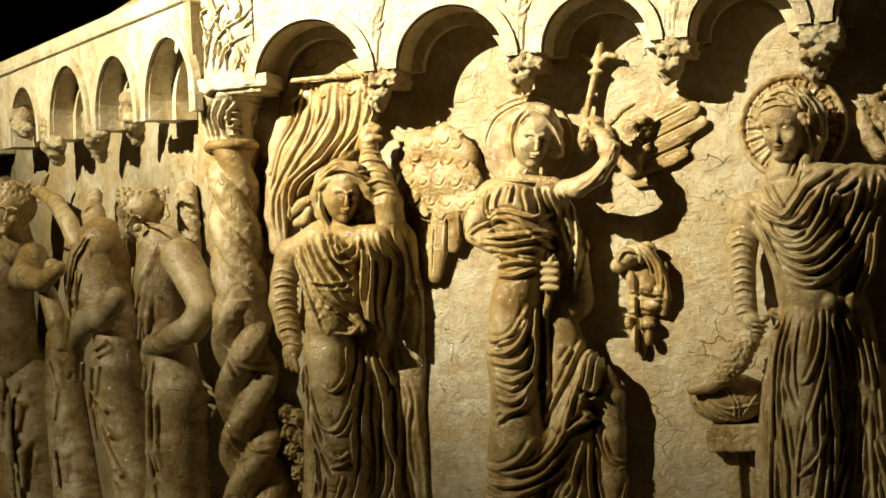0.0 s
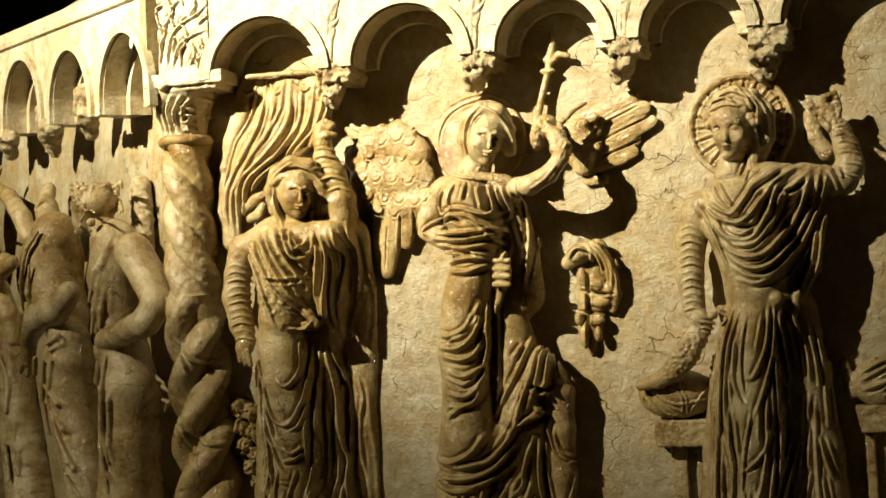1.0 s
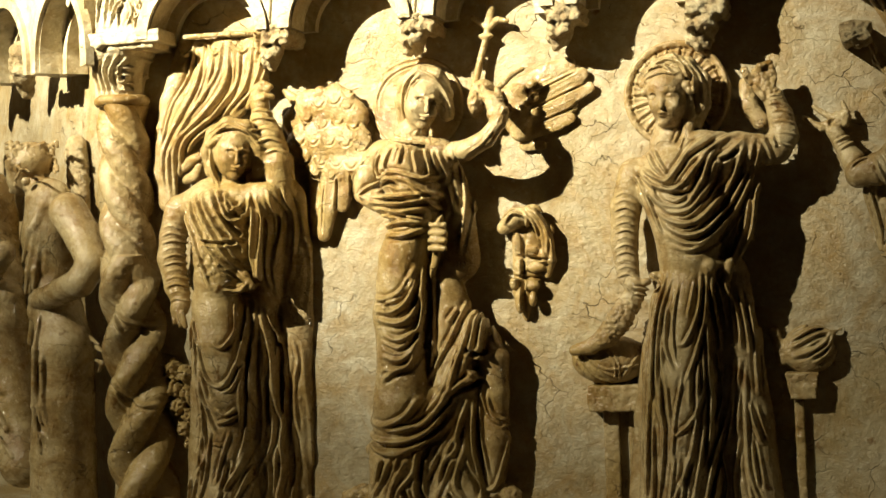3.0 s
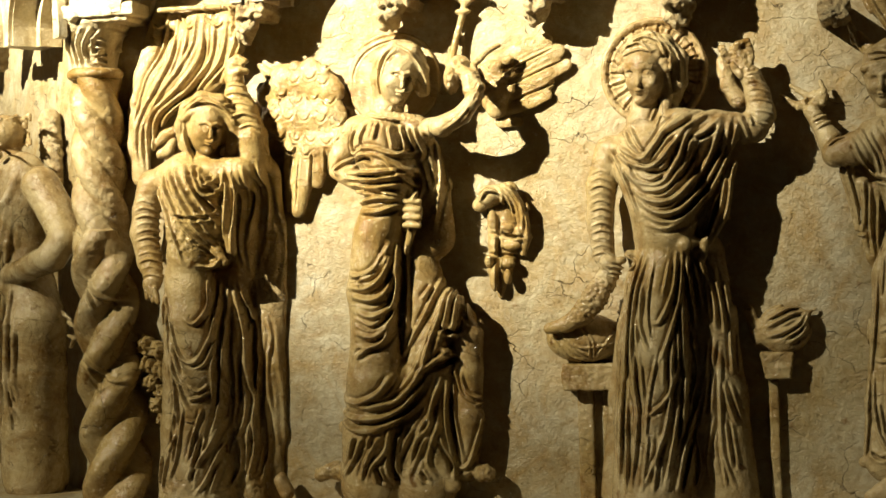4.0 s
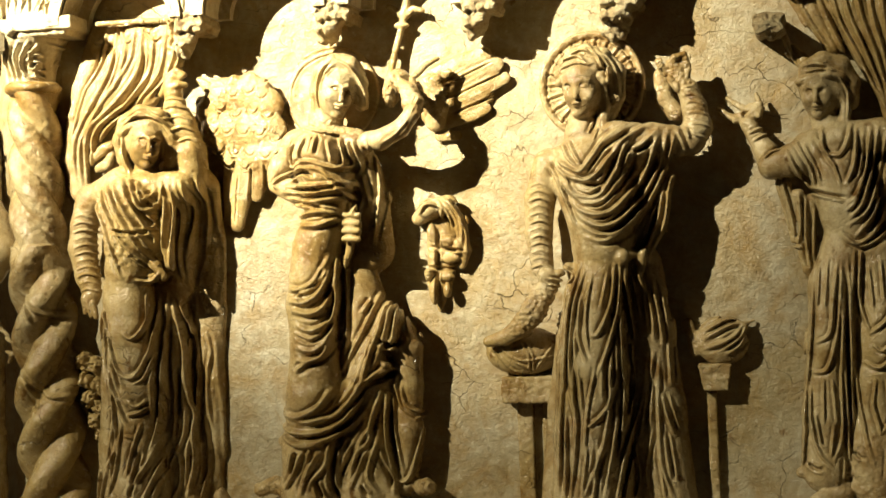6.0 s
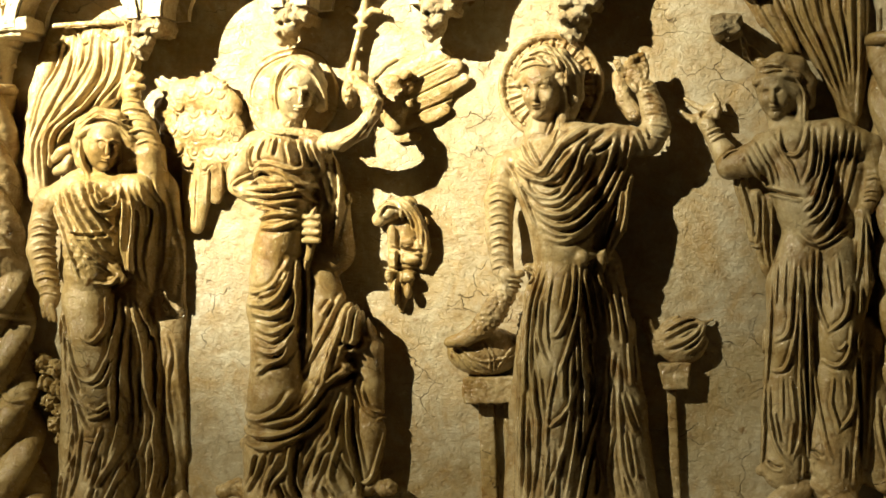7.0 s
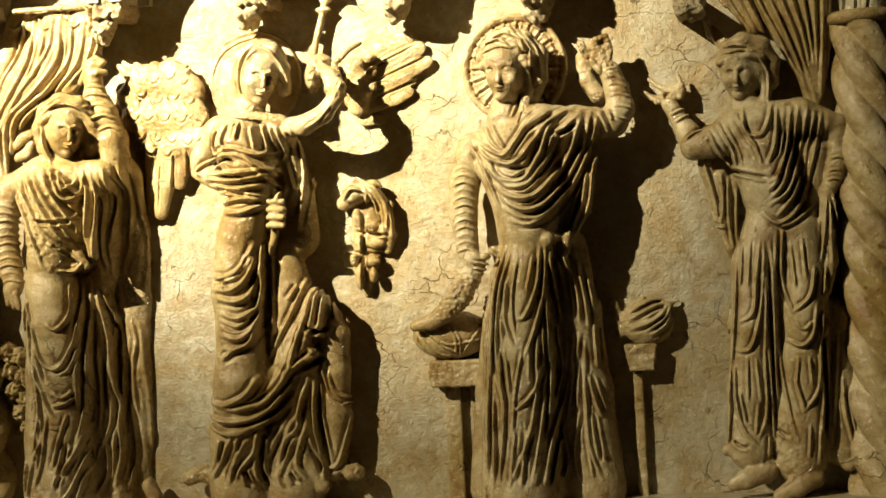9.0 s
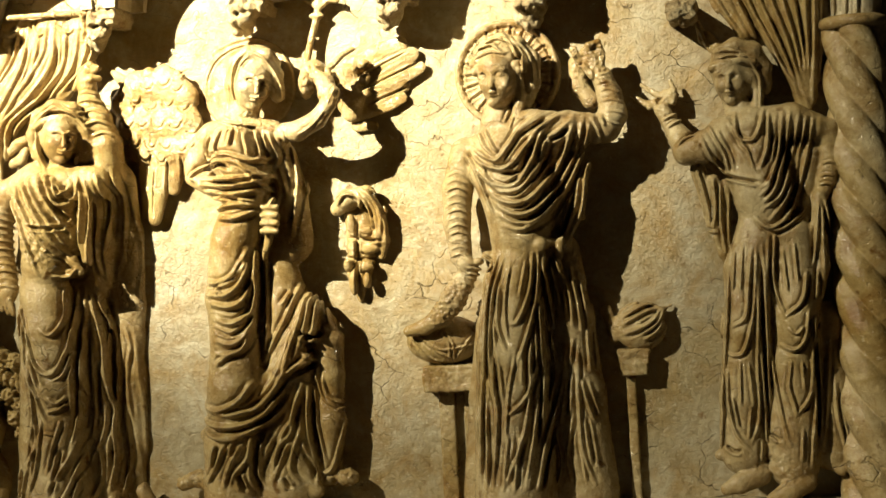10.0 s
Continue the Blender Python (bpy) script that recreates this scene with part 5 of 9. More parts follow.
def carve_stone_praying_woman_12():
    c = Carving(-0.262, 0.248, 1.000, 2.148, 0.170, h=0.0027)
    c.blob(-0.011, 1.978, 0.075, 0.0397, 0.0589, 0.0445, 6, 0.004)
    c.blob(-0.014, 1.996, 0.075, 0.0409, 0.0424, 0.0454, 6, 0.006)
    c.blob(-0.032, 1.978, 0.114, 0.0106, 0.0076, 0.0067, 6, 0.003, True)
    c.blob(-0.001, 1.979, 0.120, 0.0106, 0.0076, 0.0067, 6, 0.003, True)
    c.limb([(-0.016, 1.981, 0.118, 0.0039), (-0.017, 1.957, 0.123, 0.0059)], 1, 0.004)
    c.limb([(-0.041, 1.989, 0.1, 0.004), (-0.026, 1.991, 0.114, 0.0039), (-0.016, 1.985, 0.119, 0.0039)], 1, 0.004)
    c.limb([(0.007, 1.989, 0.11, 0.0039), (-0.007, 1.991, 0.117, 0.0039), (-0.016, 1.985, 0.119, 0.0039)], 1, 0.004)
    c.blob(-0.016, 1.946, 0.113, 0.0106, 0.0032, 0.0051, 6, 0.002)
    c.blob(-0.015, 1.940, 0.109, 0.0087, 0.0029, 0.0047, 6, 0.002)
    c.blob(-0.014, 1.928, 0.094, 0.0130, 0.0100, 0.0119, 6, 0.006)
    c.blob(-0.032, 1.960, 0.100, 0.0119, 0.0129, 0.0126, 6, 0.008)
    c.blob(0.005, 1.961, 0.104, 0.0118, 0.0129, 0.0126, 6, 0.008)
    c.limb([(-0.049, 1.999, 0.085, 0.0115), (-0.031, 2.032, 0.09, 0.0204), (0.001, 2.046, 0.09, 0.023), (0.038, 2.035, 0.08, 0.0243), (0.059, 1.999, 0.065, 0.023), (0.059, 1.955, 0.06, 0.0192)], 1, 0.006)
    c.limb([(-0.054, 2.002, 0.1, 0.0077), (-0.025, 2.011, 0.11, 0.0089), (0.013, 2.016, 0.11, 0.0089), (0.04, 2.01, 0.1, 0.0089)], 1, 0.004)
    c.blob(0.013, 1.991, 0.050, 0.0593, 0.0644, 0.0541, 0, 0.01)
    c.limb([(0.042, 1.986, 0.08, 0.0128), (0.048, 1.935, 0.08, 0.0128), (0.044, 1.897, 0.08, 0.014)], 1, 0.006)
    c.limb([(-0.083, 2.122, 0.02, 0.0065), (-0.068, 2.077, 0.03, 0.0117), (-0.04, 2.051, 0.04, 0.013)], 0.8, 0.006)
    c.limb([(-0.061, 2.09, 0.03, 0.0078), (-0.035, 2.058, 0.04, 0.0104)], 0.8, 0.005)
    c.fold([(-0.047, 2.036), (-0.011, 2.039), (0.032, 2.023)], 0.0043, 0.0059)
    c.fold([(-0.04, 2.022), (0.001, 2.028), (0.038, 2.018)], 0.0043, 0.0059)
    c.fold([(0.035, 2.01), (0.054, 1.971), (0.051, 1.907)], 0.0043, 0.0059)
    c.fold([(-0.076, 2.102), (-0.061, 2.056), (-0.043, 2.035)], 0.0043, 0.0059)
    c.limb([(-0.002, 1.927, 0.06, 0.0309), (0.015, 1.881, 0.06, 0.0437)], 1, 0.008)
    c.limb([(-0.171, 1.921, 0.037, 0.0183), (-0.155, 1.894, 0.04, 0.0195), (-0.131, 1.852, 0.05, 0.0259), (-0.12, 1.819, 0.053, 0.0311)], 1, 0.007)
    c.blob(-0.159, 1.947, 0.028, 0.0287, 0.0222, 0.0170, 30, 0.005)
    c.limb([(-0.179, 1.942, 0.034, 0.0078), (-0.205, 1.937, 0.031, 0.0079), (-0.224, 1.948, 0.031, 0.0065), (-0.237, 1.959, 0.028, 0.0052)], 1, 0.003)
    c.limb([(-0.178, 1.955, 0.031, 0.0078), (-0.2, 1.97, 0.028, 0.0065), (-0.216, 1.982, 0.025, 0.0052)], 1, 0.003)
    c.limb([(-0.186, 1.931, 0.037, 0.0078), (-0.199, 1.929, 0.04, 0.0078)], 1, 0.003)
    c.limb([(-0.146, 1.939, 0.037, 0.0104), (-0.143, 1.965, 0.034, 0.0078), (-0.149, 1.988, 0.031, 0.0052)], 1, 0.003)
    c.blob(-0.177, 1.944, 0.045, 0.0091, 0.0078, 0.0156, 0, 0.002, True)
    c.fold([(-0.169, 1.896), (-0.152, 1.904), (-0.133, 1.911)], 0.0044, 0.0078)
    c.fold([(-0.16, 1.878), (-0.139, 1.89), (-0.121, 1.898)], 0.0044, 0.0078)
    c.fold([(-0.137, 1.834), (-0.117, 1.85), (-0.095, 1.855)], 0.0044, 0.0078)
    c.rubble(-0.237, -0.130, 1.925, 2.002, 0.002, 0.007, 1)
    c.limb([(-0.118, 1.82, 0.085, 0.0321), (-0.067, 1.829, 0.09, 0.0384), (-0.016, 1.843, 0.085, 0.0486)], 0.9, 0.008)
    c.limb([(-0.034, 1.851, 0.075, 0.0436), (0.03, 1.866, 0.08, 0.0434), (0.118, 1.873, 0.08, 0.0407), (0.167, 1.857, 0.07, 0.0331)], 0.9, 0.008)
    c.limb([(0.026, 1.796, 0.08, 0.0702), (0.047, 1.717, 0.085, 0.0662), (0.055, 1.641, 0.08, 0.0586)], 0.85, 0.01)
    c.limb([(0.139, 1.803, 0.05, 0.0461), (0.122, 1.714, 0.045, 0.0487), (0.106, 1.638, 0.045, 0.0488)], 0.8, 0.012)
    c.limb([(0.194, 1.85, 0.06, 0.028), (0.203, 1.785, 0.06, 0.0254), (0.188, 1.735, 0.065, 0.0216), (0.177, 1.704, 0.07, 0.0165)], 1, 0.008)
    c.limb([(0.17, 1.698, 0.08, 0.0165), (0.166, 1.609, 0.08, 0.019), (0.169, 1.545, 0.08, 0.0177), (0.159, 1.482, 0.08, 0.0114)], 1, 0.006)
    c.fold([(0.169, 1.691), (0.159, 1.609), (0.15, 1.547)], 0.0054, 0.0098)
    c.fold([(0.182, 1.696), (0.191, 1.633), (0.198, 1.57)], 0.0053, 0.0098)
    c.fold([(0.175, 1.684), (0.174, 1.596), (0.174, 1.533)], 0.0054, 0.0098)
    c.fold([(0.159, 1.534), (0.152, 1.471)], 0.0054, 0.0098)
    c.fold([(0.173, 1.745), (0.191, 1.749), (0.207, 1.743)], 0.0043, 0.0059)
    c.fold([(0.169, 1.725), (0.187, 1.729), (0.204, 1.723)], 0.0043, 0.0059)
    c.fold([(0.18, 1.773), (0.199, 1.777), (0.218, 1.768)], 0.0043, 0.0059)
    c.fold([(-0.006, 1.897), (-0.002, 1.846), (0.028, 1.832), (0.048, 1.862), (0.059, 1.905)], 0.0064, 0.0118)
    c.fold([(-0.048, 1.862), (-0.023, 1.809), (-0.013, 1.771)], 0.0065, 0.0118)
    c.fold([(-0.064, 1.869), (-0.035, 1.81), (-0.026, 1.759)], 0.0065, 0.0118)
    c.fold([(-0.019, 1.879), (0.003, 1.833), (0.026, 1.8)], 0.0064, 0.0118)
    c.fold([(-0.084, 1.845), (-0.059, 1.793), (-0.032, 1.759)], 0.0065, 0.0118)
    c.fold([(0.068, 1.892), (0.062, 1.817), (0.043, 1.767)], 0.0064, 0.0118)
    c.fold([(0.099, 1.89), (0.086, 1.803), (0.063, 1.741), (0.041, 1.723)], 0.0064, 0.0118)
    c.fold([(0.116, 1.895), (0.101, 1.814), (0.075, 1.727), (0.048, 1.689)], 0.0064, 0.0118)
    c.fold([(0.136, 1.887), (0.116, 1.801), (0.09, 1.714), (0.045, 1.676)], 0.0064, 0.0118)
    c.fold([(0.152, 1.88), (0.127, 1.787), (0.098, 1.701), (0.058, 1.65)], 0.0064, 0.0118)
    c.fold([(0.166, 1.873), (0.142, 1.774), (0.113, 1.687), (0.074, 1.639)], 0.0064, 0.0118)
    c.fold([(0.025, 1.661), (0.055, 1.636), (0.093, 1.651), (0.126, 1.699)], 0.0064, 0.0118)
    c.fold([(0.037, 1.651), (0.067, 1.629), (0.105, 1.644), (0.137, 1.673)], 0.0064, 0.0118)
    c.fold([(-0.038, 1.76), (-0.001, 1.747), (0.042, 1.736)], 0.0064, -0.0158)
    c.fold([(0.046, 1.704), (0.066, 1.722), (0.08, 1.752)], 0.0064, -0.0158)
    c.fold([(0.139, 1.824), (0.109, 1.725)], 0.0064, -0.0158)
    c.limb([(-0.096, 1.778, 0.06, 0.0181), (-0.081, 1.713, 0.05, 0.0155), (-0.074, 1.648, 0.045, 0.0104)], 0.9, 0.006)
    c.limb([(-0.063, 1.751, 0.06, 0.0155), (-0.058, 1.699, 0.055, 0.0142), (-0.062, 1.634, 0.05, 0.0116), (-0.049, 1.582, 0.045, 0.0103), (-0.038, 1.555, 0.04, 0.0065)], 0.9, 0.006)
    c.limb([(-0.035, 1.736, 0.05, 0.0181), (-0.04, 1.646, 0.04, 0.0155), (-0.037, 1.581, 0.04, 0.0129)], 0.9, 0.006)
    c.fold([(-0.101, 1.791), (-0.082, 1.713), (-0.073, 1.648)], 0.0055, 0.0098)
    c.fold([(-0.062, 1.757), (-0.061, 1.686), (-0.069, 1.637)], 0.0055, 0.0098)
    c.fold([(-0.046, 1.749), (-0.05, 1.659), (-0.042, 1.582)], 0.0055, 0.0098)
    c.fold([(-0.029, 1.722), (-0.035, 1.607)], 0.0055, 0.0098)
    c.fold([(-0.084, 1.635), (-0.061, 1.632)], 0.0055, 0.0098)
    c.limb([(0.036, 1.629, 0.085, 0.0535), (0.013, 1.541, 0.09, 0.0612), (-0.0, 1.413, 0.085, 0.0613), (-0.017, 1.26, 0.075, 0.0589), (-0.024, 1.131, 0.065, 0.0539)], 0.85, 0.012)
    c.limb([(0.098, 1.613, 0.075, 0.0535), (0.103, 1.485, 0.08, 0.0585), (0.096, 1.332, 0.075, 0.0586), (0.088, 1.179, 0.07, 0.0612), (0.084, 1.102, 0.065, 0.0588)], 0.85, 0.012)
    c.limb([(0.17, 1.43, 0.045, 0.0358), (0.168, 1.276, 0.045, 0.0435), (0.173, 1.122, 0.045, 0.0435)], 0.8, 0.012)
    c.blob(-0.005, 1.441, 0.115, 0.0380, 0.0887, 0.0329, 0, 0.012)
    c.blob(0.106, 1.435, 0.110, 0.0429, 0.0946, 0.0353, 0, 0.012)
    c.fold([(0.019, 1.604), (0.005, 1.516), (-0.005, 1.441), (-0.041, 1.417)], 0.0059, 0.0108)
    c.fold([(0.026, 1.604), (0.015, 1.465), (-0.009, 1.371), (-0.034, 1.353), (-0.059, 1.367)], 0.0059, 0.0108)
    c.fold([(-0.037, 1.544), (-0.052, 1.392), (-0.067, 1.266), (-0.081, 1.139)], 0.0059, 0.0108)
    c.fold([(-0.053, 1.341), (-0.053, 1.24), (-0.038, 1.176), (-0.011, 1.143)], 0.0059, 0.0108)
    c.fold([(-0.045, 1.265), (-0.033, 1.188)], 0.0059, 0.0108)
    c.fold([(0.026, 1.515), (0.017, 1.339), (0.014, 1.212), (-0.007, 1.156)], 0.0059, 0.0108)
    c.fold([(0.04, 1.59), (0.04, 1.439), (0.038, 1.262), (0.033, 1.212)], 0.0059, 0.0108)
    c.fold([(0.054, 1.615), (0.045, 1.489), (0.047, 1.337), (0.064, 1.211), (0.079, 1.147)], 0.0059, 0.0108)
    c.fold([(0.069, 1.627), (0.061, 1.514), (0.082, 1.437)], 0.0059, 0.0108)
    c.fold([(0.134, 1.535), (0.121, 1.473), (0.082, 1.437)], 0.0059, 0.0108)
    c.fold([(0.134, 1.447), (0.122, 1.385), (0.096, 1.361), (0.066, 1.375)], 0.0059, 0.0108)
    c.fold([(0.138, 1.334), (0.128, 1.259), (0.097, 1.216)], 0.0059, 0.0108)
    c.fold([(0.08, 1.286), (0.097, 1.216)], 0.0059, 0.0108)
    c.fold([(0.144, 1.258), (0.129, 1.158), (0.125, 1.095)], 0.0059, 0.0108)
    c.fold([(-0.065, 1.24), (-0.077, 1.139)], 0.0059, 0.0108)
    c.fold([(0.149, 1.434), (0.138, 1.334)], 0.0059, 0.0108)
    c.fold([(0.177, 1.382), (0.163, 1.232), (0.152, 1.132)], 0.0059, 0.0108)
    c.fold([(0.184, 1.282), (0.186, 1.207), (0.201, 1.131)], 0.0058, 0.0108)
    c.fold([(0.197, 1.256), (0.203, 1.181), (0.218, 1.118)], 0.0058, 0.0108)
    c.fold([(0.027, 1.389), (0.026, 1.262), (0.027, 1.149)], 0.0059, 0.0108)
    c.fold([(0.037, 1.578), (0.032, 1.439), (0.031, 1.288)], 0.0064, -0.0158)
    c.fold([(0.142, 1.409), (0.146, 1.258), (0.14, 1.133)], 0.0064, -0.0158)
    c.fold([(-0.064, 1.151), (-0.046, 1.138), (-0.031, 1.138)], 0.0065, -0.0158)
    c.fold([(0.037, 1.174), (0.055, 1.16)], 0.0064, -0.0158)
    c.limb([(-0.079, 1.126, 0.07, 0.0129), (-0.053, 1.133, 0.075, 0.0154), (-0.025, 1.104, 0.08, 0.0154), (0.014, 1.098, 0.08, 0.0128)], 1, 0.006)
    c.limb([(0.035, 1.131, 0.08, 0.0102), (0.054, 1.131, 0.085, 0.0102), (0.069, 1.13, 0.08, 0.0127)], 1, 0.005)
    c.limb([(0.051, 1.086, 0.08, 0.0115), (0.113, 1.08, 0.08, 0.0127)], 1, 0.006)
    c.limb([(0.165, 1.105, 0.06, 0.0127), (0.189, 1.086, 0.06, 0.0153), (0.208, 1.104, 0.06, 0.0152)], 1, 0.006)
    c.rubble(0.001, 0.080, 1.081, 1.155, 0.003, 0.014, 1)
    c.limb([(0.007, 1.079, 0.085, 0.0255), (-0.037, 1.064, 0.1, 0.0229), (-0.066, 1.053, 0.105, 0.0153)], 0.8, 0.006)
    c.limb([(0.106, 1.063, 0.085, 0.0279), (0.074, 1.046, 0.1, 0.0253), (0.036, 1.026, 0.105, 0.0177)], 0.8, 0.006)
    c.fold([(-0.022, 1.594), (-0.032, 1.493)], 0.0048, 0.0078)
    c.fold([(-0.003, 1.605), (-0.015, 1.492)], 0.0048, 0.0078)
    c.fold([(-0.004, 1.339), (0.003, 1.238)], 0.0048, 0.0078)
    c.fold([(-0.023, 1.34), (-0.026, 1.239)], 0.0048, 0.0078)
    c.fold([(0.083, 1.588), (0.09, 1.487)], 0.0048, 0.0078)
    c.fold([(0.109, 1.599), (0.113, 1.511)], 0.0048, 0.0078)
    c.fold([(0.087, 1.412), (0.104, 1.398), (0.124, 1.416)], 0.0048, 0.0078)
    c.fold([(0.089, 1.336), (0.079, 1.261)], 0.0048, 0.0078)
    c.fold([(0.113, 1.335), (0.116, 1.272)], 0.0048, 0.0078)
    c.fold([(0.018, 1.162), (0.013, 1.111)], 0.0048, 0.0078)
    c.fold([(-0.003, 1.238), (-0.013, 1.163)], 0.0048, 0.0078)
    c.fold([(0.108, 1.184), (0.102, 1.109)], 0.0048, 0.0078)
    c.fold([(0.081, 1.841), (0.07, 1.778)], 0.0048, 0.0078)
    c.fold([(0.109, 1.839), (0.093, 1.764)], 0.0048, 0.0078)
    c.fold([(0.14, 1.837), (0.12, 1.75)], 0.0048, 0.0078)
    c.fold([(0.015, 1.82), (0.031, 1.768)], 0.0048, 0.0078)
    ob = c.skin('stone_praying_woman', marble)
    return tagged(ob, 'marble relief of a hooded woman with one open raised hand', 'statue', group='carved figures of the relief')


carve_stone_praying_woman_12()

def carve_stone_curtain_13():
    c = Carving(-0.113, 0.231, 1.867, 2.349, 0.084, h=0.0028)
    c.limb([(0.051, 2.277, 0.02, 0.0519), (0.071, 2.184, 0.025, 0.0517), (0.11, 2.077, 0.03, 0.0464), (0.139, 1.984, 0.035, 0.0308), (0.151, 1.905, 0.04, 0.018)], 0.7, 0.01)
    c.limb([(0.152, 2.269, 0.02, 0.0593), (0.153, 2.164, 0.025, 0.0515), (0.163, 2.047, 0.03, 0.036), (0.162, 1.931, 0.035, 0.0205)], 0.7, 0.01)
    c.limb([(-0.054, 2.248, 0.015, 0.0391), (-0.006, 2.165, 0.018, 0.039), (0.029, 2.097, 0.02, 0.0285)], 0.6, 0.01)
    c.fold([(-0.065, 2.242), (-0.025, 2.148), (0.021, 2.073)], 0.0071, 0.0127)
    c.fold([(-0.026, 2.264), (0.007, 2.171), (0.047, 2.078), (0.064, 2.051)], 0.0071, 0.0127)
    c.fold([(0.018, 2.26), (0.038, 2.156), (0.083, 2.049), (0.128, 1.956), (0.142, 1.911)], 0.0071, 0.0127)
    c.fold([(0.044, 2.258), (0.063, 2.154), (0.1, 2.055), (0.137, 1.956)], 0.0071, 0.0127)
    c.fold([(0.075, 2.255), (0.089, 2.152), (0.118, 2.06), (0.145, 1.955)], 0.0071, 0.0127)
    c.fold([(0.106, 2.253), (0.114, 2.15), (0.137, 2.052), (0.152, 1.955)], 0.0070, 0.0127)
    c.fold([(0.138, 2.25), (0.138, 2.148), (0.152, 2.044), (0.159, 1.942)], 0.0070, 0.0127)
    c.fold([(0.169, 2.247), (0.163, 2.146), (0.164, 2.031), (0.166, 1.928)], 0.0070, 0.0127)
    c.fold([(0.186, 2.22), (0.183, 2.118), (0.175, 2.004), (0.17, 1.915)], 0.0070, 0.0127)
    c.fold([(0.021, 2.183), (0.066, 2.076), (0.117, 1.97)], 0.0071, 0.0127)
    c.fold([(0.081, 2.127), (0.114, 2.034), (0.141, 1.956)], 0.0054, -0.0135)
    c.fold([(0.147, 2.147), (0.157, 2.031)], 0.0054, -0.0135)
    c.fold([(0.049, 2.116), (0.094, 2.023)], 0.0054, -0.0135)
    ob = c.skin('stone_curtain', marble)
    return tagged(ob, 'carved marble curtain in long folds gathered beside the column', 'curtain', group='carved curtains')


carve_stone_curtain_13()

def carve_stone_veiled_woman_14():
    c = Carving(-1.868, -1.424, 1.000, 2.150, 0.210, h=0.0027)
    c.blob(-1.618, 1.945, 0.115, 0.0415, 0.0608, 0.0465, -10, 0.004)
    c.blob(-1.612, 1.963, 0.115, 0.0427, 0.0438, 0.0474, -10, 0.006)
    c.blob(-1.606, 1.948, 0.162, 0.0111, 0.0078, 0.0070, -10, 0.003, True)
    c.blob(-1.609, 1.947, 0.155, 0.0078, 0.0051, 0.0053, -10, 0.002)
    c.blob(-1.575, 1.941, 0.155, 0.0111, 0.0078, 0.0070, -10, 0.003, True)
    c.blob(-1.578, 1.940, 0.148, 0.0078, 0.0051, 0.0053, -10, 0.002)
    c.limb([(-1.59, 1.947, 0.159, 0.0041), (-1.59, 1.922, 0.164, 0.0061)], 1, 0.004)
    c.limb([(-1.618, 1.96, 0.153, 0.0041), (-1.598, 1.959, 0.159, 0.0041), (-1.588, 1.951, 0.161, 0.0041)], 1, 0.004)
    c.limb([(-1.57, 1.95, 0.139, 0.0041), (-1.578, 1.955, 0.155, 0.0041), (-1.588, 1.951, 0.161, 0.0041)], 1, 0.004)
    c.blob(-1.598, 1.912, 0.155, 0.0111, 0.0033, 0.0053, -10, 0.002)
    c.blob(-1.601, 1.906, 0.150, 0.0090, 0.0030, 0.0049, -10, 0.002)
    c.blob(-1.612, 1.893, 0.134, 0.0136, 0.0103, 0.0124, -10, 0.006)
    c.blob(-1.624, 1.931, 0.146, 0.0124, 0.0133, 0.0132, -10, 0.008)
    c.blob(-1.585, 1.923, 0.141, 0.0123, 0.0133, 0.0132, -10, 0.008)
    c.limb([(-1.688, 1.909, 0.1, 0.0139), (-1.687, 1.957, 0.11, 0.0195), (-1.666, 1.997, 0.12, 0.0208), (-1.624, 2.016, 0.13, 0.0234), (-1.584, 2.007, 0.12, 0.0234), (-1.56, 1.966, 0.1, 0.0249), (-1.555, 1.918, 0.09, 0.0236), (-1.571, 1.87, 0.08, 0.0195)], 1, 0.006)
    c.blob(-1.630, 1.964, 0.075, 0.0698, 0.0698, 0.0615, 0, 0.01)
    c.limb([(-1.674, 1.976, 0.13, 0.0111), (-1.643, 1.991, 0.14, 0.011), (-1.598, 1.989, 0.14, 0.011), (-1.575, 1.978, 0.125, 0.0096)], 1, 0.004)
    c.limb([(-1.667, 1.962, 0.12, 0.0111), (-1.676, 1.921, 0.12, 0.0111), (-1.667, 1.873, 0.11, 0.0111)], 1, 0.004)
    c.fold([(-1.676, 1.982), (-1.635, 2.008), (-1.576, 2.002), (-1.54, 1.955)], 0.0052, 0.0069)
    c.fold([(-1.657, 1.992), (-1.612, 2.017), (-1.561, 1.99)], 0.0052, 0.0069)
    c.fold([(-1.673, 1.968), (-1.672, 1.913), (-1.652, 1.864)], 0.0053, 0.0069)
    c.limb([(-1.632, 1.894, 0.085, 0.0307), (-1.64, 1.852, 0.08, 0.0447)], 1, 0.008)
    c.limb([(-1.527, 1.842, 0.054, 0.0474), (-1.523, 1.925, 0.068, 0.0417), (-1.537, 1.987, 0.075, 0.0347), (-1.555, 2.03, 0.075, 0.0292), (-1.558, 2.062, 0.075, 0.0209)], 1, 0.008)
    c.limb([(-1.558, 2.065, 0.075, 0.0236), (-1.56, 2.096, 0.075, 0.0237)], 0.9, 0.005)
    c.limb([(-1.571, 2.095, 0.085, 0.0083), (-1.554, 2.108, 0.088, 0.0083), (-1.536, 2.104, 0.085, 0.0083)], 1, 0.003)
    c.limb([(-1.572, 2.11, 0.082, 0.0083), (-1.546, 2.122, 0.085, 0.0083), (-1.527, 2.112, 0.082, 0.0083)], 1, 0.003)
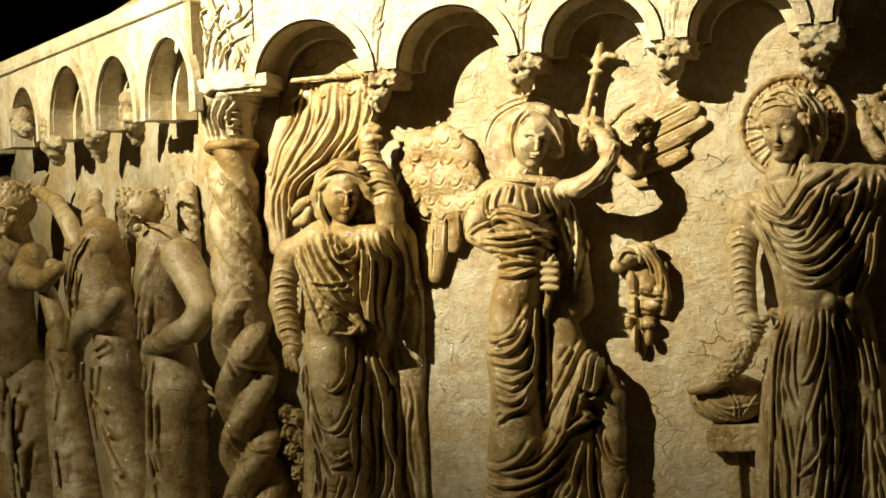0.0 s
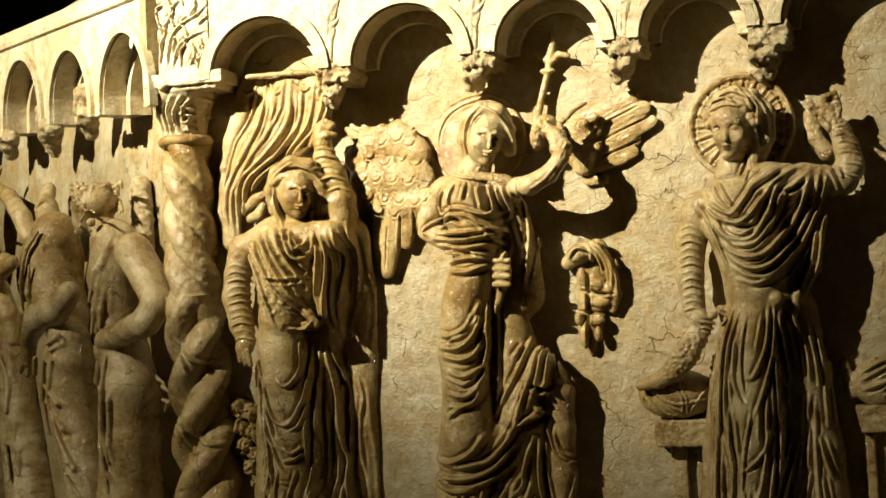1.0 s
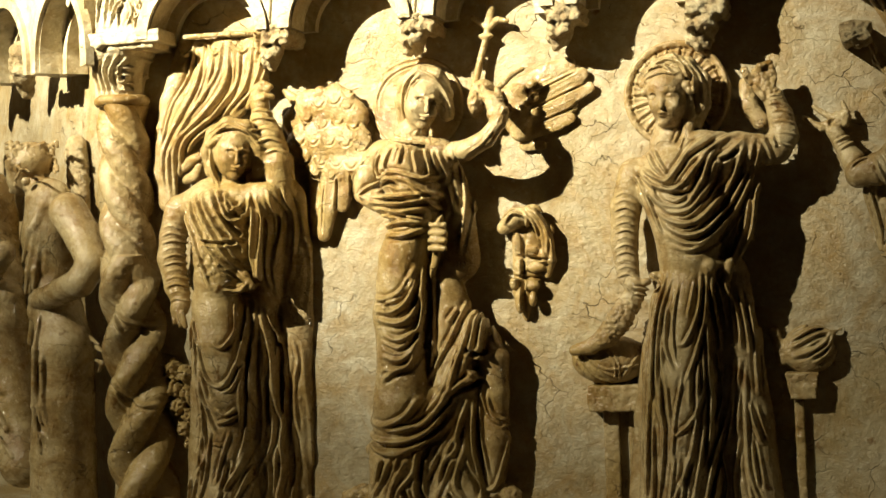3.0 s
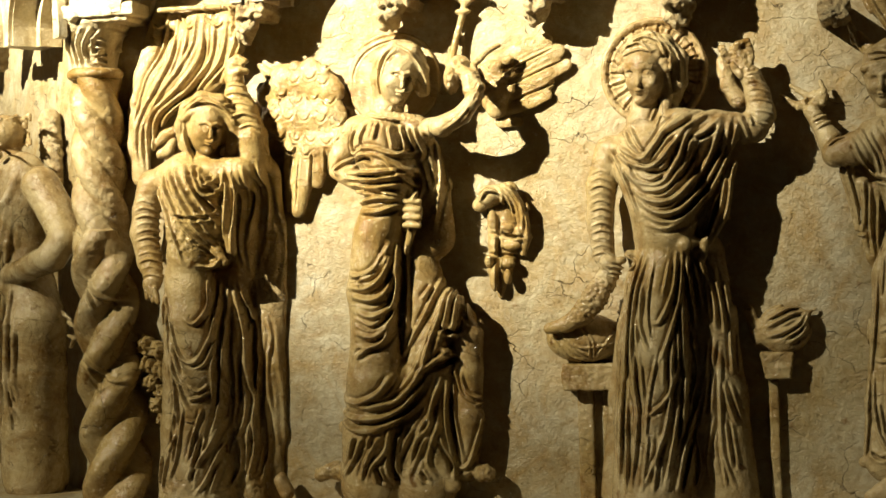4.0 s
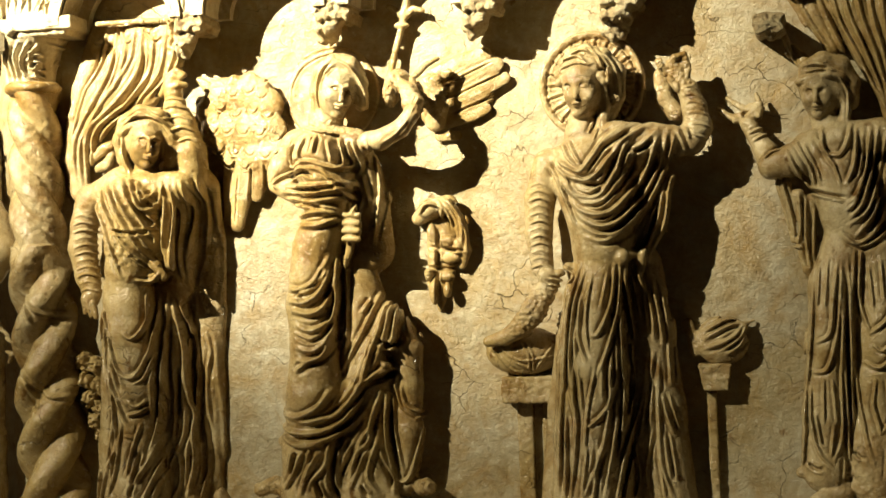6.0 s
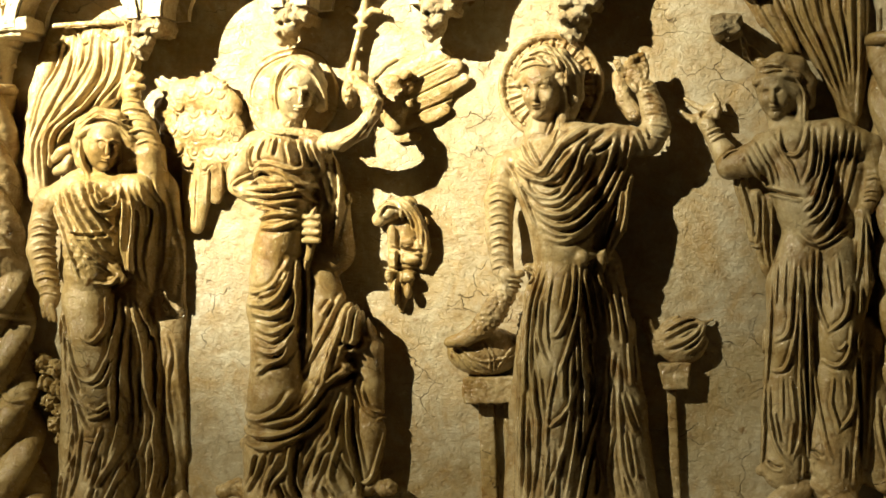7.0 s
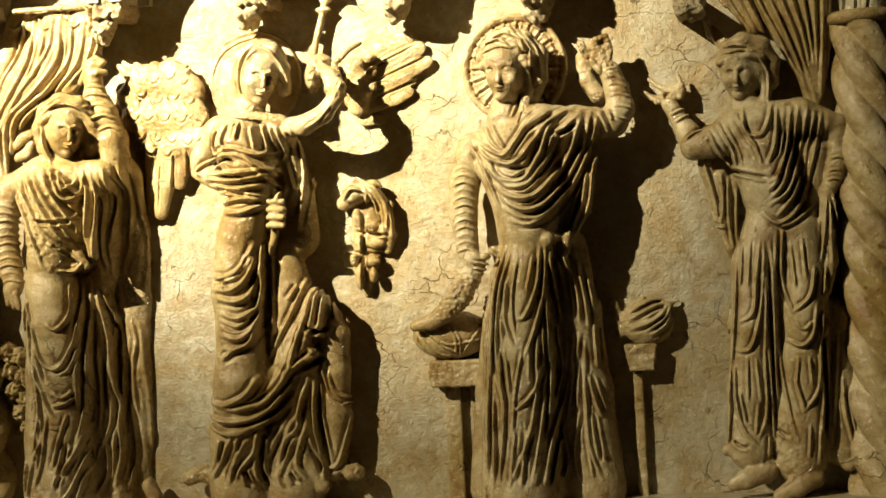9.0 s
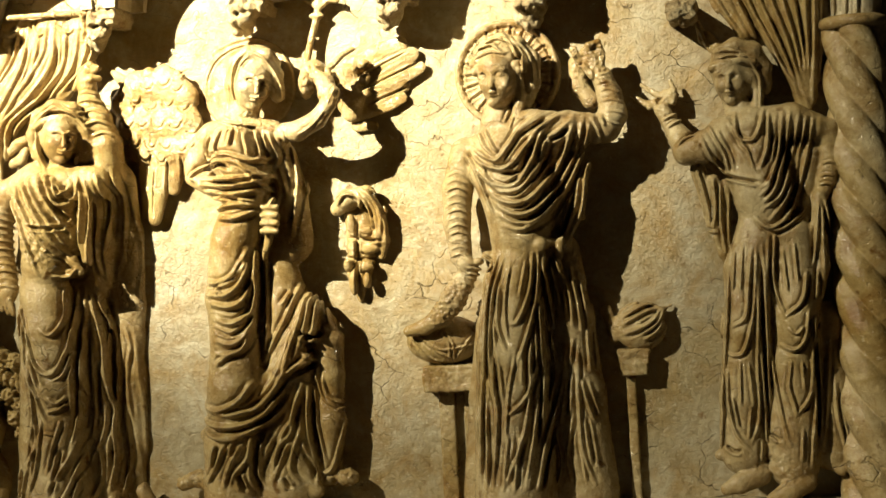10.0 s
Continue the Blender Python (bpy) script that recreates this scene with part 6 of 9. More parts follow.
    c.limb([(-1.564, 2.081, 0.088, 0.0083), (-1.541, 2.087, 0.092, 0.0083), (-1.525, 2.087, 0.082, 0.0083)], 1, 0.003)
    c.limb([(-1.578, 2.086, 0.082, 0.0083), (-1.59, 2.066, 0.078, 0.007)], 1, 0.003)
    c.fold([(-1.576, 2.051), (-1.551, 2.055), (-1.526, 2.048)], 0.0053, 0.0049)
    c.fold([(-1.577, 2.03), (-1.547, 2.035), (-1.517, 2.027)], 0.0053, 0.0049)
    c.fold([(-1.566, 2.001), (-1.533, 2.009), (-1.508, 1.998)], 0.0053, 0.0049)
    c.fold([(-1.553, 1.973), (-1.523, 1.981), (-1.498, 1.97)], 0.0053, 0.0049)
    c.fold([(-1.539, 1.945), (-1.509, 1.953), (-1.487, 1.941)], 0.0053, 0.0049)
    c.limb([(-1.774, 1.823, 0.075, 0.0352), (-1.694, 1.844, 0.095, 0.0474), (-1.62, 1.83, 0.1, 0.0499), (-1.548, 1.834, 0.095, 0.0443)], 0.9, 0.008)
    c.limb([(-1.666, 1.79, 0.1, 0.0835), (-1.657, 1.706, 0.11, 0.0721), (-1.672, 1.637, 0.105, 0.0639)], 1.05, 0.01)
    c.limb([(-1.573, 1.802, 0.055, 0.0503), (-1.572, 1.704, 0.045, 0.0532), (-1.593, 1.592, 0.04, 0.0562)], 0.8, 0.014)
    c.limb([(-1.786, 1.816, 0.075, 0.0395), (-1.806, 1.754, 0.075, 0.0339), (-1.813, 1.697, 0.075, 0.0353), (-1.796, 1.626, 0.085, 0.031), (-1.781, 1.584, 0.095, 0.0238)], 1, 0.008)
    c.fold([(-1.828, 1.769), (-1.796, 1.778), (-1.764, 1.765)], 0.0048, 0.0025)
    c.fold([(-1.827, 1.751), (-1.794, 1.76), (-1.763, 1.747)], 0.0048, 0.0039)
    c.fold([(-1.825, 1.733), (-1.792, 1.741), (-1.761, 1.729)], 0.0048, 0.0053)
    c.fold([(-1.823, 1.714), (-1.791, 1.723), (-1.76, 1.711)], 0.0048, 0.0025)
    c.fold([(-1.821, 1.696), (-1.789, 1.705), (-1.759, 1.693)], 0.0048, 0.0039)
    c.fold([(-1.82, 1.678), (-1.787, 1.686), (-1.757, 1.674)], 0.0048, 0.0053)
    c.fold([(-1.818, 1.659), (-1.785, 1.668), (-1.756, 1.656)], 0.0047, 0.0025)
    c.fold([(-1.816, 1.641), (-1.784, 1.65), (-1.754, 1.638)], 0.0047, 0.0039)
    c.fold([(-1.814, 1.623), (-1.782, 1.632), (-1.753, 1.62)], 0.0047, 0.0053)
    c.fold([(-1.812, 1.605), (-1.78, 1.613), (-1.751, 1.601)], 0.0047, 0.0025)
    c.fold([(-1.811, 1.586), (-1.779, 1.595), (-1.75, 1.583)], 0.0047, 0.0039)
    c.blob(-1.785, 1.570, 0.100, 0.0238, 0.0238, 0.0210, 0, 0.006)
    c.limb([(-1.56, 1.826, 0.12, 0.0124), (-1.562, 1.757, 0.13, 0.0137), (-1.567, 1.703, 0.13, 0.0137), (-1.559, 1.647, 0.125, 0.0137)], 1, 0.005)
    c.limb([(-1.66, 1.706, 0.12, 0.0138), (-1.596, 1.649, 0.135, 0.0137), (-1.579, 1.621, 0.135, 0.0123), (-1.614, 1.615, 0.13, 0.011)], 1, 0.006)
    c.fold([(-1.736, 1.847), (-1.705, 1.783), (-1.666, 1.713), (-1.608, 1.649), (-1.579, 1.628)], 0.0070, 0.0118)
    c.fold([(-1.714, 1.853), (-1.671, 1.775), (-1.622, 1.691), (-1.586, 1.648)], 0.0070, 0.0118)
    c.fold([(-1.691, 1.852), (-1.649, 1.774), (-1.6, 1.69)], 0.0070, 0.0118)
    c.fold([(-1.669, 1.858), (-1.631, 1.787), (-1.584, 1.703)], 0.0070, 0.0118)
    c.fold([(-1.647, 1.857), (-1.63, 1.801), (-1.604, 1.779), (-1.582, 1.799), (-1.57, 1.84)], 0.0070, 0.0118)
    c.fold([(-1.629, 1.849), (-1.611, 1.807), (-1.588, 1.827)], 0.0070, 0.0118)
    c.fold([(-1.76, 1.82), (-1.717, 1.749), (-1.689, 1.679), (-1.669, 1.616)], 0.0070, 0.0118)
    c.fold([(-1.573, 1.84), (-1.566, 1.771), (-1.575, 1.675)], 0.0070, 0.0118)
    c.fold([(-1.555, 1.839), (-1.543, 1.77), (-1.555, 1.661), (-1.548, 1.606)], 0.0070, 0.0118)
    c.fold([(-1.526, 1.851), (-1.516, 1.769), (-1.534, 1.674)], 0.0070, 0.0118)
    c.fold([(-1.499, 1.864), (-1.487, 1.768), (-1.505, 1.66)], 0.0070, 0.0118)
    c.fold([(-1.579, 1.628), (-1.602, 1.608), (-1.639, 1.611)], 0.0070, 0.0118)
    c.fold([(-1.62, 1.842), (-1.596, 1.8), (-1.574, 1.792)], 0.0070, 0.0118)
    c.fold([(-1.647, 1.843), (-1.622, 1.78), (-1.583, 1.737)], 0.0070, -0.0135)
    c.fold([(-1.59, 1.779), (-1.577, 1.703)], 0.0070, -0.0135)
    c.fold([(-1.695, 1.734), (-1.636, 1.725), (-1.584, 1.733)], 0.0070, -0.0135)
    c.rubble(-1.742, -1.580, 1.653, 1.840, 0.004, 0.016, 1)
    c.limb([(-1.516, 1.828, 0.035, 0.056), (-1.518, 1.703, 0.012, 0.0563), (-1.518, 1.534, 0.006, 0.0535), (-1.531, 1.364, 0.004, 0.0564), (-1.536, 1.195, 0.004, 0.0564), (-1.549, 1.026, 0.004, 0.0621)], 0.5, 0.012)
    c.fold([(-1.501, 1.842), (-1.49, 1.702), (-1.524, 1.59), (-1.496, 1.505)], 0.0095, 0.0049)
    c.fold([(-1.473, 1.799), (-1.459, 1.659), (-1.477, 1.533)], 0.0095, 0.0049)
    c.fold([(-1.544, 1.675), (-1.533, 1.534), (-1.551, 1.422), (-1.555, 1.282)], 0.0096, 0.0049)
    c.fold([(-1.49, 1.477), (-1.485, 1.365), (-1.48, 1.281)], 0.0095, 0.0049)
    c.fold([(-1.5, 1.365), (-1.516, 1.254), (-1.507, 1.141), (-1.502, 1.043)], 0.0095, 0.0049)
    c.fold([(-1.533, 1.282), (-1.551, 1.169), (-1.54, 1.043)], 0.0095, 0.0049)
    c.fold([(-1.47, 1.393), (-1.477, 1.253), (-1.472, 1.058)], 0.0095, 0.0049)
    c.limb([(-1.684, 1.582, 0.1, 0.0613), (-1.678, 1.484, 0.095, 0.0724), (-1.676, 1.358, 0.09, 0.0809), (-1.683, 1.204, 0.085, 0.0866), (-1.682, 1.036, 0.08, 0.1006)], 1.05, 0.012)
    c.blob(-1.677, 1.543, 0.125, 0.0526, 0.0664, 0.0415, 0, 0.012)
    c.blob(-1.668, 1.429, 0.120, 0.0498, 0.0969, 0.0415, 0, 0.012)
    c.limb([(-1.607, 1.537, 0.045, 0.0562), (-1.601, 1.396, 0.04, 0.059), (-1.594, 1.199, 0.036, 0.0646), (-1.584, 1.03, 0.036, 0.0702)], 0.8, 0.016)
    c.fold([(-1.622, 1.581), (-1.62, 1.512), (-1.646, 1.471), (-1.672, 1.485)], 0.0064, 0.0108)
    c.fold([(-1.61, 1.58), (-1.606, 1.484), (-1.63, 1.402), (-1.661, 1.375)], 0.0064, 0.0108)
    c.fold([(-1.714, 1.486), (-1.69, 1.403), (-1.653, 1.375), (-1.623, 1.402)], 0.0064, 0.0108)
    c.fold([(-1.588, 1.58), (-1.591, 1.47), (-1.599, 1.361), (-1.605, 1.251), (-1.63, 1.155)], 0.0064, 0.0108)
    c.fold([(-1.578, 1.566), (-1.558, 1.456), (-1.551, 1.346), (-1.534, 1.264)], 0.0064, 0.0108)
    c.fold([(-1.566, 1.566), (-1.537, 1.469), (-1.531, 1.373), (-1.531, 1.292)], 0.0064, 0.0108)
    c.fold([(-1.6, 1.539), (-1.593, 1.429), (-1.589, 1.292)], 0.0064, 0.0108)
    c.fold([(-1.73, 1.542), (-1.722, 1.431), (-1.7, 1.293), (-1.719, 1.182)], 0.0065, 0.0108)
    c.fold([(-1.745, 1.542), (-1.733, 1.459), (-1.717, 1.376)], 0.0065, 0.0108)
    c.fold([(-1.713, 1.376), (-1.678, 1.293), (-1.664, 1.265)], 0.0064, 0.0108)
    c.fold([(-1.662, 1.32), (-1.641, 1.306), (-1.621, 1.32)], 0.0064, 0.0108)
    c.fold([(-1.663, 1.286), (-1.637, 1.292), (-1.618, 1.306)], 0.0064, 0.0108)
    c.fold([(-1.7, 1.293), (-1.695, 1.21), (-1.727, 1.155)], 0.0065, 0.0108)
    c.fold([(-1.679, 1.265), (-1.697, 1.155), (-1.722, 1.086)], 0.0065, 0.0108)
    c.fold([(-1.598, 1.237), (-1.622, 1.169), (-1.669, 1.1)], 0.0064, 0.0108)
    c.fold([(-1.593, 1.182), (-1.624, 1.1), (-1.648, 1.059)], 0.0064, 0.0108)
    c.fold([(-1.552, 1.305), (-1.559, 1.223), (-1.593, 1.155)], 0.0064, 0.0108)
    c.fold([(-1.539, 1.264), (-1.538, 1.155), (-1.552, 1.073)], 0.0064, 0.0108)
    c.fold([(-1.577, 1.21), (-1.565, 1.128), (-1.589, 1.059)], 0.0064, 0.0108)
    c.fold([(-1.651, 1.21), (-1.668, 1.141)], 0.0064, 0.0108)
    c.fold([(-1.51, 1.482), (-1.5, 1.428), (-1.514, 1.373)], 0.0064, 0.0108)
    c.fold([(-1.523, 1.291), (-1.512, 1.182), (-1.522, 1.073)], 0.0064, 0.0108)
    c.fold([(-1.505, 1.428), (-1.512, 1.319), (-1.503, 1.237)], 0.0064, 0.0108)
    c.fold([(-1.749, 1.155), (-1.759, 1.086)], 0.0065, 0.0108)
    c.fold([(-1.724, 1.155), (-1.744, 1.079), (-1.722, 1.058)], 0.0065, 0.0108)
    c.fold([(-1.73, 1.542), (-1.714, 1.486)], 0.0065, 0.0108)
    c.fold([(-1.6, 1.429), (-1.605, 1.265)], 0.0070, -0.0147)
    c.fold([(-1.568, 1.401), (-1.568, 1.264)], 0.0070, -0.0147)
    c.fold([(-1.636, 1.196), (-1.662, 1.086)], 0.0070, -0.0147)
    c.fold([(-1.521, 1.373), (-1.53, 1.21)], 0.0070, -0.0147)
    c.fold([(-1.704, 1.417), (-1.676, 1.348)], 0.0070, -0.0147)
    c.limb([(-1.773, 1.061, 0.08, 0.0169), (-1.732, 1.053, 0.085, 0.0196), (-1.68, 1.051, 0.085, 0.0167)], 1, 0.006)
    c.limb([(-1.477, 1.075, 0.05, 0.0195), (-1.463, 1.047, 0.05, 0.0194)], 1, 0.006)
    c.rubble(-1.792, -1.513, 1.034, 1.094, 0.003, 0.014, 1)
    c.limb([(-1.784, 1.563, 0.115, 0.007), (-1.776, 1.528, 0.115, 0.007)], 1, 0.003)
    c.limb([(-1.769, 1.559, 0.12, 0.007), (-1.761, 1.525, 0.12, 0.007)], 1, 0.003)
    c.limb([(-1.797, 1.568, 0.11, 0.007), (-1.793, 1.536, 0.11, 0.007)], 1, 0.003)
    c.fold([(-1.606, 1.484), (-1.615, 1.416)], 0.0053, 0.0078)
    c.fold([(-1.716, 1.431), (-1.699, 1.348), (-1.663, 1.306)], 0.0053, 0.0078)
    c.fold([(-1.646, 1.361), (-1.624, 1.375), (-1.607, 1.429)], 0.0052, 0.0078)
    c.fold([(-1.582, 1.429), (-1.574, 1.319), (-1.584, 1.21)], 0.0052, 0.0078)
    c.fold([(-1.553, 1.428), (-1.544, 1.319)], 0.0052, 0.0078)
    c.fold([(-1.672, 1.237), (-1.65, 1.231)], 0.0053, 0.0078)
    c.fold([(-1.634, 1.265), (-1.659, 1.182)], 0.0053, 0.0078)
    c.fold([(-1.702, 1.238), (-1.713, 1.113)], 0.0053, 0.0078)
    c.fold([(-1.548, 1.21), (-1.558, 1.1)], 0.0052, 0.0078)
    c.fold([(-1.602, 1.128), (-1.618, 1.059)], 0.0052, 0.0078)
    c.fold([(-1.722, 1.846), (-1.686, 1.782), (-1.65, 1.74)], 0.0053, 0.0078)
    c.fold([(-1.699, 1.831), (-1.671, 1.789)], 0.0053, 0.0078)
    c.fold([(-1.62, 1.759), (-1.584, 1.71)], 0.0052, 0.0078)
    c.fold([(-1.652, 1.678), (-1.609, 1.635)], 0.0053, 0.0078)
    ob = c.skin('stone_veiled_woman', marble)
    return tagged(ob, 'marble relief of a veiled woman lifting a curtain with one arm', 'statue', group='carved figures of the relief')


carve_stone_veiled_woman_14()

def carve_stone_curtain_15():
    c = Carving(-1.902, -1.497, 1.796, 2.295, 0.082, h=0.0028)
    c.limb([(-1.766, 2.258, 0.05, 0.0071), (-1.644, 2.257, 0.05, 0.007), (-1.524, 2.253, 0.05, 0.007)], 1, 0.003)
    c.limb([(-1.748, 2.253, 0.016, 0.02), (-1.55, 2.24, 0.016, 0.0197)], 0.8, 0.006)
    c.limb([(-1.755, 2.222, 0.016, 0.02), (-1.554, 2.209, 0.016, 0.0197)], 0.8, 0.006)
    c.limb([(-1.759, 2.191, 0.016, 0.02), (-1.561, 2.178, 0.016, 0.0198)], 0.8, 0.006)
    c.limb([(-1.659, 2.19, 0.02, 0.0709), (-1.697, 2.134, 0.025, 0.071), (-1.761, 2.067, 0.025, 0.0598), (-1.825, 1.984, 0.025, 0.0429), (-1.846, 1.914, 0.025, 0.0315), (-1.84, 1.842, 0.025, 0.0258)], 0.5, 0.01)
    c.limb([(-1.582, 2.227, 0.02, 0.048), (-1.596, 2.142, 0.03, 0.0366), (-1.643, 2.074, 0.03, 0.0311)], 0.6, 0.01)
    c.limb([(-1.775, 2.24, 0.015, 0.0286), (-1.793, 2.184, 0.015, 0.0315), (-1.831, 2.1, 0.015, 0.0258), (-1.859, 2.001, 0.015, 0.023)], 0.6, 0.008)
    c.fold([(-1.751, 2.248), (-1.769, 2.164), (-1.818, 2.082), (-1.849, 1.969), (-1.846, 1.855)], 0.0073, 0.0118)
    c.fold([(-1.724, 2.254), (-1.736, 2.148), (-1.796, 2.052), (-1.843, 1.962), (-1.837, 1.841)], 0.0073, 0.0118)
    c.fold([(-1.69, 2.244), (-1.706, 2.132), (-1.773, 2.044), (-1.829, 1.954), (-1.828, 1.84)], 0.0073, 0.0118)
    c.fold([(-1.647, 2.249), (-1.66, 2.137), (-1.729, 2.056), (-1.808, 1.982), (-1.818, 1.854)], 0.0072, 0.0118)
    c.fold([(-1.617, 2.24), (-1.633, 2.128), (-1.703, 2.054), (-1.787, 1.988), (-1.805, 1.882)], 0.0072, 0.0118)
    c.fold([(-1.584, 2.237), (-1.603, 2.133), (-1.665, 2.059), (-1.751, 2.0), (-1.788, 1.952)], 0.0072, 0.0118)
    c.fold([(-1.554, 2.235), (-1.568, 2.166), (-1.591, 2.111), (-1.642, 2.061)], 0.0072, 0.0118)
    c.fold([(-1.543, 2.207), (-1.56, 2.138), (-1.604, 2.091)], 0.0072, 0.0118)
    c.fold([(-1.667, 2.243), (-1.681, 2.159), (-1.738, 2.077)], 0.0072, 0.0118)
    c.fold([(-1.715, 2.189), (-1.737, 2.12), (-1.801, 2.024)], 0.0060, -0.0113)
    c.fold([(-1.639, 2.185), (-1.656, 2.115), (-1.727, 2.034)], 0.0060, -0.0113)
    c.fold([(-1.603, 2.112), (-1.681, 2.039)], 0.0060, -0.0113)
    c.fold([(-1.792, 2.228), (-1.777, 2.216), (-1.752, 2.228)], 0.0060, 0.0098)
    c.fold([(-1.718, 2.246), (-1.691, 2.21), (-1.668, 2.223)], 0.0060, 0.0098)
    c.fold([(-1.657, 2.242), (-1.615, 2.211), (-1.597, 2.224)], 0.0060, 0.0098)
    c.limb([(-1.804, 1.919, 0.03, 0.0114), (-1.767, 1.945, 0.035, 0.0142), (-1.742, 1.954, 0.04, 0.0113)], 0.8, 0.004)
    c.limb([(-1.786, 1.897, 0.03, 0.0114), (-1.759, 1.906, 0.035, 0.0142), (-1.747, 1.93, 0.03, 0.0114)], 0.8, 0.004)
    c.limb([(-1.555, 2.224, 0.03, 0.0253), (-1.557, 2.182, 0.03, 0.0225), (-1.566, 2.14, 0.035, 0.0169)], 0.8, 0.006)
    c.rubble(-1.573, -1.509, 2.124, 2.260, 0.012, 0.016, 1)
    ob = c.skin('stone_curtain', marble)
    return tagged(ob, 'carved marble curtain blown to one side on a rod', 'curtain', group='carved curtains')


carve_stone_curtain_15()

def carve_stone_festoon_16():
    c = Carving(-1.896, -1.724, 1.182, 1.473, 0.090)
    c.blob(-1.838, 1.415, 0.03, 0.0229, 0.0275, 0.03, 0, 0.004)
    c.blob(-1.804, 1.4, 0.03, 0.0214, 0.0257, 0.03, 34, 0.004)
    c.blob(-1.832, 1.365, 0.03, 0.0215, 0.0258, 0.03, 35, 0.004)
    c.blob(-1.796, 1.35, 0.03, 0.0228, 0.0274, 0.03, 16, 0.004)
    c.blob(-1.822, 1.319, 0.03, 0.0214, 0.0257, 0.03, 24, 0.004)
    c.blob(-1.792, 1.293, 0.03, 0.02, 0.024, 0.03, 44, 0.004)
    c.blob(-1.811, 1.264, 0.03, 0.02, 0.024, 0.03, 20, 0.004)
    c.blob(-1.797, 1.229, 0.03, 0.0143, 0.0171, 0.03, 30, 0.004)
    c.blob(-1.771, 1.328, 0.03, 0.0143, 0.0171, 0.03, 15, 0.004)
    c.rubble(-1.851, -1.75, 1.209, 1.445, 0.009, 0.011)
    ob = c.skin('stone_festoon', marble)
    return tagged(ob, 'carved marble leaf festoon hanging in deep shade', 'ornament')


carve_stone_festoon_16()

corner_column = tagged(new('corner_column'), 'twisted marble corner column with leaf capital and deeply cut spiral strands', 'column', group='twisted columns')

def carve_shaft_18():
    c = Carving(-2.083, -1.790, 1.000, 2.248, 0.170)
    c.shaft((-1.948, 1.646), (-1.953, 2.118), 0.04, 0.064, 0.056, 3, -0.37, 0.022, 1.1)
    c.shaft((-1.92, 1.003), (-1.948, 1.706), 0.04, 0.074, 0.064, 3, 0.42, 0.036, 1.1)
    c.fold([(-1.98, 1.599), (-1.919, 1.54), (-1.858, 1.525)], 0.0081, 0.00945)
    c.fold([(-1.978, 1.4), (-1.91, 1.336), (-1.856, 1.328)], 0.0081, 0.00945)
    c.fold([(-1.965, 1.57), (-1.936, 1.513)], 0.0081, 0.00945)
    c.fold([(-1.963, 1.371), (-1.927, 1.3)], 0.0081, 0.00945)
    c.rubble(-1.997, -1.831, 1.651, 2.068, 0.0015, 0.014)
    c.rubble(-2.009, -1.781, 1.02, 1.656, 0.002, 0.03)
    ob = c.skin('shaft', marble)
    ob.parent = corner_column
    return tagged(ob, '')


carve_shaft_18()

def carve_neck_ring_19():
    c = Carving(-2.068, -1.838, 2.003, 2.233, 0.155, h=0.003)
    c.ring(-1.953, 2.106, 0.04, 0.058, 0.014)
    ob = c.skin('neck_ring', marble)
    ob.parent = corner_column
    return tagged(ob, '')


carve_neck_ring_19()

def carve_abacus_20():
    c = Carving(-2.061, -1.770, 2.194, 2.310, 0.166, h=0.0035)
    c.block(-2.026, -1.805, 2.242, 2.275, -0.02, 0.125, 0.0025, lean=0)
    c.block(-2.016, -1.823, 2.229, 2.264, -0.02, 0.115, 0.004, lean=0)
    c.blob(-1.969, 2.244, 0.12, 0.0158, 0.0129, 0.016, 0, 0.009)
    c.rubble(-2.039, -1.796, 2.222, 2.284, 0.002, 0.014)
    ob = c.skin('abacus', lit_marble)
    ob.parent = corner_column
    return tagged(ob, '')


carve_abacus_20()

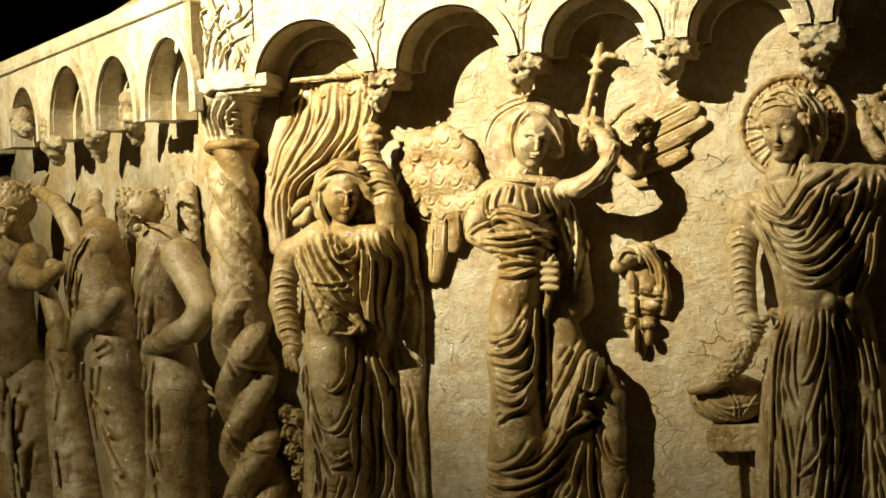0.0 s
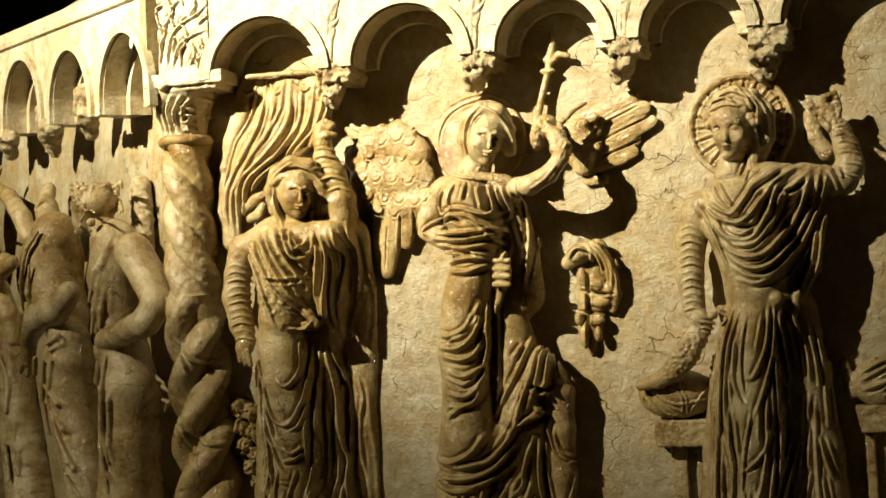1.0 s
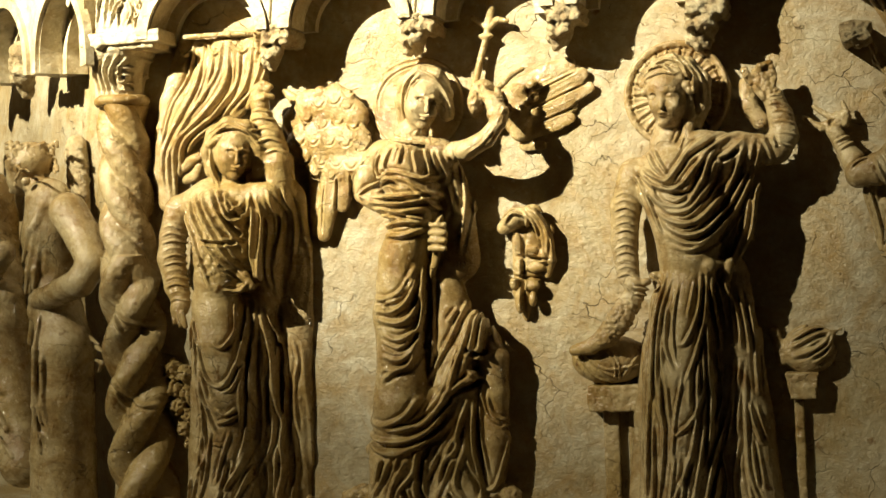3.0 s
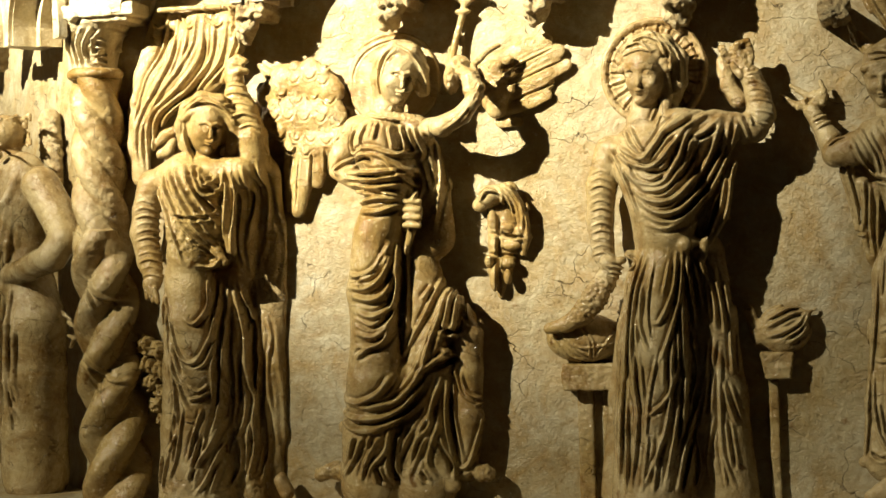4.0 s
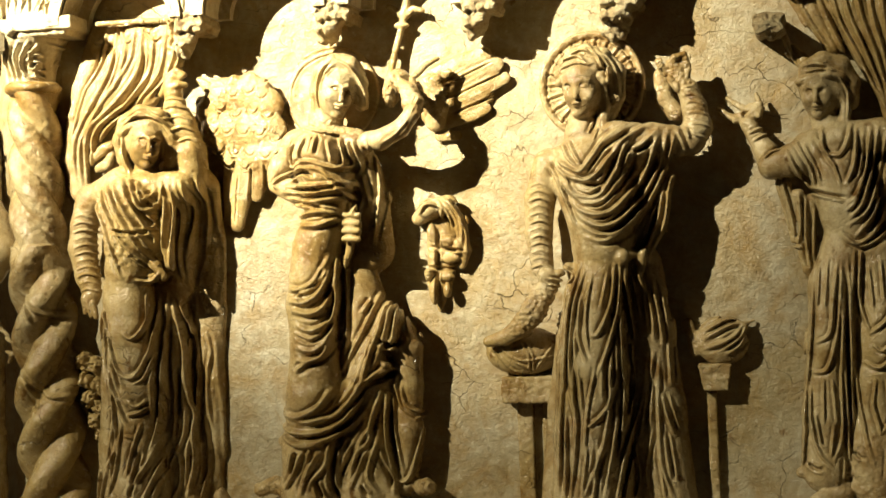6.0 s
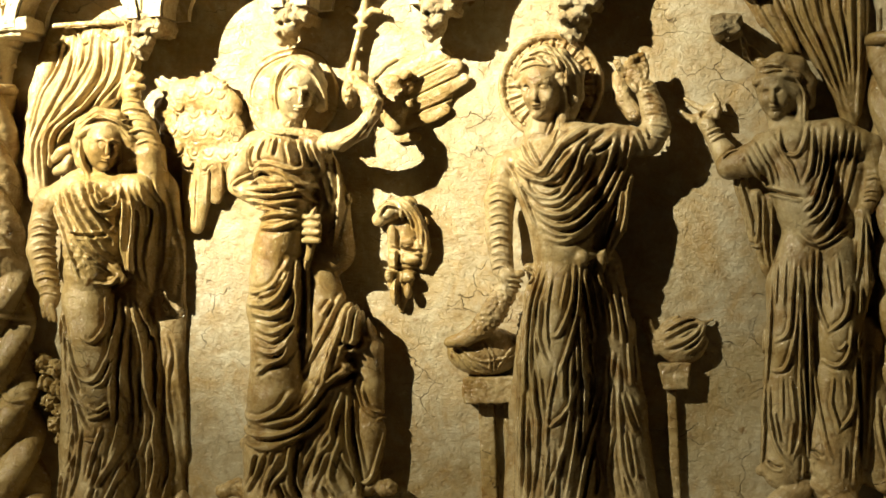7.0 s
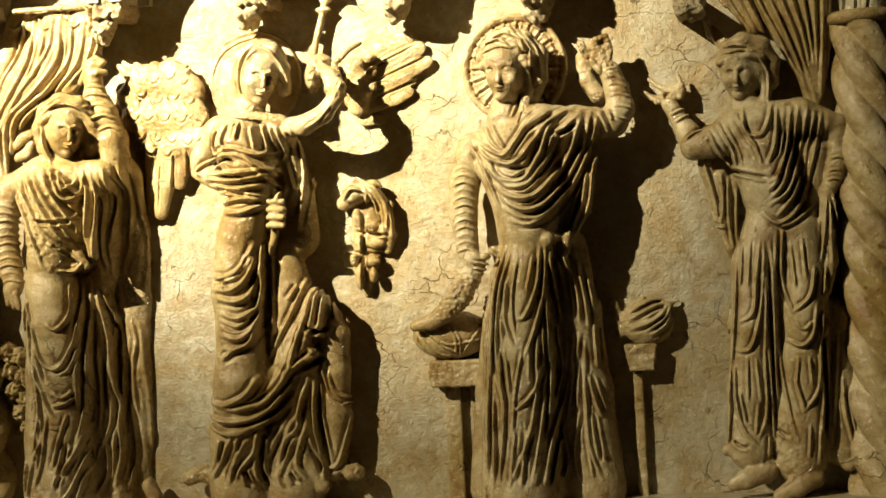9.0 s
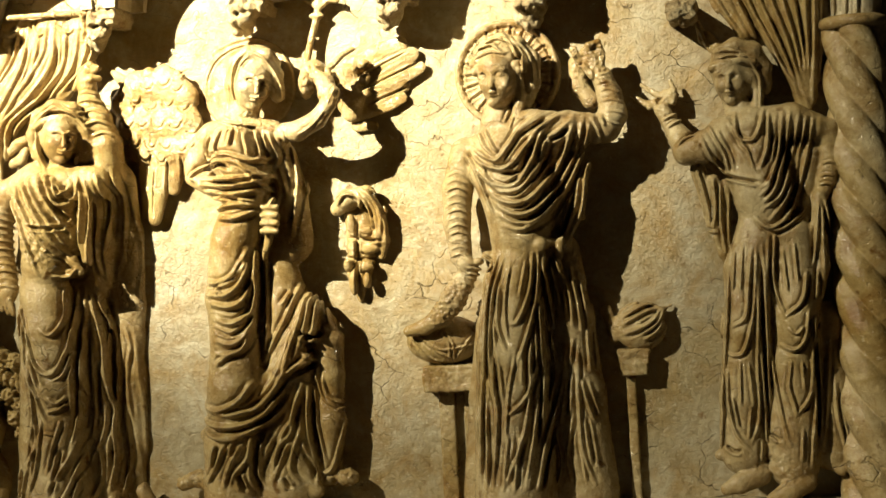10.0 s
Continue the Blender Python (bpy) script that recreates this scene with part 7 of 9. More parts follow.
def carve_capital_21():
    c = Carving(-2.080, -1.838, 2.032, 2.352, 0.151, h=0.0035)
    c.limb([(-1.959, 2.231, 0.03, 0.0909), (-1.961, 2.196, 0.03, 0.0733), (-1.963, 2.145, 0.03, 0.0615), (-1.965, 2.123, 0.03, 0.0615)], 1, 0.004)
    c.fold([(-2.005, 2.214), (-2.01, 2.171), (-1.993, 2.124)], 0.0062, 0.01215)
    c.fold([(-1.982, 2.216), (-1.988, 2.169), (-1.977, 2.12)], 0.0062, 0.01215)
    c.fold([(-1.953, 2.219), (-1.974, 2.182), (-1.965, 2.119)], 0.0062, 0.01215)
    c.fold([(-1.927, 2.219), (-1.951, 2.187), (-1.957, 2.151), (-1.936, 2.119)], 0.0061, 0.01215)
    c.fold([(-1.909, 2.209), (-1.932, 2.185), (-1.935, 2.139)], 0.0061, 0.01215)
    c.fold([(-1.89, 2.213), (-1.862, 2.199), (-1.885, 2.172), (-1.893, 2.124)], 0.0061, 0.01215)
    c.fold([(-1.866, 2.179), (-1.858, 2.143), (-1.869, 2.113)], 0.0061, 0.01215)
    c.fold([(-1.839, 2.205), (-1.832, 2.176), (-1.849, 2.135)], 0.0061, 0.01215)
    c.fold([(-1.914, 2.166), (-1.928, 2.147), (-1.917, 2.12)], 0.0061, 0.01215)
    c.fold([(-1.938, 2.192), (-1.904, 2.183)], 0.0055, 0.00945)
    c.fold([(-1.946, 2.175), (-1.908, 2.166)], 0.0055, 0.00945)
    c.fold([(-1.94, 2.154), (-1.909, 2.146)], 0.0055, 0.00945)
    c.fold([(-1.935, 2.134), (-1.91, 2.128)], 0.0055, 0.00945)
    ob = c.skin('capital', lit_marble)
    ob.parent = corner_column
    return tagged(ob, 'carved leaf capital')


carve_capital_21()

def carve_spandrel_leaf_22():
    c = Carving(-2.018, -1.803, 2.232, 2.558, 0.155, h=0.0035)
    c.block(-1.983, -1.838, 2.267, 2.523, 0.06, 0.12, 0.004, lean=0)
    c.fold([(-1.979, 2.29), (-1.97, 2.376), (-1.983, 2.436), (-1.958, 2.455)], 0.0049, 0.0108)
    c.fold([(-1.959, 2.288), (-1.947, 2.359), (-1.913, 2.399), (-1.864, 2.422), (-1.839, 2.448)], 0.0049, 0.0108)
    c.fold([(-1.943, 2.286), (-1.924, 2.342), (-1.883, 2.367), (-1.843, 2.377)], 0.0049, 0.0108)
    c.fold([(-1.919, 2.284), (-1.917, 2.327), (-1.9, 2.347)], 0.0049, 0.0108)
    c.fold([(-1.895, 2.289), (-1.877, 2.323), (-1.891, 2.353)], 0.0049, 0.0108)
    c.fold([(-1.872, 2.279), (-1.872, 2.322)], 0.0049, 0.0108)
    c.fold([(-1.93, 2.386), (-1.943, 2.431), (-1.917, 2.464)], 0.0049, 0.0108)
    c.fold([(-1.854, 2.306), (-1.868, 2.344)], 0.0049, 0.0108)
    c.fold([(-1.969, 2.391), (-1.944, 2.417)], 0.0049, 0.0108)
    c.fold([(-1.896, 2.411), (-1.871, 2.445), (-1.885, 2.482)], 0.0049, 0.0108)
    c.fold([(-1.942, 2.446), (-1.953, 2.483)], 0.0049, 0.0108)
    c.fold([(-1.991, 2.444), (-1.966, 2.451)], 0.0049, 0.0108)
    c.fold([(-1.98, 2.334), (-1.958, 2.389), (-1.973, 2.413)], 0.0049, 0.0108)
    c.fold([(-1.925, 2.313), (-1.899, 2.368), (-1.913, 2.406), (-1.888, 2.425)], 0.0049, 0.0108)
    c.fold([(-1.887, 2.295), (-1.854, 2.32), (-1.864, 2.365)], 0.0049, 0.0108)
    c.fold([(-1.903, 2.441), (-1.917, 2.479)], 0.0049, 0.0108)
    c.fold([(-1.866, 2.394), (-1.841, 2.413)], 0.0049, 0.0108)
    c.fold([(-1.94, 2.329), (-1.933, 2.372)], 0.0049, 0.0108)
    c.fold([(-1.96, 2.411), (-1.935, 2.43), (-1.945, 2.46)], 0.0049, 0.0108)
    ob = c.skin('spandrel_leaf', lit_marble)
    return tagged(ob, 'carved leaf panel on the corner of the arcade', 'ornament')


carve_spandrel_leaf_22()

def carve_stone_lily_staff_23():
    c = Carving(-1.048, -0.906, 2.049, 2.324, 0.062, h=0.003)
    c.limb([(-1.018, 2.079, 0.03, 0.0095), (-1.002, 2.149, 0.022, 0.0082), (-0.985, 2.202, 0.022, 0.0082), (-0.977, 2.242, 0.022, 0.0082)], 1, 0.003)
    c.blob(-0.986, 2.205, 0.022, 0.0204, 0.0082, 0.0122, 0, 0.003)
    c.limb([(-0.981, 2.226, 0.022, 0.0082), (-1.002, 2.242, 0.022, 0.0082), (-1.016, 2.252, 0.022, 0.0068)], 1, 0.003)
    c.limb([(-0.975, 2.226, 0.022, 0.0081), (-0.955, 2.243, 0.022, 0.0081), (-0.933, 2.238, 0.022, 0.0068)], 1, 0.003)
    c.limb([(-0.978, 2.232, 0.022, 0.0109), (-0.973, 2.272, 0.022, 0.0122), (-0.972, 2.3, 0.018, 0.0041)], 0.8, 0.003)
    ob = c.skin('stone_lily_staff', marble)
    return tagged(ob, 'carved marble staff with a lily head', 'staff')


carve_stone_lily_staff_23()

def carve_pier_leaf_24():
    c = Carving(-1.580, -1.448, 2.217, 2.492, 0.154, h=0.0035)
    c.limb([(-1.525, 2.266, 0.115, 0.0195), (-1.52, 2.356, 0.115, 0.0278), (-1.514, 2.426, 0.115, 0.0362)], 0.25, 0.005)
    c.fold([(-1.535, 2.266), (-1.532, 2.336)], 0.0059, 0.00945)
    c.fold([(-1.512, 2.264), (-1.508, 2.333)], 0.0059, 0.00945)
    c.fold([(-1.524, 2.258), (-1.511, 2.411)], 0.0059, 0.00945)
    c.fold([(-1.522, 2.342), (-1.551, 2.373), (-1.552, 2.408)], 0.0059, 0.00945)
    c.fold([(-1.519, 2.342), (-1.485, 2.369), (-1.477, 2.4)], 0.0059, 0.00945)
    c.fold([(-1.518, 2.369), (-1.536, 2.414)], 0.0059, 0.00945)
    c.fold([(-1.515, 2.369), (-1.492, 2.411)], 0.0059, 0.00945)
    ob = c.skin('pier_leaf', lit_marble)
    return tagged(ob, 'small carved leaf between two arches', 'ornament', group='pier leaves')


carve_pier_leaf_24()

def carve_pier_leaf_25():
    c = Carving(-1.204, -1.074, 2.219, 2.488, 0.154, h=0.0035)
    c.limb([(-1.151, 2.268, 0.115, 0.0189), (-1.146, 2.356, 0.115, 0.027), (-1.139, 2.423, 0.115, 0.0351)], 0.25, 0.005)
    c.fold([(-1.16, 2.269), (-1.157, 2.336)], 0.0058, 0.00945)
    c.fold([(-1.138, 2.266), (-1.134, 2.334)], 0.0058, 0.00945)
    c.fold([(-1.15, 2.261), (-1.137, 2.409)], 0.0058, 0.00945)
    c.fold([(-1.148, 2.342), (-1.174, 2.372), (-1.175, 2.406)], 0.0058, 0.00945)
    c.fold([(-1.145, 2.342), (-1.113, 2.368), (-1.105, 2.398)], 0.0058, 0.00945)
    c.fold([(-1.143, 2.369), (-1.161, 2.411)], 0.0058, 0.00945)
    c.fold([(-1.141, 2.368), (-1.119, 2.409)], 0.0058, 0.00945)
    ob = c.skin('pier_leaf', lit_marble)
    return tagged(ob, 'small carved leaf between two arches', 'ornament', group='pier leaves')


carve_pier_leaf_25()

def carve_pier_leaf_26():
    c = Carving(-0.837, -0.709, 2.214, 2.477, 0.153, h=0.0035)
    c.limb([(-0.785, 2.262, 0.115, 0.0183), (-0.78, 2.348, 0.115, 0.0262), (-0.773, 2.413, 0.115, 0.034)], 0.25, 0.005)
    c.fold([(-0.795, 2.263), (-0.791, 2.328)], 0.0056, 0.00945)
    c.fold([(-0.774, 2.26), (-0.77, 2.326)], 0.0056, 0.00945)
    c.fold([(-0.785, 2.255), (-0.772, 2.399)], 0.0056, 0.00945)
    c.fold([(-0.782, 2.334), (-0.807, 2.363), (-0.808, 2.396)], 0.0056, 0.00945)
    c.fold([(-0.78, 2.334), (-0.749, 2.359), (-0.742, 2.388)], 0.0056, 0.00945)
    c.fold([(-0.778, 2.36), (-0.794, 2.401)], 0.0056, 0.00945)
    c.fold([(-0.776, 2.359), (-0.755, 2.399)], 0.0056, 0.00945)
    ob = c.skin('pier_leaf', lit_marble)
    return tagged(ob, 'small carved leaf between two arches', 'ornament', group='pier leaves')


carve_pier_leaf_26()

def carve_broken_bracket_27():
    c = Carving(-1.589, -1.427, 2.125, 2.299, 0.155, h=0.0035)
    c.block(-1.534, -1.462, 2.212, 2.262, -0.01, 0.12, 0.005, lean=0)
    c.limb([(-1.514, 2.237, 0.08, 0.0322), (-1.535, 2.179, 0.05, 0.024)], 0.9, 0.006)
    c.limb([(-1.531, 2.192, 0.09, 0.014), (-1.501, 2.2, 0.1, 0.0139)], 0.9, 0.004)
    c.rubble(-1.558, -1.46, 2.119, 2.253, 0.009, 0.016)
    ob = c.skin('broken_bracket', rough_stone)
    return tagged(ob, 'broken marble bracket, its column lost', 'bracket', group='broken brackets')


carve_broken_bracket_27()

def carve_broken_bracket_28():
    c = Carving(-1.222, -1.057, 2.134, 2.304, 0.155, h=0.0035)
    c.block(-1.175, -1.092, 2.215, 2.261, -0.01, 0.12, 0.005, lean=0)
    c.limb([(-1.145, 2.236, 0.08, 0.0381), (-1.164, 2.192, 0.05, 0.0284)], 0.9, 0.006)
    c.limb([(-1.166, 2.2, 0.09, 0.0166), (-1.133, 2.206, 0.1, 0.0165)], 0.9, 0.004)
    c.rubble(-1.196, -1.089, 2.132, 2.252, 0.009, 0.016)
    ob = c.skin('broken_bracket', rough_stone)
    return tagged(ob, 'broken marble bracket, crumbled at the foot', 'bracket', group='broken brackets')


carve_broken_bracket_28()

def carve_broken_bracket_29():
    c = Carving(-0.860, -0.701, 2.124, 2.307, 0.155, h=0.0035)
    c.block(-0.817, -0.736, 2.213, 2.263, -0.01, 0.12, 0.005, lean=0)
    c.limb([(-0.784, 2.238, 0.08, 0.0388), (-0.801, 2.183, 0.05, 0.0289)], 0.9, 0.006)
    c.limb([(-0.806, 2.196, 0.09, 0.0169), (-0.774, 2.203, 0.1, 0.0168)], 0.9, 0.004)
    c.rubble(-0.835, -0.732, 2.125, 2.254, 0.009, 0.016)
    ob = c.skin('broken_bracket', rough_stone)
    return tagged(ob, 'broken marble bracket, cracked to a slanting stump', 'bracket', group='broken brackets')


carve_broken_bracket_29()

def carve_broken_bracket_30():
    c = Carving(-0.529, -0.363, 2.098, 2.312, 0.155, h=0.0035)
    c.block(-0.492, -0.398, 2.204, 2.261, -0.01, 0.12, 0.005, lean=0)
    c.limb([(-0.449, 2.236, 0.08, 0.046), (-0.465, 2.162, 0.05, 0.0342)], 0.9, 0.006)
    c.limb([(-0.476, 2.183, 0.09, 0.02), (-0.44, 2.191, 0.1, 0.0199)], 0.9, 0.004)
    c.rubble(-0.507, -0.394, 2.105, 2.253, 0.009, 0.016)
    ob = c.skin('broken_bracket', rough_stone)
    return tagged(ob, 'broken marble bracket with a scrap of leaf carving', 'bracket', group='broken brackets')


carve_broken_bracket_30()

def carve_broken_bracket_31():
    c = Carving(-0.183, -0.046, 2.071, 2.195, 0.155, h=0.0035)
    c.block(-0.148, -0.081, 2.116, 2.16, -0.01, 0.12, 0.006, lean=0)
    c.limb([(-0.119, 2.137, 0.1, 0.0281), (-0.107, 2.122, 0.09, 0.0205)], 0.9, 0.006)
    c.rubble(-0.162, -0.07, 2.095, 2.154, 0.008, 0.016)
    ob = c.skin('broken_bracket', rough_stone)
    return tagged(ob, 'broken marble bracket, its column lost', 'bracket', group='broken brackets')


carve_broken_bracket_31()

end_column = tagged(new('end_column'), 'twisted marble column with oblique fluting under a ring', 'column', group='twisted columns')

def carve_shaft_33():
    c = Carving(0.140, 0.401, 1.000, 2.309, 0.170)
    c.shaft((0.27, 0.991), (0.266, 2.087), 0.04, 0.076, 0.062, 4, -0.46, 0.02, 0.9)
    ob = c.skin('shaft', marble)
    ob.parent = end_column
    return tagged(ob, '')


carve_shaft_33()

def carve_neck_ring_34():
    c = Carving(0.146, 0.386, 1.967, 2.207, 0.160, h=0.003)
    c.ring(0.266, 2.087, 0.04, 0.062, 0.015)
    ob = c.skin('neck_ring', marble)
    ob.parent = end_column
    return tagged(ob, '')


carve_neck_ring_34()

def carve_capital_35():
    c = Carving(0.185, 0.372, 2.025, 2.271, 0.134, h=0.0035)
    c.limb([(0.274, 2.108, 0.04, 0.0534), (0.278, 2.178, 0.04, 0.0635)], 1, 0.006)
    c.fold([(0.222, 2.099), (0.225, 2.162)], 0.006, 0.00945)
    c.fold([(0.246, 2.097), (0.252, 2.16)], 0.006, 0.00945)
    c.fold([(0.271, 2.096), (0.276, 2.158)], 0.006, 0.00945)
    ob = c.skin('capital', lit_marble)
    ob.parent = end_column
    return tagged(ob, '')


carve_capital_35()

def carve_stone_cloaked_man_36():
    c = Carving(-0.470, -0.005, 1.000, 2.067, 0.245, h=0.0036)
    c.blob(-0.391, 1.948, 0.170, 0.0405, 0.0592, 0.0453, -18, 0.004)
    c.blob(-0.380, 1.965, 0.170, 0.0416, 0.0425, 0.0462, -18, 0.006)
    c.blob(-0.356, 1.959, 0.206, 0.0108, 0.0076, 0.0068, -18, 0.003, True)
    c.blob(-0.230, 1.939, 0.217, 0.0105, 0.0074, 0.0066, -18, 0.003, True)
    c.limb([(-0.287, 1.95, 0.212, 0.0039), (-0.311, 1.931, 0.216, 0.0059)], 1, 0.004)
    c.limb([(-0.432, 1.977, 0.186, 0.0041), (-0.322, 1.966, 0.206, 0.004), (-0.277, 1.954, 0.214, 0.0039)], 1, 0.004)
    c.limb([(-0.218, 1.944, 0.209, 0.0039), (-0.244, 1.954, 0.213, 0.0039), (-0.277, 1.954, 0.214, 0.0039)], 1, 0.004)
    c.blob(-0.347, 1.923, 0.207, 0.0108, 0.0032, 0.0052, -18, 0.002)
    c.blob(-0.367, 1.918, 0.203, 0.0088, 0.0029, 0.0048, -18, 0.002)
    c.blob(-0.430, 1.909, 0.186, 0.0134, 0.0101, 0.0122, -18, 0.006)
    c.blob(-0.414, 1.944, 0.193, 0.0122, 0.0130, 0.0130, -18, 0.008)
    c.blob(-0.275, 1.922, 0.201, 0.0118, 0.0127, 0.0126, -18, 0.008)
    c.blob(-0.378, 1.984, 0.150, 0.0623, 0.0561, 0.0623, 0, 0.008)
    c.limb([(-0.333, 1.974, 0.156, 0.0042), (-0.332, 1.977, 0.143, 0.0077), (-0.335, 1.966, 0.138, 0.0043)], 1, 0.002)
    c.limb([(-0.338, 1.959, 0.132, 0.0043), (-0.341, 1.962, 0.118, 0.0078), (-0.347, 1.951, 0.111, 0.0043)], 1, 0.002)
    c.limb([(-0.337, 1.96, 0.14, 0.0043), (-0.338, 1.963, 0.126, 0.0077), (-0.343, 1.953, 0.12, 0.0043)], 1, 0.002)
    c.limb([(-0.392, 2.001, 0.213, 0.0043), (-0.36, 2.002, 0.211, 0.0077), (-0.351, 1.99, 0.209, 0.0042)], 1, 0.002)
    c.limb([(-0.336, 1.981, 0.112, 0.0043), (-0.336, 1.984, 0.099, 0.0078), (-0.319, 1.972, 0.101, 0.0043)], 1, 0.002)
    c.limb([(-0.342, 2.023, 0.114, 0.0043), (-0.316, 2.024, 0.11, 0.0077), (-0.311, 2.013, 0.107, 0.0042)], 1, 0.002)
    c.limb([(-0.336, 2.013, 0.173, 0.0042), (-0.334, 2.016, 0.161, 0.0077), (-0.332, 2.005, 0.157, 0.0042)], 1, 0.002)
    c.limb([(-0.331, 1.987, 0.166, 0.0042), (-0.331, 1.99, 0.153, 0.0077), (-0.331, 1.979, 0.149, 0.0042)], 1, 0.002)
    c.limb([(-0.416, 2.023, 0.207, 0.0043), (-0.38, 2.023, 0.205, 0.0077), (-0.359, 2.01, 0.208, 0.0042)], 1, 0.002)
    c.limb([(-0.349, 1.963, 0.196, 0.0042), (-0.342, 1.965, 0.185, 0.0077), (-0.344, 1.954, 0.18, 0.0042)], 1, 0.002)
    c.limb([(-0.334, 2.019, 0.134, 0.0043), (-0.338, 2.023, 0.12, 0.0078), (-0.338, 2.012, 0.116, 0.0043)], 1, 0.002)
    c.limb([(-0.335, 2.021, 0.13, 0.0043), (-0.341, 2.024, 0.115, 0.0078), (-0.342, 2.014, 0.11, 0.0043)], 1, 0.002)
    c.limb([(-0.334, 2.022, 0.154, 0.0042), (-0.334, 2.025, 0.141, 0.0077), (-0.333, 2.014, 0.137, 0.0043)], 1, 0.002)
    c.limb([(-0.409, 1.971, 0.213, 0.0043), (-0.368, 1.971, 0.213, 0.0077), (-0.366, 1.96, 0.209, 0.0042)], 1, 0.002)
    c.limb([(-0.353, 2.017, 0.201, 0.0042), (-0.344, 2.019, 0.191, 0.0077), (-0.341, 2.008, 0.188, 0.0042)], 1, 0.002)
    c.limb([(-0.347, 1.964, 0.104, 0.0043), (-0.315, 1.965, 0.102, 0.0077), (-0.297, 1.953, 0.104, 0.0042)], 1, 0.002)
    c.limb([(-0.349, 1.959, 0.195, 0.0042), (-0.343, 1.962, 0.184, 0.0077), (-0.345, 1.951, 0.179, 0.0042)], 1, 0.002)
    c.limb([(-0.333, 1.979, 0.167, 0.0042), (-0.33, 1.982, 0.154, 0.0077), (-0.333, 1.971, 0.149, 0.0042)], 1, 0.002)
    c.limb([(-0.356, 1.961, 0.204, 0.0042), (-0.347, 1.964, 0.194, 0.0077), (-0.348, 1.953, 0.189, 0.0042)], 1, 0.002)
    c.limb([(-0.338, 1.957, 0.146, 0.0043), (-0.338, 1.96, 0.133, 0.0077), (-0.342, 1.949, 0.127, 0.0043)], 1, 0.002)
    c.limb([(-0.337, 2.009, 0.117, 0.0043), (-0.331, 2.011, 0.106, 0.0078), (-0.327, 2.0, 0.103, 0.0043)], 1, 0.002)
    c.limb([(-0.341, 2.02, 0.185, 0.0042), (-0.337, 2.022, 0.174, 0.0077), (-0.335, 2.011, 0.17, 0.0042)], 1, 0.002)
    c.limb([(-0.375, 2.031, 0.202, 0.0043), (-0.353, 2.032, 0.196, 0.0077), (-0.347, 2.02, 0.194, 0.0042)], 1, 0.002)
    c.limb([(-0.34, 1.986, 0.195, 0.0042), (-0.336, 1.989, 0.184, 0.0077), (-0.336, 1.978, 0.179, 0.0042)], 1, 0.002)
    c.limb([(-0.394, 1.985, 0.216, 0.0043), (-0.359, 1.985, 0.215, 0.0077), (-0.358, 1.974, 0.211, 0.0042)], 1, 0.002)
    c.limb([(-0.341, 2.009, 0.189, 0.0042), (-0.337, 2.011, 0.177, 0.0077), (-0.335, 2.0, 0.174, 0.0042)], 1, 0.002)
    c.limb([(-0.332, 1.994, 0.129, 0.0043), (-0.336, 1.997, 0.115, 0.0078), (-0.336, 1.986, 0.11, 0.0043)], 1, 0.002)
    c.limb([(-0.34, 1.995, 0.193, 0.0042), (-0.336, 1.998, 0.181, 0.0077), (-0.334, 1.987, 0.178, 0.0042)], 1, 0.002)
    c.limb([(-0.334, 2.027, 0.142, 0.0043), (-0.337, 2.03, 0.128, 0.0077), (-0.337, 2.02, 0.124, 0.0043)], 1, 0.002)
    c.limb([(-0.321, 2.028, 0.111, 0.0043), (-0.281, 2.028, 0.112, 0.0077), (-0.277, 2.016, 0.109, 0.0042)], 1, 0.002)
    c.limb([(-0.335, 1.966, 0.139, 0.0043), (-0.336, 1.969, 0.125, 0.0077), (-0.341, 1.959, 0.119, 0.0043)], 1, 0.002)
    c.limb([(-0.396, 1.977, 0.214, 0.0043), (-0.361, 1.977, 0.213, 0.0077), (-0.36, 1.966, 0.209, 0.0042)], 1, 0.002)
    c.limb([(-0.337, 1.988, 0.188, 0.0042), (-0.334, 1.99, 0.176, 0.0077), (-0.333, 1.979, 0.171, 0.0042)], 1, 0.002)
    c.limb([(-0.43, 2.038, 0.202, 0.0043), (-0.394, 2.037, 0.201, 0.0078), (-0.37, 2.024, 0.204, 0.0043)], 1, 0.002)
    c.limb([(-0.359, 1.961, 0.206, 0.0042), (-0.349, 1.963, 0.196, 0.0077), (-0.35, 1.952, 0.191, 0.0042)], 1, 0.002)
    c.limb([(-0.351, 1.975, 0.206, 0.0042), (-0.342, 1.978, 0.196, 0.0077), (-0.344, 1.967, 0.191, 0.0042)], 1, 0.002)
    c.limb([(-0.344, 1.959, 0.112, 0.0043), (-0.334, 1.961, 0.103, 0.0078), (-0.315, 1.949, 0.105, 0.0043)], 1, 0.002)
    c.limb([(-0.34, 2.005, 0.188, 0.0042), (-0.336, 2.008, 0.177, 0.0077), (-0.334, 1.997, 0.173, 0.0042)], 1, 0.002)
    c.limb([(-0.335, 1.972, 0.168, 0.0042), (-0.333, 1.975, 0.156, 0.0077), (-0.336, 1.964, 0.151, 0.0042)], 1, 0.002)
    c.limb([(-0.362, 1.977, 0.214, 0.0042), (-0.349, 1.979, 0.205, 0.0077), (-0.35, 1.968, 0.2, 0.0042)], 1, 0.002)
    c.limb([(-0.336, 1.965, 0.132, 0.0043), (-0.338, 1.968, 0.118, 0.0078), (-0.345, 1.958, 0.112, 0.0043)], 1, 0.002)
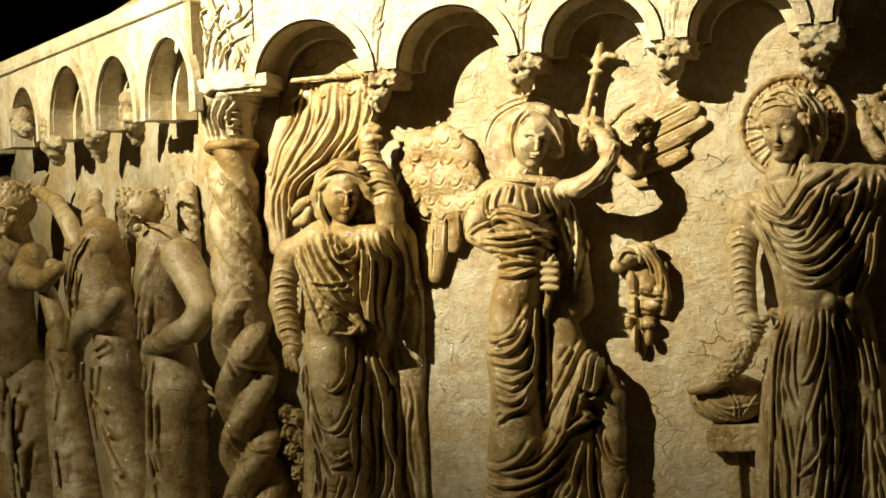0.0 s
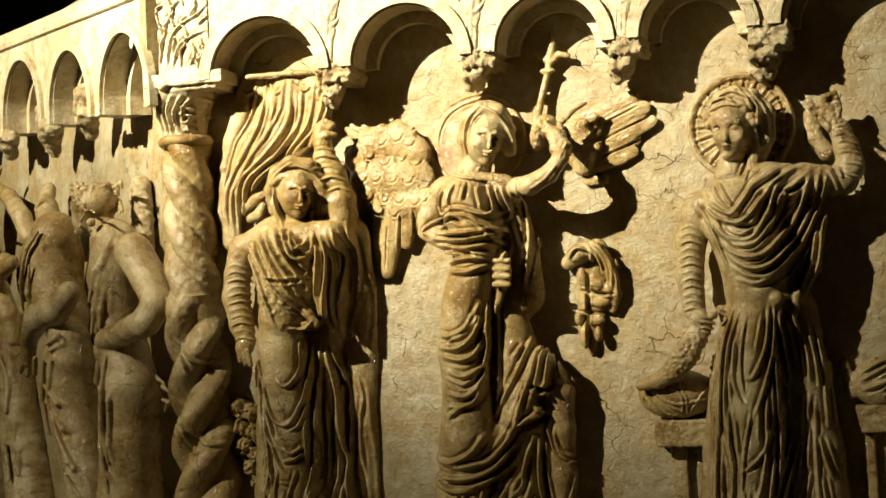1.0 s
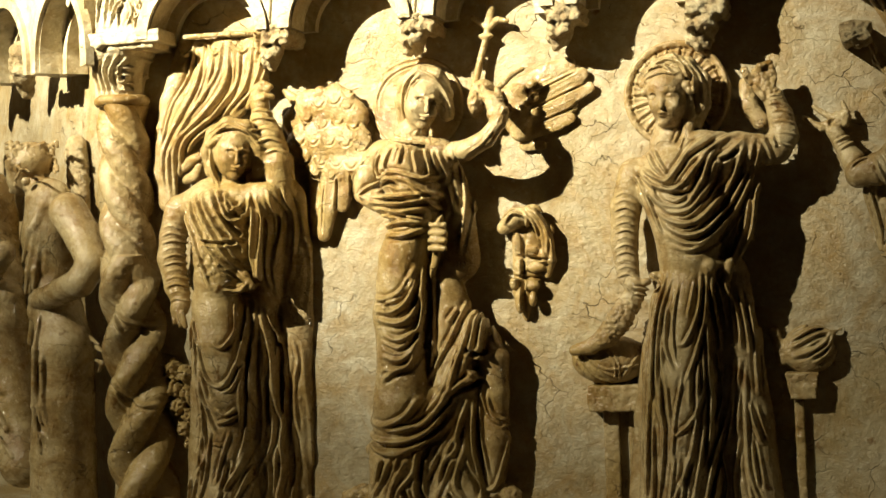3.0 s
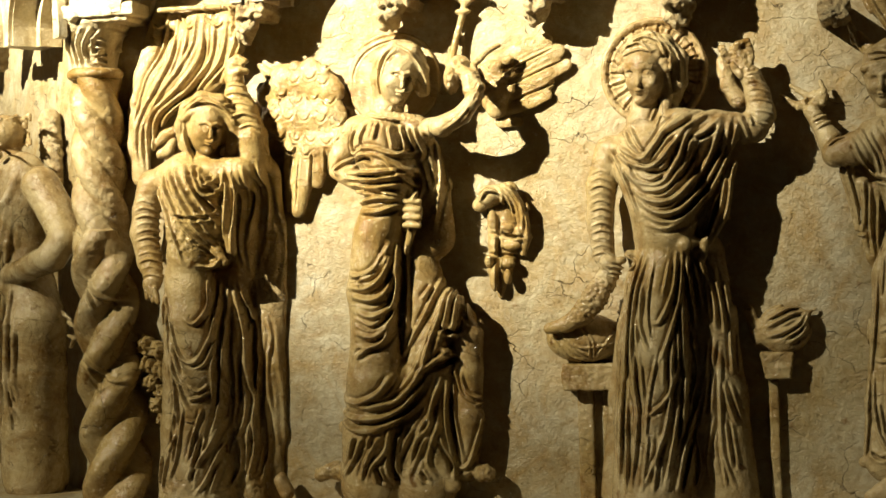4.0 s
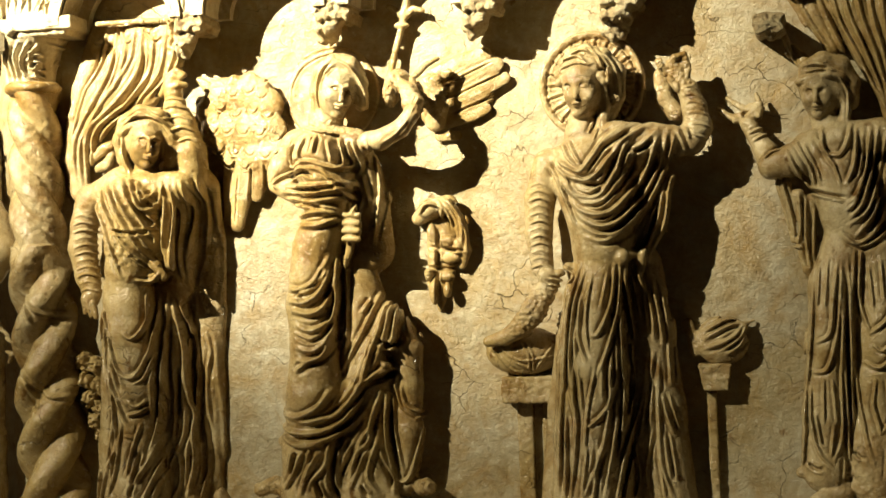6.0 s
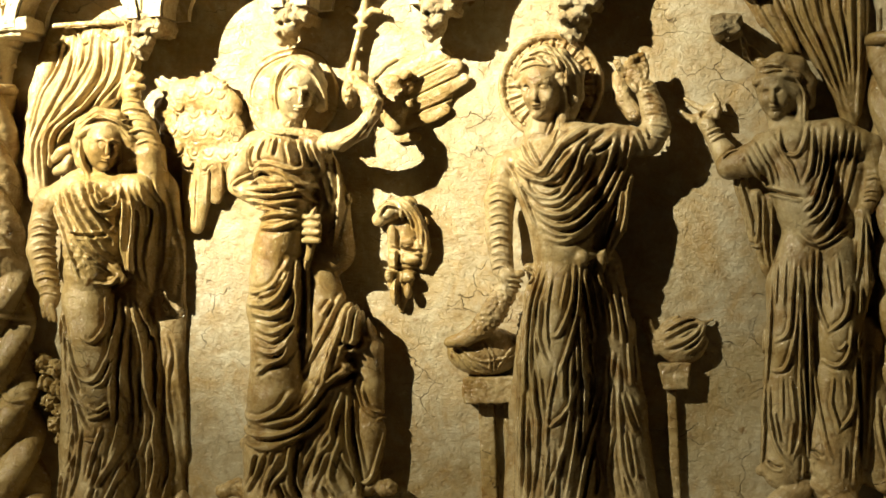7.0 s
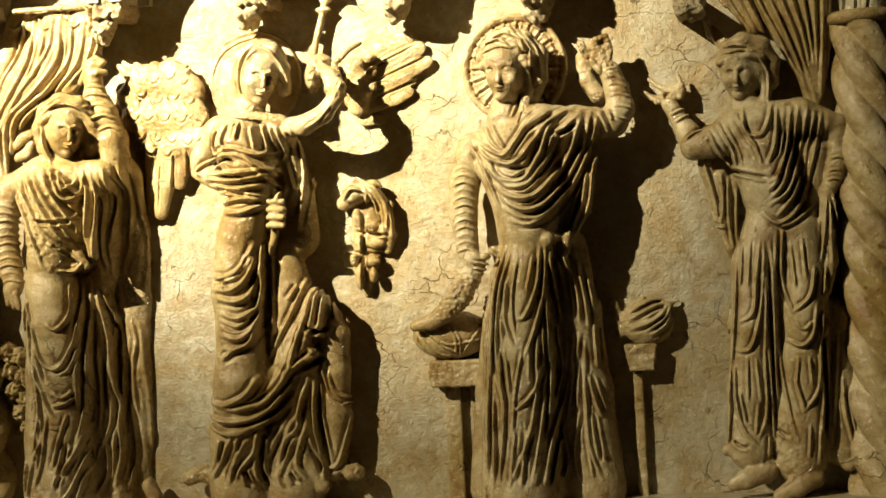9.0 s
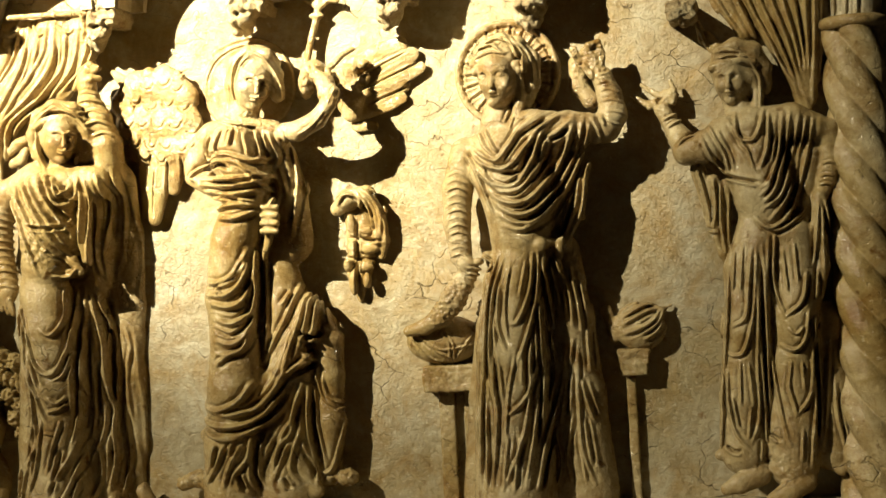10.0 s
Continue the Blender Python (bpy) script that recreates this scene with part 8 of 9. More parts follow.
    c.limb([(-0.4, 1.965, 0.211, 0.0043), (-0.364, 1.965, 0.21, 0.0077), (-0.363, 1.954, 0.206, 0.0042)], 1, 0.002)
    c.limb([(-0.376, 2.01, 0.21, 0.0043), (-0.353, 2.011, 0.204, 0.0077), (-0.347, 1.999, 0.202, 0.0042)], 1, 0.002)
    c.limb([(-0.337, 1.961, 0.157, 0.0042), (-0.336, 1.964, 0.144, 0.0077), (-0.339, 1.953, 0.138, 0.0043)], 1, 0.002)
    c.limb([(-0.345, 1.962, 0.189, 0.0042), (-0.34, 1.964, 0.178, 0.0077), (-0.342, 1.953, 0.173, 0.0042)], 1, 0.002)
    c.limb([(-0.334, 2.008, 0.164, 0.0042), (-0.333, 2.01, 0.152, 0.0077), (-0.331, 1.999, 0.148, 0.0042)], 1, 0.002)
    c.limb([(-0.368, 1.926, 0.14, 0.0373), (-0.341, 1.885, 0.13, 0.0495)], 1, 0.008)
    c.limb([(-0.297, 1.866, 0.13, 0.0675), (-0.309, 1.774, 0.13, 0.0768), (-0.306, 1.667, 0.125, 0.0706), (-0.282, 1.574, 0.125, 0.0702)], 0.95, 0.01)
    c.limb([(-0.181, 1.836, 0.12, 0.051), (-0.128, 1.765, 0.1, 0.0476), (-0.066, 1.696, 0.1, 0.0411), (-0.084, 1.646, 0.13, 0.0382), (-0.177, 1.62, 0.16, 0.0328), (-0.266, 1.604, 0.18, 0.0272)], 1, 0.008)
    c.blob(-0.284, 1.577, 0.180, 0.0258, 0.0334, 0.0258, 0, 0.006)
    c.limb([(-0.33, 1.554, 0.17, 0.0138), (-0.388, 1.492, 0.16, 0.014)], 1, 0.004)
    c.limb([(-0.27, 1.554, 0.17, 0.0121), (-0.32, 1.5, 0.16, 0.0122)], 1, 0.004)
    c.limb([(-0.276, 1.559, 0.12, 0.0702), (-0.244, 1.468, 0.12, 0.0848), (-0.26, 1.346, 0.12, 0.085), (-0.295, 1.193, 0.115, 0.0915), (-0.312, 1.069, 0.11, 0.0948)], 0.95, 0.012)
    c.limb([(-0.254, 1.854, 0.073, 0.0051), (-0.242, 1.863, 0.141, 0.0091), (-0.257, 1.804, 0.183, 0.0091), (-0.271, 1.684, 0.203, 0.0091), (-0.291, 1.624, 0.207, 0.005)], 1, 0.01)
    c.limb([(-0.249, 1.843, 0.084, 0.005), (-0.243, 1.845, 0.138, 0.0091), (-0.254, 1.788, 0.169, 0.0091), (-0.259, 1.683, 0.188, 0.0091), (-0.263, 1.638, 0.195, 0.005)], 1, 0.01)
    c.limb([(-0.256, 1.828, 0.074, 0.0051), (-0.245, 1.824, 0.126, 0.0091), (-0.252, 1.772, 0.152, 0.0091), (-0.251, 1.682, 0.166, 0.005)], 1, 0.01)
    c.limb([(-0.242, 1.862, 0.11, 0.005), (-0.246, 1.856, 0.164, 0.0091), (-0.267, 1.79, 0.199, 0.0091), (-0.291, 1.708, 0.211, 0.005)], 1, 0.01)
    c.limb([(-0.243, 1.562, 0.187, 0.0041), (-0.223, 1.474, 0.21, 0.0075), (-0.242, 1.324, 0.211, 0.0075), (-0.245, 1.201, 0.195, 0.0041)], 1, 0.006)
    c.limb([(-0.218, 1.531, 0.173, 0.0041), (-0.204, 1.444, 0.198, 0.0074), (-0.219, 1.324, 0.194, 0.0075), (-0.231, 1.198, 0.161, 0.0041)], 1, 0.006)
    c.limb([(-0.201, 1.352, 0.164, 0.0041), (-0.205, 1.311, 0.141, 0.0075), (-0.201, 1.317, 0.103, 0.0075), (-0.196, 1.346, 0.087, 0.0041)], 1, 0.006)
    c.limb([(-0.195, 1.412, 0.171, 0.0041), (-0.196, 1.366, 0.15, 0.0075), (-0.192, 1.371, 0.12, 0.0041)], 1, 0.006)
    c.limb([(-0.214, 1.323, 0.184, 0.0041), (-0.219, 1.245, 0.147, 0.0075), (-0.216, 1.241, 0.101, 0.0041)], 1, 0.006)
    c.limb([(-0.213, 1.534, 0.088, 0.0042), (-0.194, 1.479, 0.058, 0.0075), (-0.116, 1.458, 0.057, 0.0041)], 1, 0.006)
    c.limb([(-0.214, 1.543, 0.119, 0.0041), (-0.205, 1.51, 0.076, 0.0076), (-0.151, 1.48, 0.058, 0.0041)], 1, 0.006)
    c.limb([(-0.236, 1.249, 0.196, 0.0041), (-0.233, 1.186, 0.161, 0.0075), (-0.228, 1.167, 0.116, 0.0041)], 1, 0.006)
    c.limb([(-0.235, 1.384, 0.21, 0.0041), (-0.23, 1.279, 0.197, 0.0041)], 1, 0.006)
    c.limb([(-0.201, 1.316, 0.095, 0.0041), (-0.224, 1.221, 0.048, 0.0042)], 1, 0.006)
    c.limb([(-0.176, 1.451, 0.122, 0.0041), (-0.174, 1.467, 0.098, 0.0075), (-0.183, 1.447, 0.068, 0.0075), (-0.182, 1.424, 0.081, 0.0075), (-0.178, 1.431, 0.114, 0.0041)], 1, 0.003)
    c.limb([(-0.187, 1.442, 0.062, 0.0041), (-0.127, 1.432, 0.059, 0.0074), (-0.16, 1.408, 0.058, 0.0041)], 1, 0.003)
    ob = c.skin('stone_cloaked_man', marble)
    ob.matrix_world = LEFT_FACE
    return tagged(ob, 'marble relief of a curly-haired man, hand on hip', 'statue', group='carved figures of the relief')


carve_stone_cloaked_man_36()

def carve_stone_stooping_man_37():
    c = Carving(-1.158, -0.532, 1.046, 2.125, 0.269, h=0.0038)
    c.limb([(-0.793, 1.916, 0.14, 0.0774), (-0.831, 1.851, 0.14, 0.0982), (-0.815, 1.765, 0.14, 0.0911), (-0.749, 1.679, 0.13, 0.0733)], 0.95, 0.01)
    c.limb([(-0.908, 1.967, 0.12, 0.0378), (-1.027, 2.028, 0.09, 0.0352), (-1.055, 2.084, 0.07, 0.0213)], 0.9, 0.006)
    c.limb([(-0.587, 1.741, 0.17, 0.0355), (-0.663, 1.696, 0.19, 0.0424), (-0.801, 1.675, 0.2, 0.0401), (-0.931, 1.618, 0.19, 0.0274), (-0.975, 1.549, 0.18, 0.0207)], 1, 0.008)
    c.limb([(-0.792, 1.764, 0.13, 0.037), (-0.774, 1.696, 0.13, 0.0368)], 1, 0.008)
    c.limb([(-0.7, 1.612, 0.14, 0.066), (-0.71, 1.546, 0.14, 0.0793), (-0.705, 1.43, 0.13, 0.0726), (-0.675, 1.299, 0.12, 0.0689), (-0.636, 1.138, 0.115, 0.0716)], 0.95, 0.012)
    c.limb([(-0.733, 1.732, 0.209, 0.0041), (-0.727, 1.746, 0.151, 0.0075), (-0.75, 1.761, 0.083, 0.0041)], 1, 0.006)
    c.limb([(-0.74, 1.756, 0.198, 0.0041), (-0.74, 1.779, 0.137, 0.0075), (-0.76, 1.781, 0.07, 0.0042)], 1, 0.006)
    c.limb([(-0.779, 1.851, 0.241, 0.0041), (-0.824, 1.786, 0.239, 0.0075), (-0.889, 1.704, 0.216, 0.0042)], 1, 0.006)
    c.limb([(-0.765, 1.833, 0.229, 0.0041), (-0.787, 1.751, 0.231, 0.0075), (-0.816, 1.693, 0.212, 0.0041)], 1, 0.006)
    c.limb([(-0.742, 1.796, 0.161, 0.0041), (-0.745, 1.821, 0.134, 0.0075), (-0.746, 1.808, 0.108, 0.0041)], 1, 0.006)
    c.limb([(-0.739, 1.93, 0.207, 0.0041), (-0.774, 1.884, 0.233, 0.0075), (-0.799, 1.819, 0.242, 0.0041)], 1, 0.006)
    c.limb([(-0.683, 1.599, 0.213, 0.0045), (-0.651, 1.622, 0.189, 0.0081), (-0.644, 1.588, 0.159, 0.0045)], 1, 0.006)
    c.limb([(-0.666, 1.579, 0.211, 0.0045), (-0.647, 1.6, 0.174, 0.0081), (-0.643, 1.571, 0.143, 0.0045)], 1, 0.006)
    c.limb([(-0.723, 1.485, 0.215, 0.0045), (-0.659, 1.427, 0.195, 0.0081), (-0.64, 1.415, 0.126, 0.0082), (-0.65, 1.42, 0.085, 0.0045)], 1, 0.006)
    c.limb([(-0.727, 1.435, 0.208, 0.0045), (-0.643, 1.354, 0.187, 0.0081), (-0.622, 1.326, 0.128, 0.0081), (-0.628, 1.331, 0.092, 0.0045)], 1, 0.006)
    c.limb([(-0.652, 1.322, 0.194, 0.0045), (-0.61, 1.241, 0.169, 0.0081), (-0.596, 1.218, 0.116, 0.0044)], 1, 0.006)
    c.limb([(-0.657, 1.55, 0.207, 0.0045), (-0.711, 1.435, 0.207, 0.0082), (-0.667, 1.338, 0.196, 0.0081), (-0.622, 1.258, 0.181, 0.0081), (-0.597, 1.223, 0.132, 0.0044)], 1, 0.006)
    c.limb([(-0.625, 1.226, 0.19, 0.0044), (-0.588, 1.162, 0.163, 0.0044)], 1, 0.006)
    c.limb([(-0.644, 1.479, 0.113, 0.0045), (-0.643, 1.514, 0.146, 0.0081), (-0.649, 1.483, 0.179, 0.0045)], 1, 0.006)
    c.limb([(-0.682, 1.551, 0.224, 0.0045), (-0.753, 1.435, 0.208, 0.0083), (-0.736, 1.336, 0.197, 0.0045)], 1, 0.006)
    c.limb([(-0.97, 1.704, 0.18, 0.0276), (-1.078, 1.619, 0.17, 0.0246)], 1, 0.006)
    c.limb([(-1.039, 1.558, 0.17, 0.0087), (-1.129, 1.517, 0.16, 0.0089)], 1, 0.003)
    c.limb([(-0.974, 1.552, 0.175, 0.0086), (-1.039, 1.505, 0.165, 0.0087)], 1, 0.003)
    c.limb([(-0.926, 1.557, 0.175, 0.0086), (-0.966, 1.511, 0.165, 0.0086)], 1, 0.003)
    c.rubble(-1.279, -0.786, 1.986, 2.084, 0.012, 0.03, 1)
    ob = c.skin('stone_stooping_man', marble)
    ob.matrix_world = LEFT_FACE
    return tagged(ob, 'marble relief of a man seen from behind, head broken off', 'statue', group='carved figures of the relief')


carve_stone_stooping_man_37()

def carve_stone_bathing_man_38():
    c = Carving(-2.067, -1.106, 1.456, 2.220, 0.279, h=0.0045)
    c.blob(-1.679, 2.080, 0.190, 0.0505, 0.0776, 0.0565, -10, 0.004)
    c.blob(-1.664, 2.102, 0.190, 0.0519, 0.0558, 0.0575, -10, 0.006)
    c.blob(-1.562, 2.081, 0.242, 0.0133, 0.0099, 0.0084, -10, 0.003, True)
    c.blob(-1.397, 2.060, 0.245, 0.0130, 0.0096, 0.0082, -10, 0.003, True)
    c.limb([(-1.469, 2.072, 0.245, 0.0049), (-1.48, 2.044, 0.25, 0.0073)], 1, 0.004)
    c.limb([(-1.655, 2.103, 0.226, 0.005), (-1.522, 2.092, 0.241, 0.0049), (-1.459, 2.077, 0.246, 0.0049)], 1, 0.004)
    c.limb([(-1.393, 2.069, 0.233, 0.0048), (-1.419, 2.079, 0.243, 0.0048), (-1.459, 2.077, 0.246, 0.0049)], 1, 0.004)
    c.blob(-1.533, 2.033, 0.239, 0.0133, 0.0042, 0.0064, -10, 0.002)
    c.blob(-1.558, 2.027, 0.235, 0.0108, 0.0038, 0.0059, -10, 0.002)
    c.blob(-1.646, 2.016, 0.216, 0.0165, 0.0131, 0.0150, -10, 0.006)
    c.blob(-1.655, 2.064, 0.226, 0.0150, 0.0170, 0.0160, -10, 0.008)
    c.blob(-1.461, 2.040, 0.229, 0.0146, 0.0164, 0.0155, -10, 0.008)
    c.blob(-1.700, 2.113, 0.160, 0.0820, 0.0820, 0.0781, 0, 0.008)
    c.limb([(-1.637, 2.165, 0.21, 0.0053), (-1.635, 2.179, 0.196, 0.0096), (-1.63, 2.166, 0.186, 0.0053)], 1, 0.002)
    c.limb([(-1.699, 2.174, 0.228, 0.0053), (-1.664, 2.184, 0.223, 0.0097), (-1.644, 2.17, 0.217, 0.0053)], 1, 0.002)
    c.limb([(-1.624, 2.1, 0.163, 0.0053), (-1.623, 2.114, 0.149, 0.0097), (-1.628, 2.102, 0.136, 0.0053)], 1, 0.002)
    c.limb([(-1.663, 2.178, 0.225, 0.0053), (-1.65, 2.19, 0.214, 0.0097), (-1.639, 2.177, 0.206, 0.0053)], 1, 0.002)
    c.limb([(-1.64, 2.137, 0.114, 0.0053), (-1.625, 2.149, 0.104, 0.0097), (-1.594, 2.135, 0.101, 0.0053)], 1, 0.002)
    c.limb([(-1.632, 2.16, 0.199, 0.0053), (-1.631, 2.173, 0.185, 0.0096), (-1.629, 2.161, 0.174, 0.0053)], 1, 0.002)
    c.limb([(-1.621, 2.113, 0.177, 0.0053), (-1.624, 2.127, 0.162, 0.0096), (-1.623, 2.115, 0.151, 0.0053)], 1, 0.002)
    c.limb([(-1.627, 2.145, 0.193, 0.0053), (-1.628, 2.159, 0.179, 0.0096), (-1.626, 2.147, 0.168, 0.0053)], 1, 0.002)
    c.limb([(-1.65, 2.11, 0.246, 0.0053), (-1.639, 2.122, 0.235, 0.0096), (-1.629, 2.11, 0.226, 0.0053)], 1, 0.002)
    c.limb([(-1.688, 2.146, 0.238, 0.0053), (-1.658, 2.157, 0.232, 0.0096), (-1.64, 2.143, 0.225, 0.0053)], 1, 0.002)
    c.limb([(-1.636, 2.168, 0.135, 0.0053), (-1.65, 2.183, 0.117, 0.0097), (-1.638, 2.17, 0.109, 0.0053)], 1, 0.002)
    c.limb([(-1.623, 2.104, 0.157, 0.0053), (-1.625, 2.117, 0.142, 0.0097), (-1.628, 2.106, 0.13, 0.0053)], 1, 0.002)
    c.limb([(-1.621, 2.116, 0.171, 0.0053), (-1.625, 2.13, 0.156, 0.0097), (-1.625, 2.118, 0.145, 0.0053)], 1, 0.002)
    c.limb([(-1.658, 2.148, 0.235, 0.0053), (-1.647, 2.16, 0.224, 0.0096), (-1.635, 2.147, 0.216, 0.0053)], 1, 0.002)
    c.limb([(-1.636, 2.114, 0.236, 0.0053), (-1.632, 2.127, 0.223, 0.0096), (-1.625, 2.115, 0.214, 0.0053)], 1, 0.002)
    c.limb([(-1.633, 2.144, 0.215, 0.0053), (-1.632, 2.157, 0.201, 0.0096), (-1.627, 2.145, 0.191, 0.0053)], 1, 0.002)
    c.limb([(-1.633, 2.112, 0.115, 0.0053), (-1.647, 2.126, 0.097, 0.0097), (-1.616, 2.112, 0.095, 0.0053)], 1, 0.002)
    c.limb([(-1.641, 2.143, 0.115, 0.0053), (-1.623, 2.155, 0.106, 0.0097), (-1.592, 2.141, 0.103, 0.0053)], 1, 0.002)
    c.limb([(-1.622, 2.121, 0.191, 0.0053), (-1.624, 2.135, 0.176, 0.0096), (-1.623, 2.123, 0.166, 0.0053)], 1, 0.002)
    c.limb([(-1.629, 2.156, 0.189, 0.0053), (-1.63, 2.169, 0.175, 0.0097), (-1.628, 2.157, 0.164, 0.0053)], 1, 0.002)
    c.limb([(-1.633, 2.167, 0.198, 0.0053), (-1.633, 2.181, 0.184, 0.0096), (-1.63, 2.169, 0.174, 0.0053)], 1, 0.002)
    c.limb([(-1.626, 2.102, 0.207, 0.0053), (-1.622, 2.114, 0.194, 0.0096), (-1.622, 2.103, 0.182, 0.0053)], 1, 0.002)
    c.limb([(-1.635, 2.129, 0.12, 0.0053), (-1.648, 2.144, 0.102, 0.0097), (-1.617, 2.13, 0.099, 0.0053)], 1, 0.002)
    c.limb([(-1.628, 2.152, 0.187, 0.0053), (-1.629, 2.165, 0.172, 0.0097), (-1.628, 2.153, 0.161, 0.0053)], 1, 0.002)
    c.limb([(-1.68, 2.162, 0.232, 0.0053), (-1.655, 2.173, 0.224, 0.0096), (-1.64, 2.16, 0.217, 0.0053)], 1, 0.002)
    c.limb([(-1.622, 2.11, 0.149, 0.0053), (-1.628, 2.124, 0.134, 0.0097), (-1.631, 2.112, 0.122, 0.0053)], 1, 0.002)
    c.limb([(-1.624, 2.117, 0.208, 0.0053), (-1.625, 2.13, 0.194, 0.0096), (-1.622, 2.118, 0.184, 0.0053)], 1, 0.002)
    c.limb([(-1.625, 2.124, 0.149, 0.0053), (-1.631, 2.138, 0.133, 0.0097), (-1.633, 2.126, 0.122, 0.0053)], 1, 0.002)
    c.limb([(-1.622, 2.118, 0.166, 0.0053), (-1.626, 2.132, 0.151, 0.0097), (-1.626, 2.12, 0.14, 0.0053)], 1, 0.002)
    c.limb([(-1.626, 2.123, 0.208, 0.0053), (-1.626, 2.137, 0.194, 0.0096), (-1.623, 2.125, 0.183, 0.0053)], 1, 0.002)
    c.limb([(-1.634, 2.141, 0.217, 0.0053), (-1.632, 2.154, 0.203, 0.0096), (-1.627, 2.142, 0.193, 0.0053)], 1, 0.002)
    c.limb([(-1.625, 2.124, 0.15, 0.0053), (-1.631, 2.138, 0.134, 0.0097), (-1.633, 2.126, 0.122, 0.0053)], 1, 0.002)
    c.limb([(-1.628, 2.105, 0.218, 0.0053), (-1.624, 2.118, 0.205, 0.0096), (-1.622, 2.106, 0.194, 0.0053)], 1, 0.002)
    c.limb([(-1.624, 2.132, 0.167, 0.0053), (-1.628, 2.146, 0.152, 0.0097), (-1.628, 2.135, 0.141, 0.0053)], 1, 0.002)
    c.limb([(-1.695, 2.142, 0.24, 0.0053), (-1.661, 2.153, 0.234, 0.0096), (-1.641, 2.139, 0.228, 0.0053)], 1, 0.002)
    c.limb([(-1.632, 2.127, 0.222, 0.0053), (-1.63, 2.14, 0.208, 0.0096), (-1.625, 2.128, 0.199, 0.0053)], 1, 0.002)
    c.limb([(-1.724, 2.02, 0.15, 0.047), (-1.757, 1.963, 0.14, 0.0631)], 1, 0.008)
    c.limb([(-1.858, 1.92, 0.14, 0.092), (-1.915, 1.812, 0.14, 0.0887), (-1.935, 1.691, 0.13, 0.093), (-1.954, 1.569, 0.12, 0.0932)], 0.95, 0.012)
    c.limb([(-1.607, 1.924, 0.13, 0.0501), (-1.482, 1.852, 0.2, 0.045), (-1.279, 1.827, 0.19, 0.0345), (-1.149, 1.861, 0.17, 0.0232)], 1, 0.008)
    c.blob(-1.267, 1.876, 0.160, 0.0291, 0.0237, 0.0255, 0, 0.005)
    c.limb([(-1.582, 2.148, 0.1, 0.0193), (-1.396, 2.088, 0.1, 0.0281), (-1.262, 2.012, 0.1, 0.0311), (-1.224, 1.945, 0.09, 0.0309)], 1, 0.006)
    c.limb([(-1.594, 2.164, 0.1, 0.0097), (-1.67, 2.143, 0.1, 0.0078)], 1, 0.003)
    c.limb([(-1.536, 2.168, 0.1, 0.0096), (-1.49, 2.192, 0.1, 0.0076)], 1, 0.003)
    c.limb([(-1.328, 1.788, 0.16, 0.0294), (-1.278, 1.694, 0.15, 0.0328), (-1.26, 1.621, 0.14, 0.0254)], 1, 0.008)
    ob = c.skin('stone_bathing_man', marble)
    ob.matrix_world = LEFT_FACE
    return tagged(ob, 'marble relief of a bare man raising one arm in water', 'statue', group='carved figures of the relief')


carve_stone_bathing_man_38()

